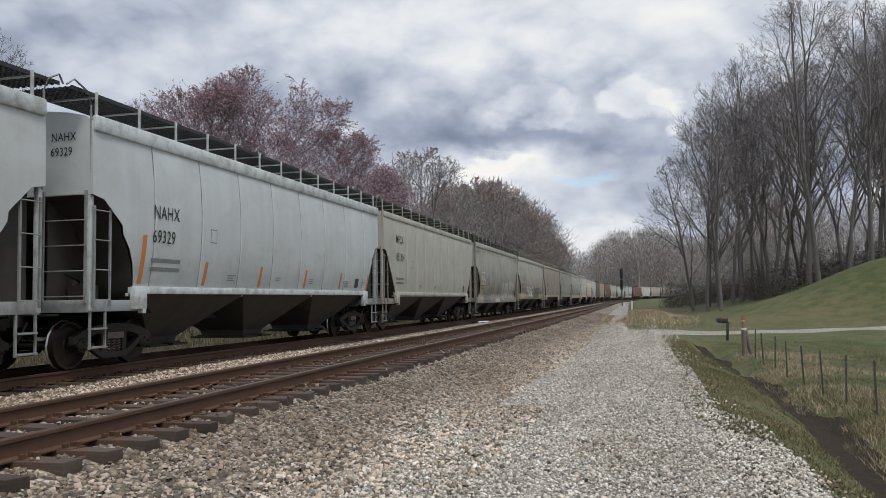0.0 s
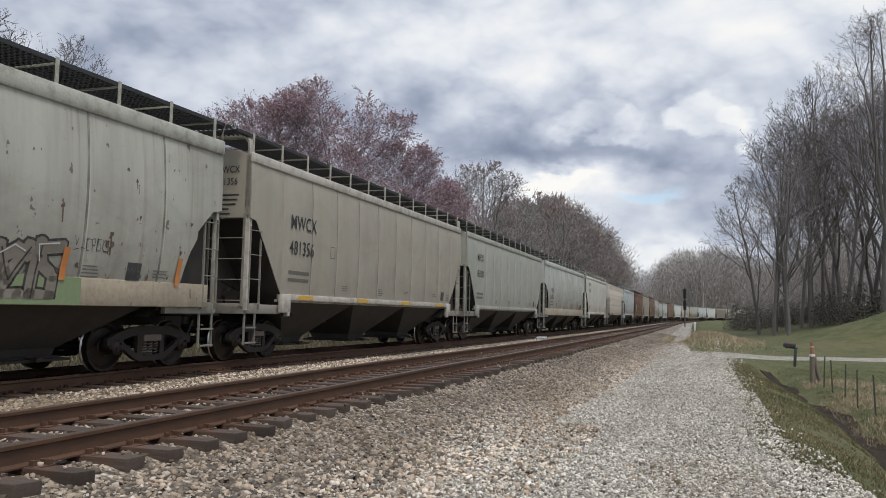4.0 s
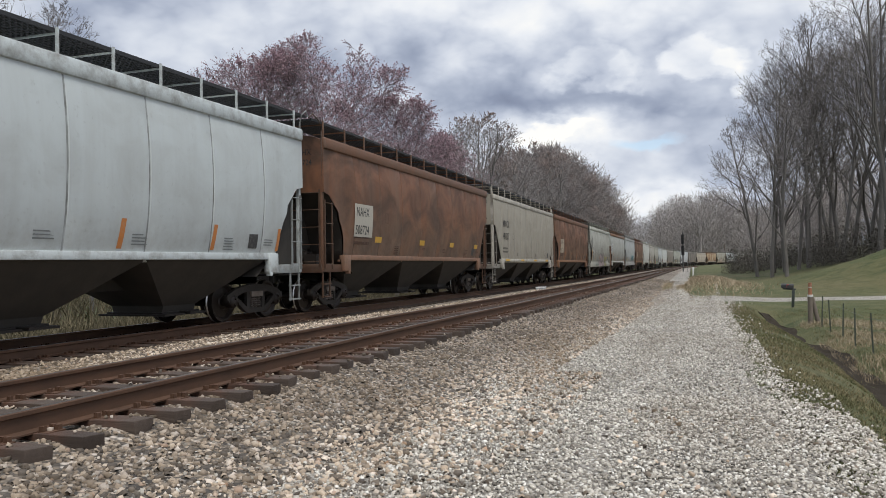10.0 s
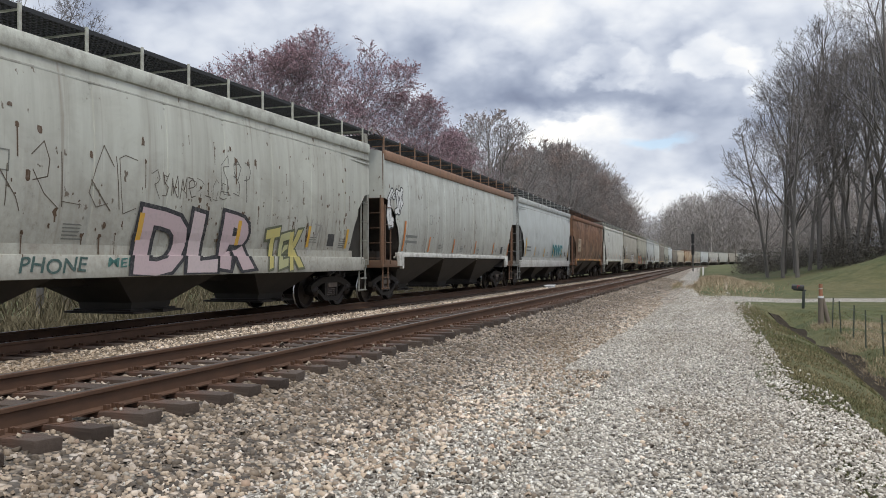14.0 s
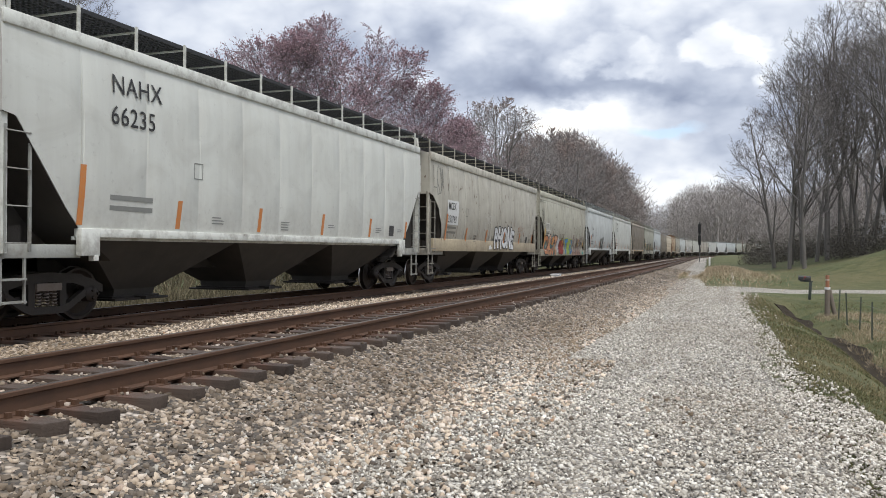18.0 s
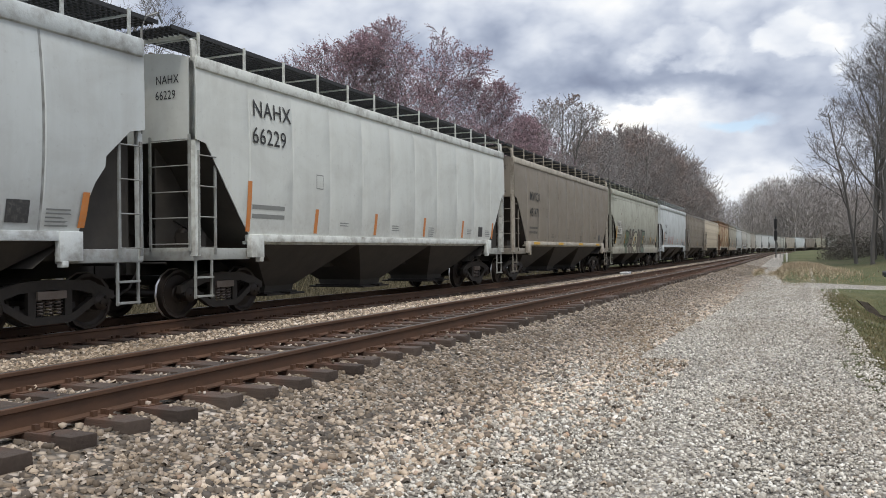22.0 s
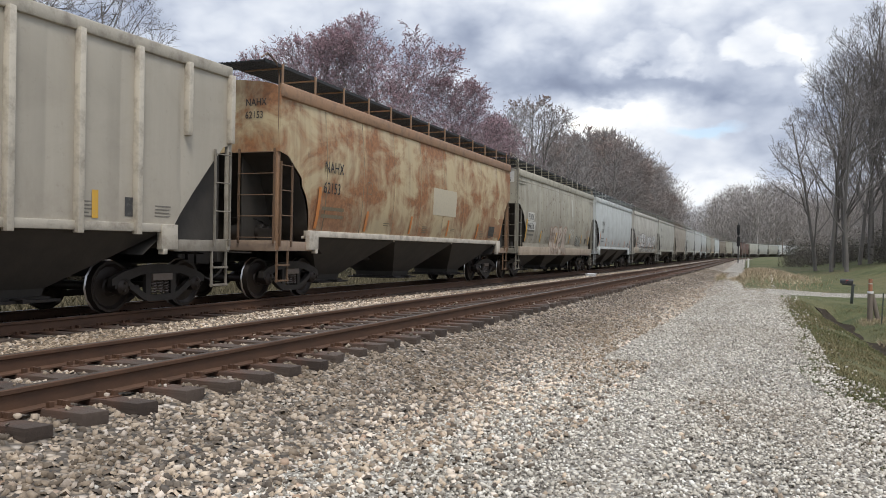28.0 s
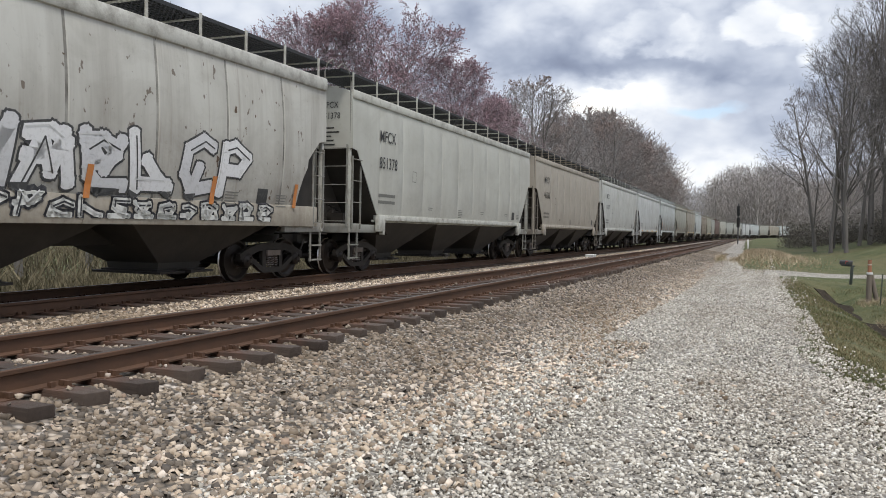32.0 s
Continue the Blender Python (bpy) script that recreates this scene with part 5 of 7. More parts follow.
SPECS = [
    sp("round", WHITE, w_round("clean white"), "NAHX", "69329"),
    sp("flat", CREAM, w_flat("cream-white"), "MFCX", "851314", mat="paint"),
    sp("round", GREYW, w_round("grey sprayed"), "FURX", "846340", mat="paint_dirty", strip=YELLOW, board=(0.55, 0.55, 0.5), art=(("b", 2, 0.142, 0.318, 0.97, 2.05, 5, [(0.30, 0.33, 0.29), (0.34, 0.36, 0.31)], (0.07, 0.075, 0.07), "grey-green bubble shapes outlined in black"), ("b", 3, 0.56, 0.86, 1.0, 2.35, 7, [(0.40, 0.42, 0.37)], (0.62, 0.63, 0.58), "pale outline bubble shapes"), ("tag", 4, 0.45, 0.54, 1.35, 2.2, 0.03, (0.05, 0.05, 0.048)), ("tag", 8, 0.325, 0.375, 1.6, 2.35, 0.025, (0.05, 0.05, 0.048)), ("tag", 9, 0.40, 0.52, 1.0, 1.25, 0.025, (0.05, 0.05, 0.048)), ("panel", 0.40, 0.50, 0.99, 1.24, (0.52, 0.52, 0.48), "pale repainted patch on the sill"))),
    sp("round", CREAM, w_round("cream sprayed"), "MCEX", "350793", mat="paint_dirty", sill=(0.5, 0.42, 0.3), art=(("tag", 11, 0.03, 0.078, 3.4, 3.85, 0.02, (0.05, 0.05, 0.048)), ("word", 5, 0.265, 0.495, 1.16, 2.3, "PHONE", [(0.62, 0.63, 0.63), (0.70, 0.70, 0.69)], INK, "silver bubble lettering outlined in black"), ("panel", 0.50, 0.78, 1.16, 1.58, (0.20, 0.26, 0.13), "green sprayed band on the sill"), ("b", 6, 0.545, 0.755, 1.17, 2.15, 5, [(0.20, 0.175, 0.14), (0.24, 0.21, 0.17)], (0.04, 0.035, 0.03), "brown bubble shapes outlined in black"), ("tag", 12, 0.765, 0.815, 2.0, 2.2, 0.016, (0.05, 0.05, 0.048)), ("tag", 13, 0.17, 0.23, 1.6, 2.1, 0.02, (0.05, 0.05, 0.048)), ("tag", 14, 0.11, 0.15, 1.25, 1.45, 0.03, (0.6, 0.6, 0.56)))),
    sp("flat", BEIGE, w_flat("beige"), "MWCX", "481356", hoop=True, trim=(0.50, 0.47, 0.41)),
    sp("flat", GREYW, w_flat("light grey"), "MFCX", "851301"),
    sp("round", (0.48, 0.50, 0.455), w_round("pale oil-stained"), "MCEX", "350847", mat="paint_dirty", sill=(0.55, 0.48, 0.36), art=(("run", 63, ((0.47, 3.6, 1.7), (0.53, 3.9, 2.2), (0.64, 3.0, 1.7), (0.73, 3.5, 1.8), (0.86, 3.2, 1.7)), (0.40, 0.34, 0.25)), ("panel", 0.865, 0.90, 1.66, 1.96, (0.04, 0.04, 0.04), "small black placard"), ("tag", 64, 0.60, 0.66, 1.75, 2.0, 0.05, (0.25, 0.26, 0.25)), ("blot", 10, ((0.74, 1.95, 0.13), (0.77, 2.05, 0.16), (0.79, 1.9, 0.14), (0.76, 2.2, 0.07), (0.81, 2.15, 0.06), (0.52, 2.3, 0.06), (0.50, 2.1, 0.07)), (0.17, 0.15, 0.125), "dark oil spatter"))),
    sp("flat", (0.60, 0.60, 0.53), w_flat("rust-streaked cream-white"), "NAHX", "66200", sill=(0.62, 0.62, 0.56), hoop=True, art=(("run", 61, ((0.30, 4.1, 2.2), (0.44, 4.1, 1.6), (0.56, 4.12, 2.5), (0.66, 4.12, 1.7), (0.80, 4.1, 2.6), (0.92, 4.0, 2.0)), (0.50, 0.43, 0.29)),)),
    sp("ribbed", (0.47, 0.44, 0.395), w_rib("grey weathered"), "MWCX", "463067", mat="paint_worn", ink=(0.2, 0.18, 0.16), sill=(0.06, 0.05, 0.045)),
    sp("round", WHITE, w_round("clean white"), "NAHX", "69254"),
    sp("round", BROWN, w_round("rust-brown"), "NAHX", "508724", board=(0.48, 0.45, 0.38), mat="paint_brown", strips=False, art=tuple(("panel", f, f + 0.03, 1.86, 2.03, YELLOW, "yellow reflective strip") for f in (0.2, 0.44, 0.65, 0.86)), sill=(0.25, 0.14, 0.09), trim=(0.17, 0.085, 0.05)),
    sp("flat", BEIGE, w_flat("beige"), "MWCX", "481307", hoop=True, trim=(0.50, 0.47, 0.41)),
    sp("round", (0.215, 0.092, 0.042), w_round("dark brown"), "NAHX", "61577", mat="paint_brown", board=(0.52, 0.45, 0.34), sill=(0.27, 0.135, 0.07), trim=(0.20, 0.10, 0.06)),
    sp("round", (0.50, 0.51, 0.45), w_round("pale grey sprayed"), "FURX", "846345", mat="paint_dirty", strip=YELLOW, art=(("tag", 21, 0.02, 0.10, 2.5, 3.5, 0.06, INK), ("word", 22, 0.40, 0.64, 0.96, 2.33, "DLR", [(0.50, 0.39, 0.40), (0.53, 0.44, 0.44)], INK, "pale pink lettering outlined in black"), ("word", 24, 0.656, 0.766, 0.98, 1.95, "TEK", [(0.50, 0.44, 0.16), (0.42, 0.42, 0.22)], (0.12, 0.13, 0.08), "ochre sprayed lettering"), ("thin", 0.25, 0.33, 1.04, 1.27, "PHONE", (0.05, 0.10, 0.09)), ("thin", 0.36, 0.40, 1.12, 1.27, "MEL", (0.05, 0.16, 0.14)), ("tag", 25, 0.18, 0.40, 2.0, 2.95, 0.022, (0.12, 0.095, 0.07)), ("tag", 26, 0.545, 0.617, 2.5, 3.2, 0.018, (0.10, 0.09, 0.08)), ("tag", 27, 0.765, 0.84, 1.55, 2.2, 0.04, (0.30, 0.29, 0.26)), ("tag", 28, 0.42, 0.56, 2.35, 2.75, 0.02, (0.12, 0.10, 0.08)))),
    sp("round", (0.52, 0.54, 0.50), w_round("pale grey, brown-roofed"), mat="paint_dirty", trim=(0.28, 0.16, 0.10), sill=(0.6, 0.6, 0.56), art=(("b", 24, 0.005, 0.07, 2.15, 3.5, 2, [(0.66, 0.67, 0.66)], INK, "white sprayed shape outlined in black"),)),
    sp("round", (0.50, 0.53, 0.52), w_round("pale grey sprayed"), geo="FURX", strip=YELLOW, sill=(0.58, 0.60, 0.59), trim=(0.46, 0.48, 0.47), art=(("word", 25, 0.56, 0.78, 1.5, 2.25, "MWS", [(0.02, 0.155, 0.18)], (0.30, 0.48, 0.50), "dark teal sprayed lettering edged in pale blue"),)),
    sp("round", (0.225, 0.105, 0.048), w_round("rust-brown"), "NAHX", "508777", mat="paint_brown", board=(0.50, 0.42, 0.31), sill=(0.27, 0.135, 0.07), trim=(0.2, 0.1, 0.06), strips=False, art=tuple(("panel", f, f + 0.035, 1.365, 1.46, YELLOW, "yellow reflective strip") for f in (0.12, 0.3, 0.48, 0.66, 0.84))),
    sp("flat", (0.63, 0.64, 0.59), w_flat("white"), "NAHX", "66235", hoop=True, inset=2.0),
    sp("round", (0.50, 0.48, 0.41), w_round("cream sprayed"), "MCEX", "350769", mat="paint_dirty", board=(0.66, 0.66, 0.64), sill=(0.52, 0.44, 0.30), art=(("tag", 31, 0.015, 0.075, 3.1, 4.05, 0.035, (0.12, 0.13, 0.12)), ("word", 32, 0.482, 0.69, 1.16, 2.25, "PHONE", [(0.62, 0.63, 0.63), (0.70, 0.70, 0.69)], INK, "silver bubble lettering outlined in black"), ("tag", 33, 0.39, 0.443, 2.0, 2.6, 0.022, (0.60, 0.60, 0.57)), ("tag", 30, 0.73, 0.82, 1.95, 2.35, 0.025, (0.30, 0.15, 0.10)), ("blot", 39, ((0.45, 1.3, 0.16),), (0.66, 0.66, 0.64), "white sprayed dot"))),
    sp("round", (0.46, 0.45, 0.37), w_round("grey sprayed"), "FURX", "846440", mat="paint_dirty", board=(0.62, 0.62, 0.60), strip=YELLOW, art=(("b", 38, 0.06, 0.30, 1.0, 2.1, 4, [(0.05, 0.15, 0.16), (0.50, 0.26, 0.14)], (0.05, 0.13, 0.14), "teal sprayed shadow shapes"), ("word", 34, 0.06, 0.298, 0.97, 2.2, "CAST", [(0.50, 0.20, 0.09), (0.54, 0.26, 0.14)], (0.06, 0.045, 0.04), "orange sprayed lettering outlined in black"), ("blot", 40, ((0.32, 1.75, 0.42), (0.335, 1.4, 0.4)), (0.50, 0.49, 0.50), "pale lilac sprayed cloud"), ("round", 0.39, 1.45, 0.80, 0.46, (0.05, 0.02, 0.018), 0.017, "dark rim of a sprayed tomato"), ("round", 0.39, 1.45, 0.76, 0.43, (0.25, 0.028, 0.022), 0.020, "big red sprayed tomato"), ("round", 0.392, 1.93, 0.16, 0.08, (0.05, 0.10, 0.03), 0.023, "green stalk of the sprayed tomato"), ("tag", 44, 0.34, 0.44, 1.95, 2.25, 0.03, (0.10, 0.07, 0.05)), ("word", 35, 0.455, 0.635, 0.97, 2.05, "TEB", [(0.05, 0.20, 0.42), (0.33, 0.42, 0.07), (0.05, 0.16, 0.34)], (0.30, 0.40, 0.10), "blue and green sprayed lettering"), ("b", 36, 0.64, 0.845, 0.98, 2.15, 5, [(0.17, 0.125, 0.10), (0.21, 0.15, 0.12)], (0.28, 0.20, 0.19), "brown and mauve sprayed shapes"), ("panel", 0.64, 0.85, 0.97, 1.29, (0.33, 0.20, 0.15), "brick-pink sprayed band on the sill"), ("tag", 45, 0.03, 0.07, 2.6, 3.6, 0.03, (0.10, 0.10, 0.09)), ("blot", 65, ((0.905, 1.15, 0.16), (0.925, 1.1, 0.14)), (0.05, 0.33, 0.31), "teal sprayed blob"), ("tag", 66, 0.83, 0.93, 1.5, 2.2, 0.04, (0.12, 0.09, 0.07)))),
    sp("round", (0.54, 0.57, 0.56), w_round("light grey"), "NAHX", "69287", art=(("word", 37, 0.423, 0.543, 1.4, 2.4, "RE", [(0.085, 0.09, 0.085)], (0.28, 0.30, 0.28), "dark grey sprayed lettering"), ("tag", 48, 0.585, 0.61, 1.75, 2.05, 0.015, (0.12, 0.16, 0.26)))),
    sp("flat", (0.62, 0.64, 0.60), w_flat("white"), "NAHX", "66229", hoop=True),
    sp("flat", (0.235, 0.205, 0.165), w_flat("dirty beige"), "MWCX", "481471", mat="paint_dirty", hoop=True, trim=(0.48, 0.44, 0.37)),
    sp("round", (0.42, 0.43, 0.36), w_round("grey-green sprayed"), "FURX", "846393", mat="paint_dirty", board=(0.56, 0.56, 0.52), strip=YELLOW, art=(("word", 41, 0.225, 0.61, 0.97, 2.45, "PHONE", [(0.11, 0.155, 0.095), (0.20, 0.165, 0.135), (0.46, 0.44, 0.33), (0.19, 0.16, 0.13), (0.14, 0.19, 0.145)], (0.035, 0.04, 0.035), "green, brown and cream lettering outlined in black"), ("tag", 42, 0.62, 0.85, 1.45, 2.0, 0.03, (0.17, 0.145, 0.11)), ("tag", 49, 0.115, 0.185, 1.0, 1.28, 0.02, INK), ("tag", 50, 0.30, 0.36, 1.0, 1.2, 0.02, INK), ("tag", 54, 0.11, 0.20, 1.4, 2.3, 0.025, (0.13, 0.11, 0.085)))),
    sp("round", (0.56, 0.60, 0.60), w_round("pale blue-white"), "NAHX", "69086", art=(("tag", 43, 0.24, 0.42, 1.62, 2.15, 0.03, (0.50, 0.20, 0.20)), ("tag", 55, 0.82, 0.86, 1.6, 2.0, 0.025, (0.08, 0.09, 0.08)))),
    sp("ribbed", (0.20, 0.185, 0.16), w_rib("dark grey-brown"), mat="paint_dirty", trim=(0.18, 0.165, 0.14)),
    sp("ribbed", (0.43, 0.39, 0.32), w_rib("cream-tan"), "MWEX", "463043", mat="paint"),
    sp("round", (0.50, 0.40, 0.24), w_round("rust-streaked tan"), "NAHX", "62153", mat="paint_rust", art=(("panel", 0.50, 0.62, 2.15, 2.95, (0.52, 0.46, 0.34), "pale repainted patch"), ("panel", 0.84, 0.93, 1.6, 2.3, (0.30, 0.16, 0.08), "rusty plate"), ("panel", 0.835, 0.875, 1.62, 1.98, (0.04, 0.035, 0.03), "small black placard")), sill=(0.55, 0.5, 0.42), trim=(0.32, 0.19, 0.11), frame=(0.3, 0.22, 0.16)),
    sp("round", (0.41, 0.39, 0.315), w_round("rust-spotted grey sprayed"), "FURX", "846316", mat="paint_worn", sill=(0.46, 0.37, 0.28), board=(0.55, 0.54, 0.5), strip=YELLOW, art=(("b", 47, 0.33, 0.54, 0.97, 2.3, 4, [(0.52, 0.44, 0.36), (0.48, 0.40, 0.33)], (0.26, 0.13, 0.08), "faded cream shapes edged in rust"), ("tag", 46, 0.585, 0.655, 1.6, 2.3, 0.035, (0.60, 0.60, 0.57)), ("word", 45, 0.686, 0.778, 1.42, 1.97, "CASH", [(0.42, 0.42, 0.37)], INK, "small outline lettering in black"), ("panel", 0.608, 0.629, 2.92, 3.82, (0.52, 0.52, 0.46), "narrow pale repainted patch"), ("tag", 56, 0.86, 0.90, 1.9, 2.3, 0.03, (0.28, 0.13, 0.08)))),
    sp("round", (0.53, 0.56, 0.55), w_round("light grey"), "NAHX", "69001"),
    sp("round", (0.52, 0.51, 0.46), w_round("cream sprayed"), "MCEX", "350849", mat="paint_dirty", sill=(0.46, 0.42, 0.34), art=(("b", 51, 0.18, 0.40, 1.6, 2.7, 3, SILVER, INK, "tall silver shapes outlined in black"), ("b", 52, 0.44, 0.82, 1.62, 2.65, 6, SILVER, (0.05, 0.05, 0.05), "large silver shapes outlined in black"), ("b", 53, 0.20, 0.87, 1.18, 1.56, 20, [(0.62, 0.62, 0.58)], INK, "row of small white sprayed shapes along the sill"))),
    sp("flat", (0.48, 0.48, 0.43), w_flat("cream-grey"), "MFCX", "851378"),
    sp("flat", (0.38, 0.345, 0.29), w_flat("beige-brown"), "MFCX", "463266"),
    sp("flat", (0.50, 0.51, 0.48), w_flat("pale grey"), "MFCX", "851377"),
]
TAIL = [("round", GREYW, "grey"), ("flat", (0.36, 0.37, 0.33), "grey"), ("flat", (0.54, 0.56, 0.55), "white"), ("ribbed", (0.22, 0.2, 0.17), "dark grey"), ("round", (0.36, 0.37, 0.33), "grey"), ("flat", BEIGE, "beige"),
        ("round", DKBROWN, "dark brown"), ("round", WHITE, "white"), ("flat", TAN, "tan"), ("round", GREYW, "grey"), ("flat", WHITE, "white"), ("round", CREAM, "cream")]
WORDS = {"round": w_round, "flat": w_flat, "ribbed": w_rib}

# where each car's leading corner stands along the line at the start, and the train's speed
SPEED = 16.08
LEAD = [11.8, 27.75, 44.8, 61.4, 78.9, 95.1, 111.9, 129.8, 145.7, 163.0, 179.0, 196.3, 212.5, 229.8, 246.6, 263.8, 280.3, 297.6, 314.3, 331.6, 348.2, 364.2, 380.4, 396.65, 413.9, 429.9, 446.1, 464.1, 481.4, 498.1, 514.0, 531.5, 548.4, 564.5]
LONG = [15.2, 15.8, 15.6, 16.3, 15.1, 15.5, 16.4, 14.6, 15.8, 14.8, 16.0, 15.6, 15.9, 15.5, 16.0, 15.2, 16.0, 15.5, 16.4, 15.5, 14.9, 15.0, 15.4, 16.1, 14.9, 15.0, 16.5, 16.1, 15.8, 14.9, 16.2, 15.8, 15.0, 15.2]
TRAIN = []


def build_train():
    for i in range(-3, len(LEAD) + 25):
        if i < 0:
            s, L, spec = 11.8 + 16.4 * i, 15.2, sp("round", (0.52, 0.55, 0.54), w_round("light grey"))
        elif i < len(LEAD):
            s = LEAD[i]
            L = LONG[i]
            spec = SPECS[i]
        else:
            s, L = LEAD[-1] + 16.5 * (i - len(LEAD) + 1), 15.3
            k, c, w = TAIL[(i * 5) % len(TAIL)]
            spec = sp(k, c, WORDS[k](w), mat="paint_dirty" if i % 2 else "paint")
        Lb = round(L * 5) / 5
        TRAIN.append((hopper_car(i, spec, Lb), s + Lb / 2, Lb))


build_train()


def car_pose(s, Lb):
    a, b = on_line(s - Lb / 2 + 1.15, FAR), on_line(s + Lb / 2 - 1.15, FAR)
    h = math.degrees(math.atan2(b[0] - a[0], b[1] - a[1]))
    tilt = math.degrees(math.atan2(b[2] - a[2], b[1] - a[1]))
    return pose((a[0] + b[0]) / 2, (a[1] + b[1]) / 2, (a[2] + b[2]) / 2 + FAR_Z, tilt, 0, -h)


# ---- loose stone ----
def top_z(x, y):
    """Height of the stone surface: bed, road or land."""
    x, y = np.asarray(x, float), np.asarray(y, float)
    u = x - bend(y)
    zb = np.interp(u, [p[0] for p in BED], [p[1] for p in BED]) + np.interp(y, *TRACK_FALL)
    zr = np.where(u < 0.45, road_z(y), ground_z(x, y) + 0.05)
    return np.where(u < -2.2, np.maximum(zb, np.where(u > -3.1, zr, -9)), np.maximum(zr, np.where(u < -0.6, zb, -9)))


RNG = np.random.default_rng(5)
CUBE = np.array([[x, y, z] for z in (-1, 1) for x, y in ((-1, -1), (1, -1), (1, 1), (-1, 1))], float)
CUBE_F = np.array([[4, 5, 6, 7], [0, 1, 5, 4], [1, 2, 6, 5], [2, 3, 7, 6], [3, 0, 4, 7]])


def stones(name, x, y, z, size, material, label, category):
    """Angular stones at those places, one mesh."""
    n = len(x)
    shape = CUBE[None] * RNG.uniform(0.62, 1.0, (n, 8, 3))
    shape *= RNG.uniform([0.55, 0.4, 0.28], [1.1, 0.85, 0.62], (n, 3))[:, None]
    a, b, c = RNG.uniform(0, 6.28, n), RNG.normal(0, 0.5, n), RNG.normal(0, 0.5, n)
    ca, sa, cb, sb, cc, sc = np.cos(a), np.sin(a), np.cos(b), np.sin(b), np.cos(c), np.sin(c)
    R = np.empty((n, 3, 3))
    R[:, 0] = np.stack([ca * cb, ca * sb * sc - sa * cc, ca * sb * cc + sa * sc], 1)
    R[:, 1] = np.stack([sa * cb, sa * sb * sc + ca * cc, sa * sb * cc - ca * sc], 1)
    R[:, 2] = np.stack([-sb, cb * sc, cb * cc], 1)
    V = np.einsum("nij,nkj->nki", R, shape) * (np.asarray(size) * 0.5)[:, None, None]
    V += np.stack([x, y, z], 1)[:, None]
    F = (CUBE_F[None] + (np.arange(n) * 8)[:, None, None]).reshape(-1, 4)
    ob = solid(name, bulk(name, V.reshape(-1, 3), F, material), label, category, kind="stuff")
    return ob


def scatter(n, u0, u1, y0, y1):
    y = y0 + (y1 - y0) * RNG.random(n)
    return bend(y) + u0 + (u1 - u0) * RNG.random(n), y


def ballast():
    X, Y, Z, S = [], [], [], []
    for n, u0, u1, y0, y1 in ((17000, -8.6, -2.5, 2.5, 9), (14000, -8.6, -2.4, 9, 19), (17000, -8.6, -2.3, 19, 36), (8000, -9.6, -7.2, 4, 22), (2500, -12.6, -9.6, 6, 25), (1500, -2.6, -1.6, 3.0, 12), (300, -1.6, 2.0, 3.0, 9), (10000, -8.6, -2.5, 36, 75)):
        x, y = scatter(n, u0, u1, y0, y1)
        u = x - bend(y)
        size = (0.03 + 0.05 * RNG.random(n) ** 1.6) * np.where(y > 36, 1.4, 1.0)
        z = top_z(x, y) + size * 0.12
        # few stones lie on the timbers or against the rails
        phase = np.abs(((y - 0.35) / 0.512 + 0.5) % 1 - 0.5) * 0.512
        on_tie = (np.abs(u - NEAR) < 1.31) & (phase < 0.135)
        on_rail = (np.abs(np.abs(u - NEAR) - 0.7525) < 0.11) | (np.abs(np.abs(u - FAR) - 0.7525) < 0.11)
        keep = ~on_rail & (~on_tie | (RNG.random(n) < 0.04))
        z = np.where(on_tie, -0.165, z)
        X.append(x[keep]), Y.append(y[keep]), Z.append(z[keep]), S.append(size[keep])
    stones("ballast", *(np.concatenate(q) for q in (X, Y, Z, S)), M["stone"], "loose grey and tan crushed ballast stones", "ballast")


def chips():
    X, Y, Z, S = [], [], [], []
    for n, u0, u1, y0, y1, lo, hi in ((23000, -3.0, 1.4, 3.0, 10, 0.013, 0.037), (8000, -2.8, 1.5, 3.0, 10, 0.025, 0.05), (5500, -3.2, 0.6, 38, 75, 0.04, 0.08), (2500, -4.2, -2.6, 3.5, 14, 0.02, 0.05), (12500, -3.2, 0.8, 10, 20, 0.019, 0.046), (8500, -3.4, 0.6, 20, 38, 0.026, 0.052), (900, 0.5, 1.4, 4, 12, 0.02, 0.05), (1500, 1.2, 2.3, 3.0, 8.0, 0.016, 0.04)):
        x, y = scatter(n, u0, u1, y0, y1)
        size = RNG.uniform(lo, hi, n)
        X.append(x), Y.append(y), Z.append(top_z(x, y) + size * 0.1), S.append(size)
    # stray chips thinning out over the grass beside the road
    n = 1300
    y = RNG.uniform(5, 40, n)
    x = bend(y) + np.interp(y, [4, 9, 14, 26, 34, 38], [1.4, 0.85, 0.42, 0.3, 0.4, 0.9]) + RNG.exponential(0.22, n) - 0.1
    size = RNG.uniform(0.015, 0.045, n) * np.where(y > 18, 1.4, 1.0)
    X.append(x), Y.append(y), Z.append(top_z(x, y) + size * 0.1), S.append(size)
    stones("road_gravel", *(np.concatenate(q) for q in (X, Y, Z, S)), M["chip"], "loose pale limestone chippings on the road", "gravel")


ballast()
chips()


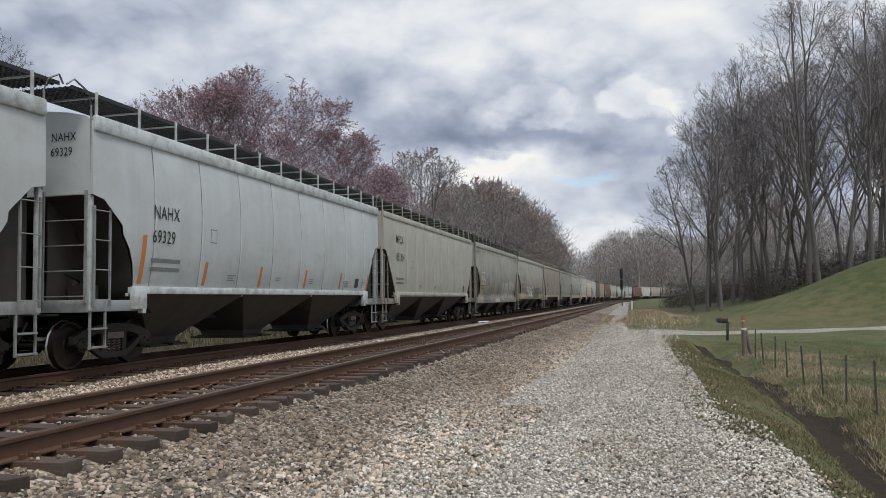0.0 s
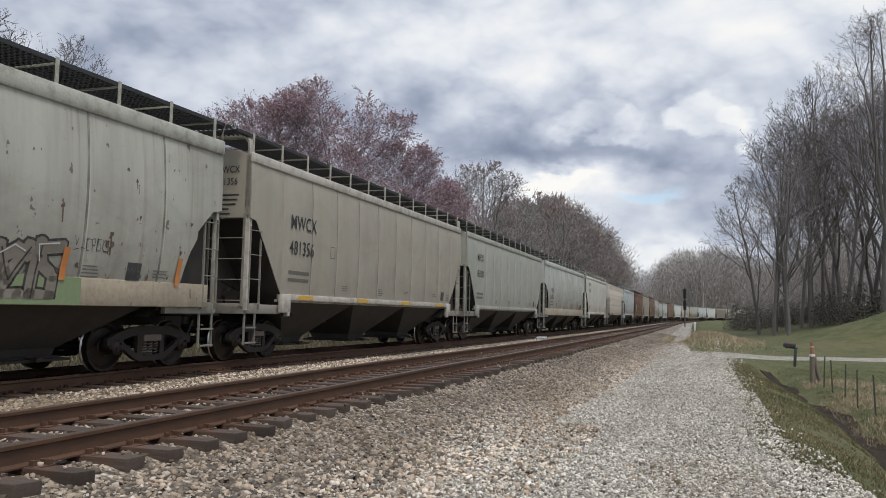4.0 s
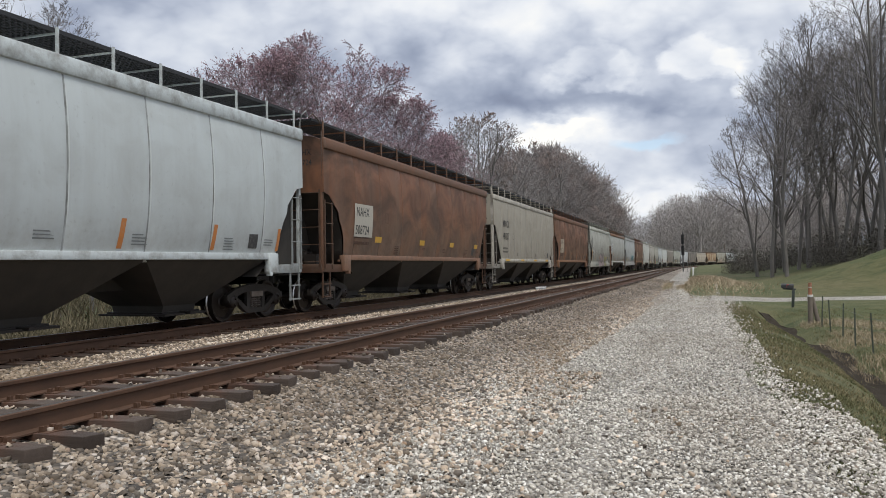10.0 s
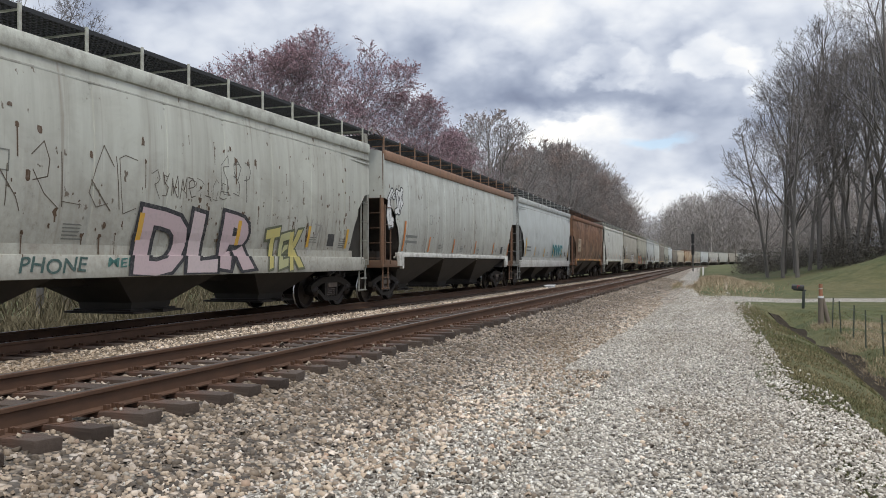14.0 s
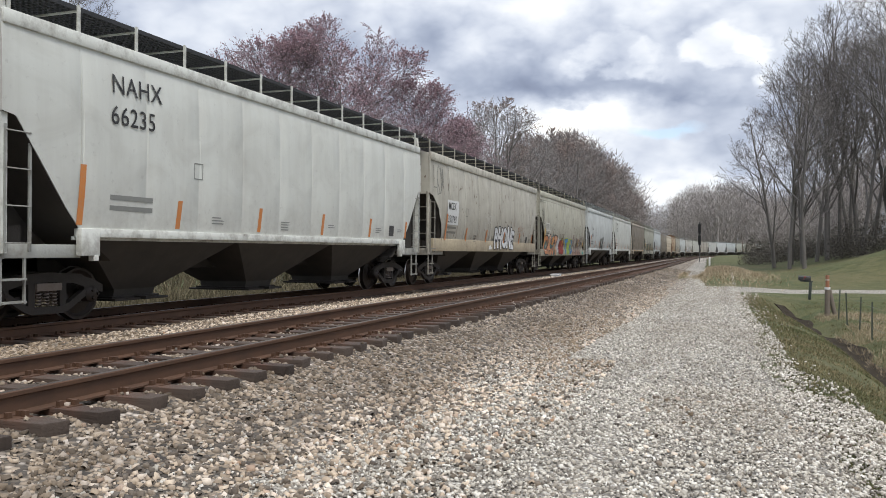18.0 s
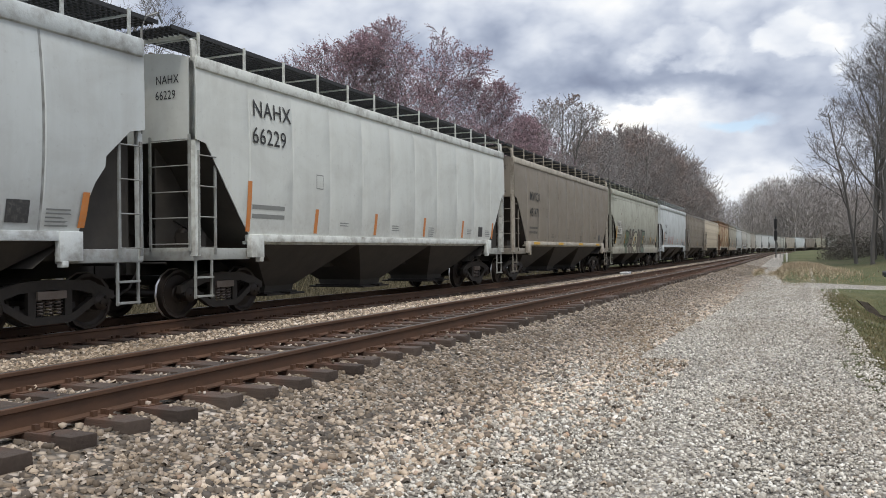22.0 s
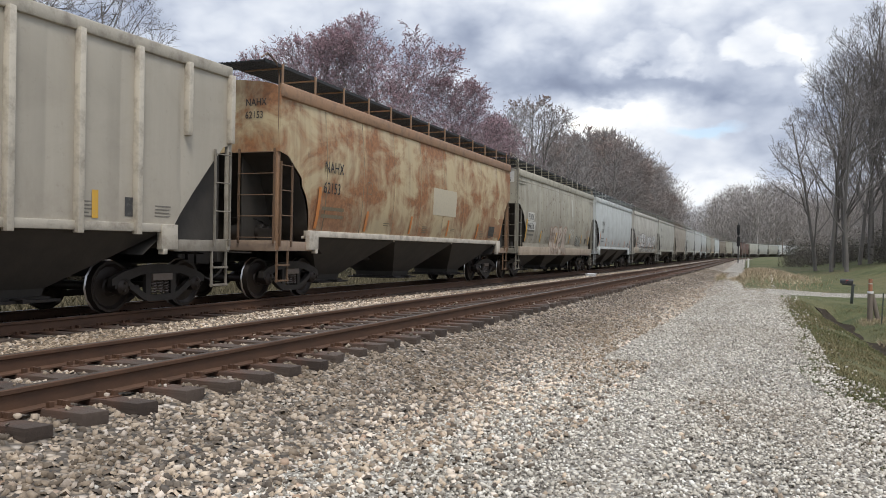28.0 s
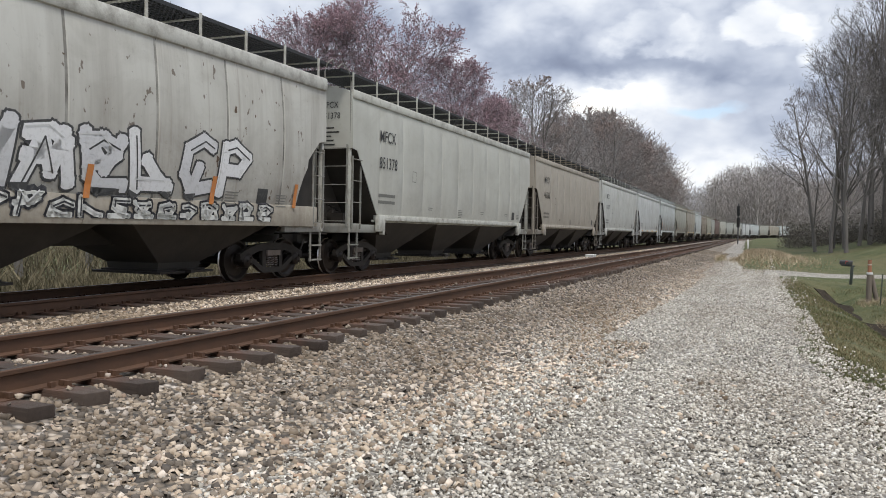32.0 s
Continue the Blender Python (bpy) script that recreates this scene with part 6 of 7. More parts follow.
# ---- grass ----
def blades(name, x, y, z, height, width, lean, material, label, category="grass"):
    n = len(x)
    a = RNG.uniform(0, 6.28, n)
    dx, dy = np.cos(a) * width / 2, np.sin(a) * width / 2
    lx, ly = RNG.normal(0, 1, n) * lean * height, RNG.normal(0, 1, n) * lean * height
    P = np.empty((n, 3, 3))
    P[:, 0] = np.stack([x - dx, y - dy, z], 1)
    P[:, 1] = np.stack([x + dx, y + dy, z], 1)
    P[:, 2] = np.stack([x + lx, y + ly, z + height], 1)
    F = np.arange(n * 3).reshape(-1, 3)
    return solid(name, bulk(name, P.reshape(-1, 3), F, material), label, category, kind="stuff")


def meadow():
    X, Y, H = [], [], []
    for n, u0, u1, y0, y1, lo, hi in ((34000, 0.6, 2.8, 5, 20, 0.02, 0.065), (20000, 0.4, 2.8, 20, 38, 0.03, 0.09), (30000, 2.9, 6.5, 8, 24, 0.03, 0.12), (18000, 2.5, 9, 24, 39, 0.03, 0.10)):
        x, y = scatter(n, u0, u1, y0, y1)
        off = x - bend(y) - np.interp(y, *DITCH)
        keep = (noise2(x * 1.1, y * 0.7) > RNG.uniform(-0.9, 0.5, n)) & (np.abs(off) > RNG.uniform(0.1, 0.7, n))
        X.append(x[keep]), Y.append(y[keep]), H.append(RNG.uniform(lo, hi, keep.sum()))
    x, y, h = (np.concatenate(q) for q in (X, Y, H))
    blades("bank_grass", x, y, ground_z(x, y) - 0.01, h, 0.02, 0.5, M["blade"], "short green and yellowed grass on the ditch banks")
    x, y = scatter(26000, 3.2, 6.8, 6, 34)
    keep = noise2(x * 0.8 + 9, y * 0.45) > 0.05
    x, y = x[keep], y[keep]
    blades("dry_grass", x, y, ground_z(x, y) - 0.02, RNG.uniform(0.05, 0.2, len(x)), 0.018, 0.6, M["straw"], "tall straw-coloured dead grass along the fence")
    r, a = RNG.normal(0, 1, 9000), RNG.normal(0, 1, 9000)
    x, y = MOUND[0] + r * 1.5, MOUND[1] + a * 5.5
    blades("dry_grass_mound", x, y, ground_z(x, y) - 0.03, RNG.uniform(0.08, 0.3, 9000), 0.05, 0.6, M["straw"], "mound of straw-coloured dead grass beside the road")
    x, y = scatter(40000, -22, -13.8, 0, 75)
    keep = noise2(x * 0.5 + 3, y * 0.3) > -0.75
    x, y = x[keep], y[keep]
    blades("lineside_brush", x, y, ground_z(x, y) - 0.03, RNG.uniform(0.15, 0.65, len(x)), 0.06, 0.45, M["brush"], "rough brown and olive brush behind the far track", "brush")


def far_brush():
    x, y = scatter(16000, -46, -20, -6, 75)
    blades("field_brush", x, y, ground_z(x, y) - 0.05, RNG.uniform(0.3, 1.3, len(x)), 0.07, 0.5, M["brush"], "tall brown brush in the field behind the train", "brush")


def noise2(x, y):
    """Smooth noise of the plane, about -1 to 1."""
    return (np.sin(1.7 * x + 0.9 * np.sin(1.3 * y)) + np.sin(2.3 * y + 1.4 * np.sin(0.8 * x + 2)) + 0.7 * np.sin(3.9 * x + 4.7 * y)) / 2.2


meadow()
far_brush()


# ---- trees ----
def skeleton_of(rng, height, style):
    """Branches of a bare tree: lists of (points, radii, level)."""
    out = []
    kids = {"maple": (16, 8, 8, 7), "wood": (13, 7, 6, 6), "open": (13, 6, 6, 5), "low": (9, 5, 3, 0)}[style]
    reach = {"maple": 0.62, "wood": 0.48, "open": 0.5, "low": 0.42}[style]
    first = {"maple": 0.14, "wood": 0.2, "open": 0.16, "low": 0.2}[style]
    fork = {"maple": 0.36, "wood": 0.5, "open": 0.42, "low": 0.36}[style]
    mid, rx, rz = {"maple": (0.60, 0.42, 0.42), "wood": (0.60, 0.27, 0.43), "open": (0.56, 0.36, 0.46), "low": (0.55, 0.4, 0.5)}[style]

    def outside(q):
        return (q.x * q.x + q.y * q.y) / (rx * height) ** 2 + ((q.z - mid * height) / (rz * height)) ** 2

    def branch(p, d, length, r, level):
        if level:
            while length > 0.25 and outside(p + d * length) > rng.uniform(0.85, 1.12):
                length *= 0.82
        n = (7, 5, 3, 1, 1)[level]
        pts, rad, dirs = [p.copy()], [r], [d.copy()]
        for k in range(n):
            bendy = (0.05, 0.13, 0.18, 0.24, 0.3)[level]
            d = (d + Vector((rng.gauss(0, bendy), rng.gauss(0, bendy), rng.gauss(0, bendy * 0.6) + (0.02, 0.08, 0.10, 0.06, 0.0)[level]))).normalized()
            p = p + d * (length / n)
            pts.append(p.copy())
            rad.append(max(0.007, r * (1 - 0.8 * (k + 1) / n)))
            dirs.append(d.copy())
        out.append((pts, rad, level))
        if level >= len(kids) or kids[level] == 0:
            return
        lo = first if level == 0 else 0.22
        for k in range(kids[level]):
            f = lo + (1 - lo) * (k + rng.random()) / kids[level]
            i = min(int(f * n), n - 1)
            q = pts[i].lerp(pts[i + 1], f * n - i)
            axis = dirs[i].orthogonal().normalized()
            axis.rotate(Matrix.Rotation(rng.uniform(0, 6.28), 3, dirs[i]))
            tilt = radians(rng.uniform(16, 36) if style == "wood" and level == 0 else rng.uniform(22, 55))
            nd = (dirs[i] * math.cos(tilt) + axis * math.sin(tilt)).normalized()
            if level == 0:
                ln = height * reach * rng.uniform(0.75, 1.1) * (1.15 - 0.6 * f)
            else:
                ln = length * rng.uniform(0.42, 0.68) * (1.1 - 0.35 * f)
            rr = max(0.009, min(rad[i] * 0.6, r * (fork if level == 0 else 0.45) * (1.1 - 0.5 * f)))
            branch(q, nd, ln, rr, level + 1)

    trunk = height * (0.8 if style == "maple" else 0.95)
    branch(Vector((0, 0, -0.3)), Vector((rng.gauss(0, 0.04), rng.gauss(0, 0.04), 1)).normalized(), trunk, height * (0.0095 if style == "wood" else 0.012), 0)
    return out


def tree_meshes(key, seed, height, style, buds=0):
    def make():
        rng = random.Random(seed)
        tips = []
        vb, fb, vf, ff = [], [], [], []
        for pts, rad, level in skeleton_of(rng, height, style):
            if level >= 4:
                a, b = pts[0], pts[-1]
                d = b - a
                w = d.orthogonal().normalized() * 0.011
                w.rotate(Matrix.Rotation(rng.uniform(0, 6.28), 3, d))
                n = len(vf)
                vf += [a - w, a + w, b]
                ff += [(n, n + 1, n + 2)]
            else:
                v, f = tube(pts, rad, (7, 5, 3, 2)[level], False)
                V, F = (vb, fb) if level < 2 else (vf, ff)
                n = len(V)
                V += v
                F += [tuple(n + i for i in q) for q in f]
            if level >= 3:
                tips.append((pts[0], pts[-1]))
        vl, fl = [], []
        if buds:
            for a, b in tips:
                for k in range(buds):
                    c = a.lerp(b, rng.uniform(0.2, 1.15))
                    s = rng.uniform(0.03, 0.062) if style == "maple" else rng.uniform(0.04, 0.09)
                    u, w = (Vector((rng.gauss(0, 1), rng.gauss(0, 1), rng.gauss(0, 1))).normalized() * s for _ in range(2))
                    n = len(vl)
                    vl += [c - u, c + u, c + w]
                    fl.append((n, n + 1, n + 2))
        return (mesh_of("trunk", vb, fb, M["bark"], 60), mesh_of("crown", vf, ff, M[{"wood": "wood_twig", "maple": "maple_twig"}.get(style, "twig")]), mesh_of("bud_haze", vl, fl, M["bud" if style == "maple" else "russet"]) if buds else None)
    return cached(key, make)


def tree(meshes, x, y, label, group, rz=0.0, scale=1.0, lean=0.0):
    t = thing("tree", Matrix.LocRotScale((x, y, float(ground_z(x, y))), Euler((radians(lean), 0, radians(rz))), (scale,) * 3), label, "tree", group)
    part("trunk", meshes[0], t)
    part("crown", meshes[1], t)
    if meshes[2]:
        part("bud_haze", meshes[2], t, label="haze of small dusky buds")
    return t


def polar(az, dist):
    return dist * math.sin(radians(az)), dist * math.cos(radians(az))


MAPLE = [tree_meshes(("maple", k), 40 + k, 13.0, "maple", 5) for k in range(3)]
RUSSET = [tree_meshes(("russet", k), 70 + k, 13.0, "open", 2) for k in range(3)]
OPEN = [tree_meshes(("open", k), 60 + k, 13.0, "open") for k in range(3)]
WOOD = [tree_meshes(("wood", k), 80 + k, 24.0, "wood") for k in range(5)]

# elevation of the lineside treetops over azimuth, in degrees, seen from the road
SKYLINE = ([-21, -18, -16, -13.5, -11.2, -8.9, -6.8, -5.8, -5.2], [11.6, 11.2, 10.4, 8.2, 8.0, 6.6, 4.9, 3.7, 2.8])


def to_skyline(x, y, nominal):
    """Scale that brings a tree of the nominal height up to the treetops' line."""
    d, az = math.hypot(x, y), math.degrees(math.atan2(x, y))
    return (EYE[2] + d * math.tan(radians(float(np.interp(az, *SKYLINE)))) - float(ground_z(x, y))) / nominal


RED = "budding maple tree with a dusky red crown"
for az, dist, k, rz, sc in ((-27.2, 47, 0, 20, 1.17), (-32.0, 47, 1, 140, 1.08), (-22.4, 50, 2, 250, 0.95), (-19.6, 57, 1, 60, 0.86)):
    tree(MAPLE[k], *polar(az, dist), RED, "red-budded maples", rz, sc)
BARE = "bare grey tree behind the train"
for az, dist, k, rz, sc in ((-18.2, 64, 2, 120, 0.92), (-16.0, 66, 0, 10, 1.08), (-14.2, 70, 1, 80, 0.92), (-16.9, 75, 2, 190, 1.1), (-11.1, 92, 2, 30, 1.1), (-46.5, 36, 1, 100, 0.98), (-50.5, 30, 2, 300, 0.9), (-12.4, 80, 0, 210, 0.95), (-42.8, 40, 0, 30, 0.7)):
    tree(OPEN[k], *polar(az, dist), BARE, "bare lineside trees", rz, sc)
rw = random.Random(12)
# lineside wood on the outside of the curve
for k in range(46):
    y = 90 + 125 * (k / 46)
    x = float(bend(y)) - rw.uniform(17.5, 34)
    sc = to_skyline(x, y, 13.0) * rw.uniform(0.74, 1.02)
    russet = rw.random() < 0.6
    tree((RUSSET if russet else OPEN)[rw.randrange(3)], x, y, "russet-budded tree behind the train" if russet else BARE, "bare lineside trees", rw.uniform(0, 360), sc)
# the tall wood on the hill
TALL = "tall bare hardwood tree on the grassy hill"
for k in range(42):
    az = 3.8 + 21 * (k / 42) ** 1.15 + rw.uniform(-0.5, 0.5)
    d = rw.uniform(80, 124) if k > 6 else rw.uniform(84, 100)
    tree(WOOD[rw.randrange(5)], *polar(az, d), TALL, "hilltop wood", rw.uniform(0, 360), rw.uniform(0.95, 1.2) * min(1.0, 0.82 + 0.04 * (az - 3.6)), rw.uniform(-3, 3))
for az, d, k, rz in ((3.3, 82, 1, 40), (2.4, 88, 0, 130), (4.2, 78, 2, 250)):
    tree(OPEN[k], *polar(az, d), "wide bare tree at the edge of the wood", "hilltop wood", rz, 1.25)


def far_woods():
    """Distant hillside wood behind the end of the line, as one mass of small bare trees."""
    rng = random.Random(77)
    base = []
    for k in range(4):
        v, f = [], []
        for pts, rad, level in skeleton_of(rng, 15, "low"):
            if level < 3:
                a, b = tube([pts[0], pts[len(pts) // 2], pts[-1]], [rad[0], rad[0] * 0.8, 0.03], 3, False)
                n = len(v)
                v += a
                f += [tuple(n + i for i in q) for q in b]
        for _ in range(950):
            c = Vector((rng.gauss(0, 2.2), rng.gauss(0, 2.2), rng.uniform(0.3, 15.5)))
            if (c.x ** 2 + c.y ** 2) > 19 * (1 - ((c.z - 7.5) / 8.5) ** 2) + 1:
                continue
            u = Vector((c.x * 0.2 + rng.gauss(0, 0.35), c.y * 0.2 + rng.gauss(0, 0.35), rng.uniform(0.2, 1.0))) * 1.3
            w = Vector((rng.gauss(0, 1), rng.gauss(0, 1), rng.gauss(0, 0.4))).normalized() * 0.06
            n = len(v)
            v += [c - w, c + w, c + u]
            f += [(n, n + 1, n + 2)]
        base.append((np.array([tuple(p) for p in v]), np.array([q for p in f for q in ([p] if len(p) == 3 else [(p[0], p[1], p[2]), (p[0], p[2], p[3])])])))
    V, F, n = [], [], 0
    for k in range(380):
        if k < 170:
            az, d = rng.uniform(-5.0, 7.0), rng.uniform(380, 560)
            el = float(np.interp(az, [-5.2, -4.2, -3.2, -1, 1.2, 2.0, 7], [2.6, 3.2, 4.1, 4.5, 4.2, 3.6, 4.5]))
        elif k < 250:
            az, d = rng.uniform(-12.0, -5.2), rng.uniform(170, 330)
            el = float(np.interp(az, *SKYLINE))
        else:
            az, d = rng.uniform(1.6, 26.0), rng.uniform(125, 210)
            el = rng.uniform(3.0, 3.8) + float(np.interp(az, [2, 4, 7], [0.0, 1.0, 3.0]))
        gx, gy = polar(az, d)
        grow = (EYE[2] + d * math.tan(radians(el)) - float(ground_z(gx, gy))) / 15.5 * rng.uniform(0.62, 1.04)
        if grow < 0.15:
            continue
        x, y = polar(az, d)
        line = float(np.interp(y, LY, LX))
        if abs(x - line + 8) < 14 and y < 420:
            continue
        v, f = base[rng.randrange(4)]
        a, s = rng.uniform(0, 6.28), grow
        q = np.stack([(v[:, 0] * math.cos(a) - v[:, 1] * math.sin(a)) * s + x, (v[:, 0] * math.sin(a) + v[:, 1] * math.cos(a)) * s + y, v[:, 2] * s + float(ground_z(x, y))], 1)
        V.append(q)
        F.append(f + n)
        n += len(v)
    solid("far_woods", bulk("far_woods", np.concatenate(V), np.concatenate(F), M["far"]), "distant bare grey-brown woodland, its colour paled for haze", "woods", kind="stuff")


far_woods()


def shrubs():
    """Dark evergreen and bramble growth at the foot of the wood."""
    X, Y, Z, S = [], [], [], []
    rng = np.random.default_rng(9)
    for k in range(190):
        az = rng.uniform(0.6, 24)
        d = rng.uniform(80, 118) if az > 6 else rng.uniform(100, 130)
        x, y = polar(az, d)
        n = 1000
        r = rng.uniform(1.0, 2.4)
        p = rng.normal(0, 1, (n, 3))
        p /= np.linalg.norm(p, axis=1)[:, None]
        p *= (rng.random(n) ** 0.33)[:, None] * np.array([r, r, rng.uniform(1.6, 4.6)])
        X.append(x + p[:, 0]), Y.append(y + p[:, 1]), Z.append(float(ground_z(x, y)) + np.abs(p[:, 2])), S.append(rng.uniform(0.03, 0.10, n))
    x, y, z, s = (np.concatenate(q) for q in (X, Y, Z, S))
    n = len(x)
    u, w = rng.normal(0, 1, (n, 3)) * s[:, None], rng.normal(0, 1, (n, 3)) * s[:, None]
    c = np.stack([x, y, z], 1)
    V = np.stack([c, c + u, c + w], 1).reshape(-1, 3)
    solid("undergrowth", bulk("undergrowth", V, np.arange(n * 3).reshape(-1, 3), M["pine"]), "dark evergreen undergrowth at the foot of the wood", "bushes", kind="stuff")


shrubs()


# ---- lineside things ----
def mailbox(x, y):
    z = float(ground_z(x, y))
    t = thing("mailbox", pose(x, y, z, 0, 3, 0), "dark mailbox on a dark leaning post by the drive", "mailbox")
    part("post", bevelled(*boxes((-0.06, 0.06, -0.06, 0.06, -0.2, 0.82)), "post", M["plain"]), t, None, (0.028, 0.036, 0.030))
    part("arm", bevelled(*boxes((-0.45, 0.10, -0.05, 0.05, 0.80, 0.86)), "arm", M["plain"]), t, None, (0.028, 0.036, 0.030))
    prof = [(-0.09, 0.0), (0.09, 0.0), (0.09, 0.12)] + [(0.09 * math.cos(a), 0.12 + 0.09 * math.sin(a)) for a in np.linspace(0.3, math.pi - 0.3, 7)] + [(-0.09, 0.12)]
    n = len(prof)
    V = [(e, a, 0.862 + b) for e in (-0.52, 0.0) for a, b in prof]
    F = [(k, (k + 1) % n, n + (k + 1) % n, n + k) for k in range(n)] + [tuple(range(n))[::-1], tuple(range(n, 2 * n))]
    part("box", mesh_of("box", V, F, M["plain"], 35), t, None, (0.02, 0.022, 0.023))
    part("flag", mesh_of("flag", *boxes((-0.3, -0.28, -0.105, -0.095, 0.9, 1.05), (-0.3, -0.2, -0.105, -0.095, 1.0, 1.05)), M["plain"]), t, None, (0.3, 0.05, 0.04))


def marker_post(x, y):
    z = float(ground_z(x, y))
    t = thing("corner_post", pose(x, y, z), "wooden corner post with orange and white bands and a brace", "post")
    v, f = tube([(0, 0, -0.3), (0, 0, 1.05)], [0.10, 0.095], 12)
    part("post", mesh_of("post", v, f, M["wood"], 40), t)
    for z0, z1, c in ((1.02, 1.10, (0.7, 0.7, 0.68)), (1.10, 1.36, (0.32, 0.14, 0.075)), (1.36, 1.40, (0.5, 0.47, 0.4)), (1.40, 1.56, (0.30, 0.14, 0.08))):
        v, f = tube([(0, 0, z0), (0, 0, z1)], 0.07 if z0 > 1.05 else 0.105, 12)
        part("band", mesh_of("band", v, f, M["plain"], 40), t, None, c)
    v, f = tube([(0.32, 0.05, -0.2), (0.06, 0.02, 1.0)], 0.085, 10)
    part("brace", mesh_of("brace", v, f, M["wood"], 40), t)


def fence():
    t = thing("wire_fence", Matrix(), "dark steel-post wire fence along the field", "fence")
    pv, pf = boxes((-0.022, 0.022, -0.003, 0.003, -0.3, 1.1), (-0.003, 0.003, -0.003, 0.03, -0.3, 1.1), (-0.05, 0.05, -0.004, 0.004, -0.25, -0.02))
    me = mesh_of("fence_post", pv, pf, M["plain"])
    pts = []
    for az, dist in FENCE:
        x, y = polar(az, dist)
        z = float(ground_z(x, y))
        pts.append((x, y, z))
        part("fence_post", me, t, pose(x, y, z, 0, random.Random(int(az * 10)).uniform(-3, 3), 20), (0.05, 0.06, 0.045))
    for h in (0.35, 0.65, 0.95):
        v, f = tube([(a, b, c + h) for a, b, c in pts], 0.004, 3, False)
        part("wire", mesh_of("wire", v, f, M["plain"]), t, None, (0.16, 0.15, 0.14))


FENCE = [(6.2, 32.0), (6.7, 30.0), (7.4, 28.0), (8.1, 26.0), (9.1, 24.0), (10.2, 22.0), (11.5, 20.2), (13.2, 18.4), (15.6, 16.6), (18.5, 15.0)]
mailbox(*polar(4.5, 40.0))
marker_post(*polar(5.55, 33.6))
fence()


def signal(x, y):
    z = float(ground_z(x, y)) - 0.1
    t = thing("railway_signal", pose(x, y, z), "black two-head railway signal mast with a ladder", "signal")
    v, f = tube([(0, 0, 0), (0, 0, 6.2)], 0.09, 10)
    part("mast", mesh_of("mast", v, f, M["plain"], 40), t, None, (0.10, 0.10, 0.10))
    part("base", bevelled(*boxes((-0.3, 0.3, -0.3, 0.3, -0.3, 0.3)), "base", M["wood"]), t)
    part("ladder", ladder_mesh(0.4, 6.0, 16, M["plain"], "x"), t, pose(0.55, 0.2, 0.1), (0.22, 0.22, 0.21))
    for z0 in (5.2, 3.6):
        head = part("signal_head", bevelled(*boxes((-0.21, 0.21, -0.20, -0.14, z0 - 0.66, z0 + 0.66)), "signal_head", M["plain"], 0.02), t, None, (0.012, 0.012, 0.013), "tall black backboard")
        for dz in (0.42, 0.0, -0.42):
            v, f = lathe([(0, 0.0), (0, 0.13), (-0.28, 0.14), (-0.28, 0.12), (-0.02, 0.11)], "y", 12)
            part("hood", mesh_of("hood", [(a, b - 0.2, c + z0 + dz) for a, b, c in v], f, M["plain"], 35), head, None, (0.012, 0.012, 0.013))


signal(*polar(-2.35, 118.0))


def white_marker(x, y):
    z = float(ground_z(x, y))
    solid("marker_post", bevelled(*boxes((-0.1, 0.1, -0.08, 0.08, -0.3, 1.15)), "marker_post", M["plain"], 0.03), "short white lineside marker post in the grass", "post", m=pose(x, y, z), colour=(0.75, 0.75, 0.74))


white_marker(*polar(-1.7, 108.0))


def trackside_box():
    x, y, z, h = on_line(41.5, -8.35)
    t = thing("switch_box", pose(x, y, z - 0.28, 0, 0, -h), "low pale grey trackside junction box between the tracks", "box")
    part("body", bevelled(*boxes((-0.2, 0.2, -0.4, 0.4, 0, 0.13)), "body", M["plain"], 0.03), t, None, (0.62, 0.63, 0.62))
    part("lid", bevelled(*boxes((-0.23, 0.23, -0.43, 0.43, 0.13, 0.17)), "lid", M["plain"], 0.02), t, None, (0.7, 0.7, 0.69))


trackside_box()


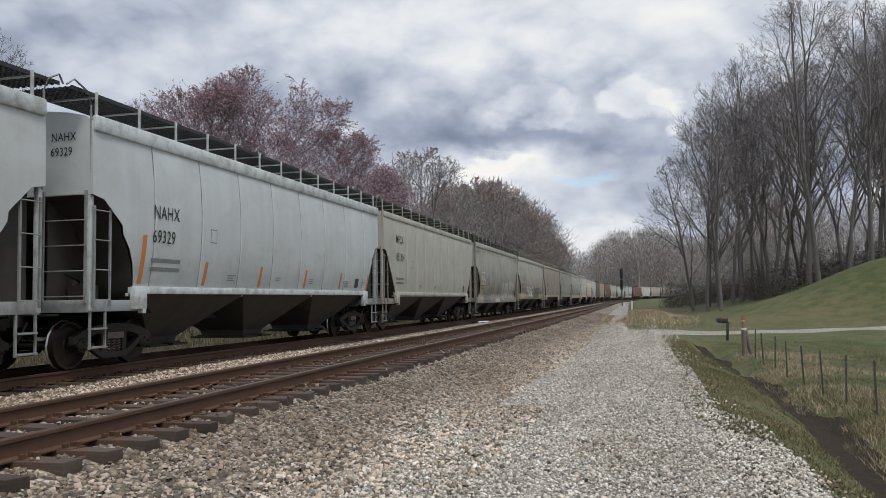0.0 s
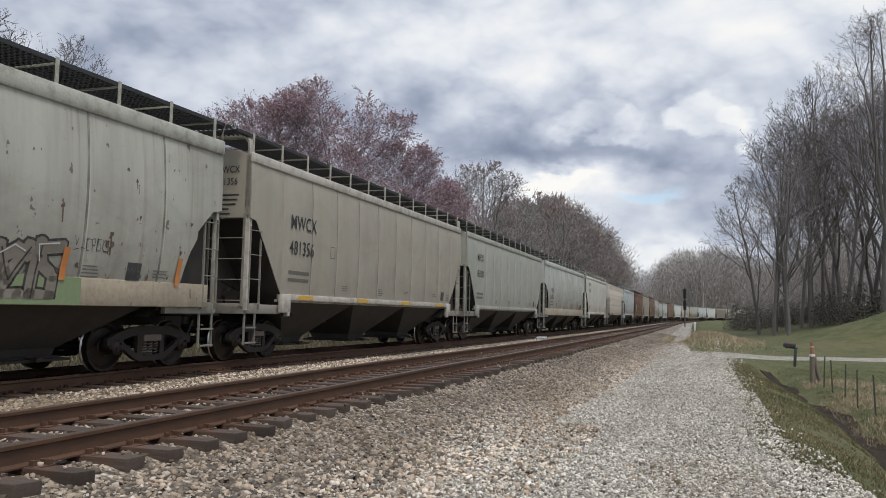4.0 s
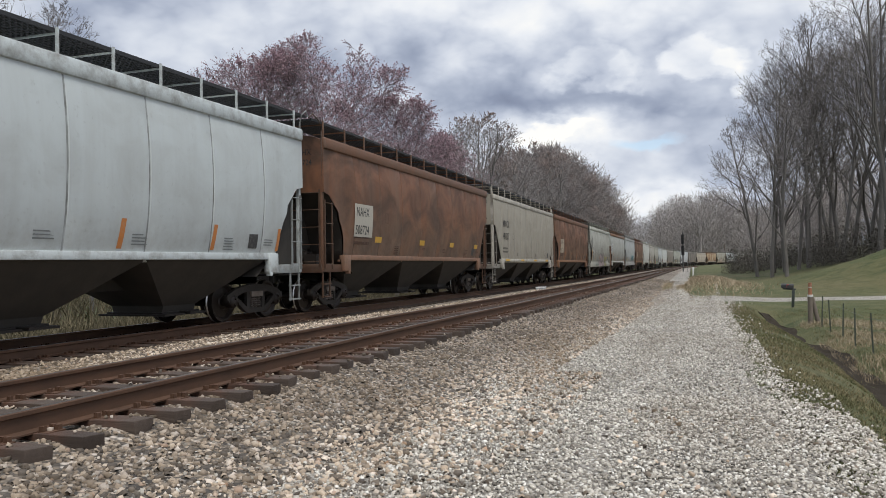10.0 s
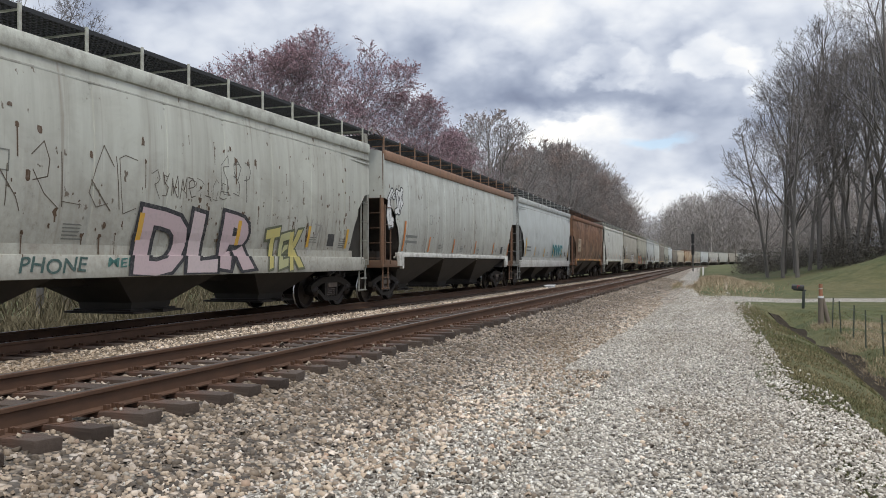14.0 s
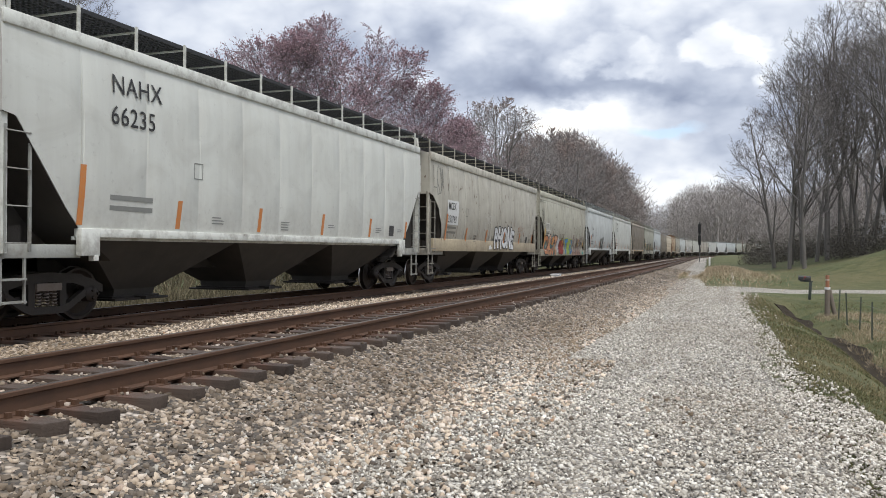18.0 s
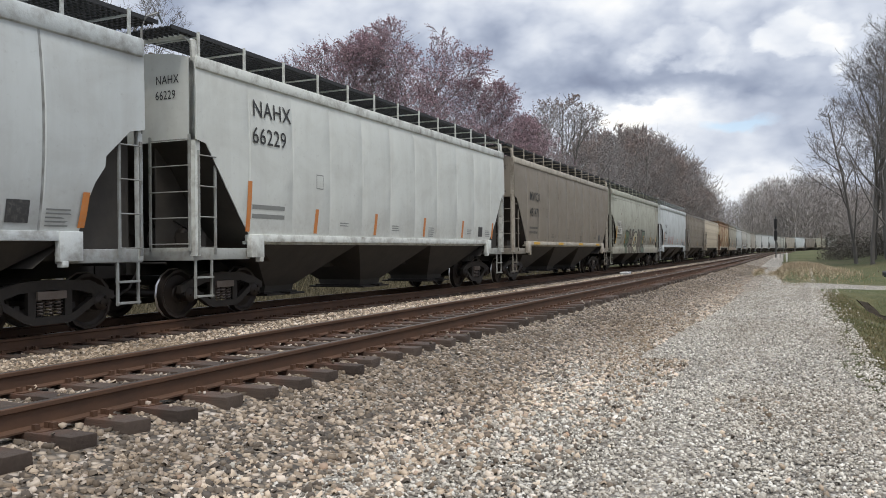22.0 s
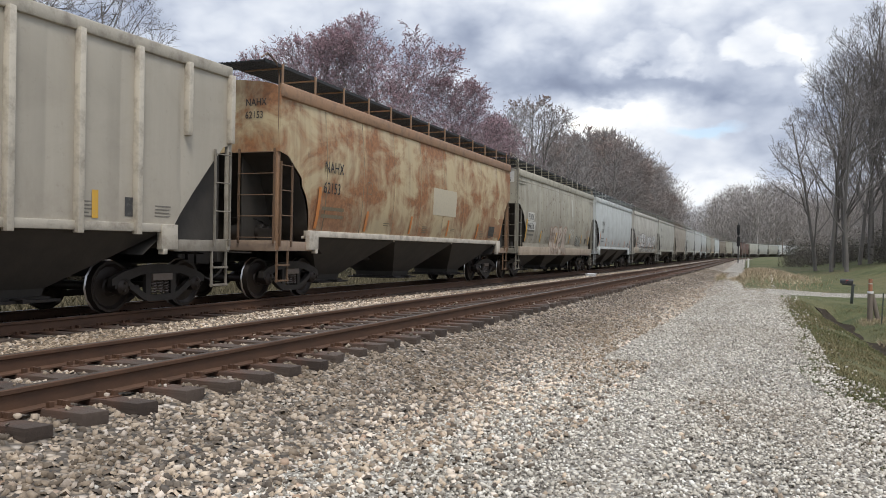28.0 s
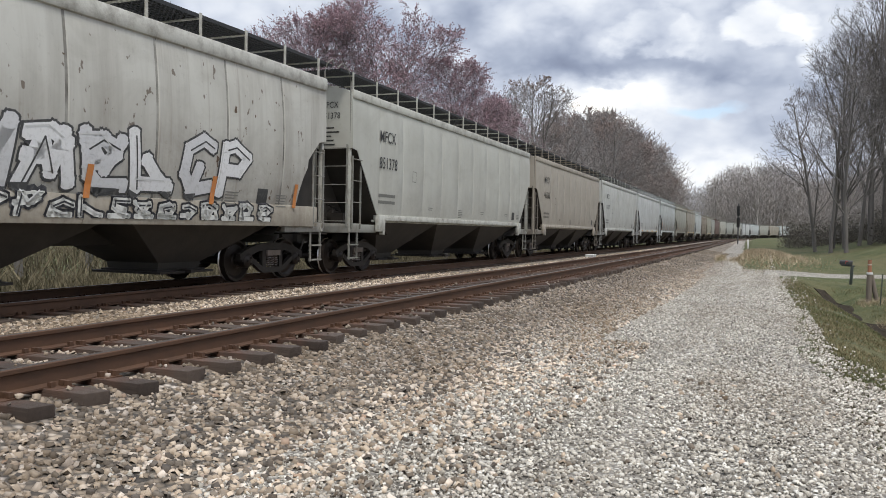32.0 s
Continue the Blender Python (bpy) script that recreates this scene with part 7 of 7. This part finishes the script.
def pole(x, y, height, lean=0.0, arm=True):
    z = float(ground_z(x, y))
    t = thing("utility_pole", pose(x, y, z, 0, lean, 0), "weathered wooden utility pole with a crossarm", "utility pole", "utility poles")
    v, f = tube([(0, 0, -0.5), (0, 0, height)], [0.16, 0.11], 10)
    part("pole", mesh_of("pole", v, f, M["wood"], 40), t)
    if arm:
        part("crossarm", bevelled(*boxes((-0.9, 0.9, -0.05, 0.05, height - 0.6, height - 0.48)), "crossarm", M["wood"]), t)
        for e in (-0.8, -0.3, 0.3, 0.8):
            v, f = lathe([(height - 0.48, 0.03), (height - 0.40, 0.05), (height - 0.32, 0.03), (height - 0.32, 0.0)], "z", 8)
            part("insulator", mesh_of("insulator", [(a + e, b, c) for a, b, c in v], f, M["plain"]), t, None, (0.2, 0.2, 0.2))
    return x, y, z + height - 0.4


def wires(a, b, sag, offs):
    for o in offs:
        pts = [(a[0] + (b[0] - a[0]) * k / 16 + o, a[1] + (b[1] - a[1]) * k / 16, a[2] + (b[2] - a[2]) * k / 16 - sag * 4 * (k / 16) * (1 - k / 16)) for k in range(17)]
        solid("overhead_wire", mesh_of("overhead_wire", *tube(pts, 0.012, 4, False), M["grating"]), "thin dark overhead wire between utility poles", "wire", "overhead wires")


p1 = pole(*polar(-44.9, 38.0), 10.9, arm=False)
p2 = pole(*polar(-25.5, 72.0), 10.5)
p0 = pole(*polar(-75.0, 40.0), 10.9, arm=False)
wires(p1, p2, 0.9, (0.0,))
wires(p0, p1, 0.7, (0.0,))
pole(*polar(1.6, 300.0), 9.6, 0, False)
pole(*polar(0.45, 310.0), 9.0, -4, False)


def motions():
    """The train rolls by at one speed; every car follows the line, every wheelset turns."""
    for car, s, Lb in TRAIN:
        walk(car, [(t, car_pose(s - SPEED * t, Lb)) for t in range(33)])
    turn = -SPEED / 0.436 / FPS
    for a, sets in WHEELS.items():
        first = sets[0]
        walk(first, [(k / FPS, Matrix.Translation((0, a, 0.436)) @ Matrix.Rotation(turn * k, 4, "X")) for k in range(32 * FPS + 1)])
        act, slot = first.animation_data.action, first.animation_data.action_slot
        for ob in sets[1:]:
            ob.rotation_mode = "QUATERNION"
            ob.animation_data_create()
            ob.animation_data.action = act
            ob.animation_data.action_slot = slot


motions()
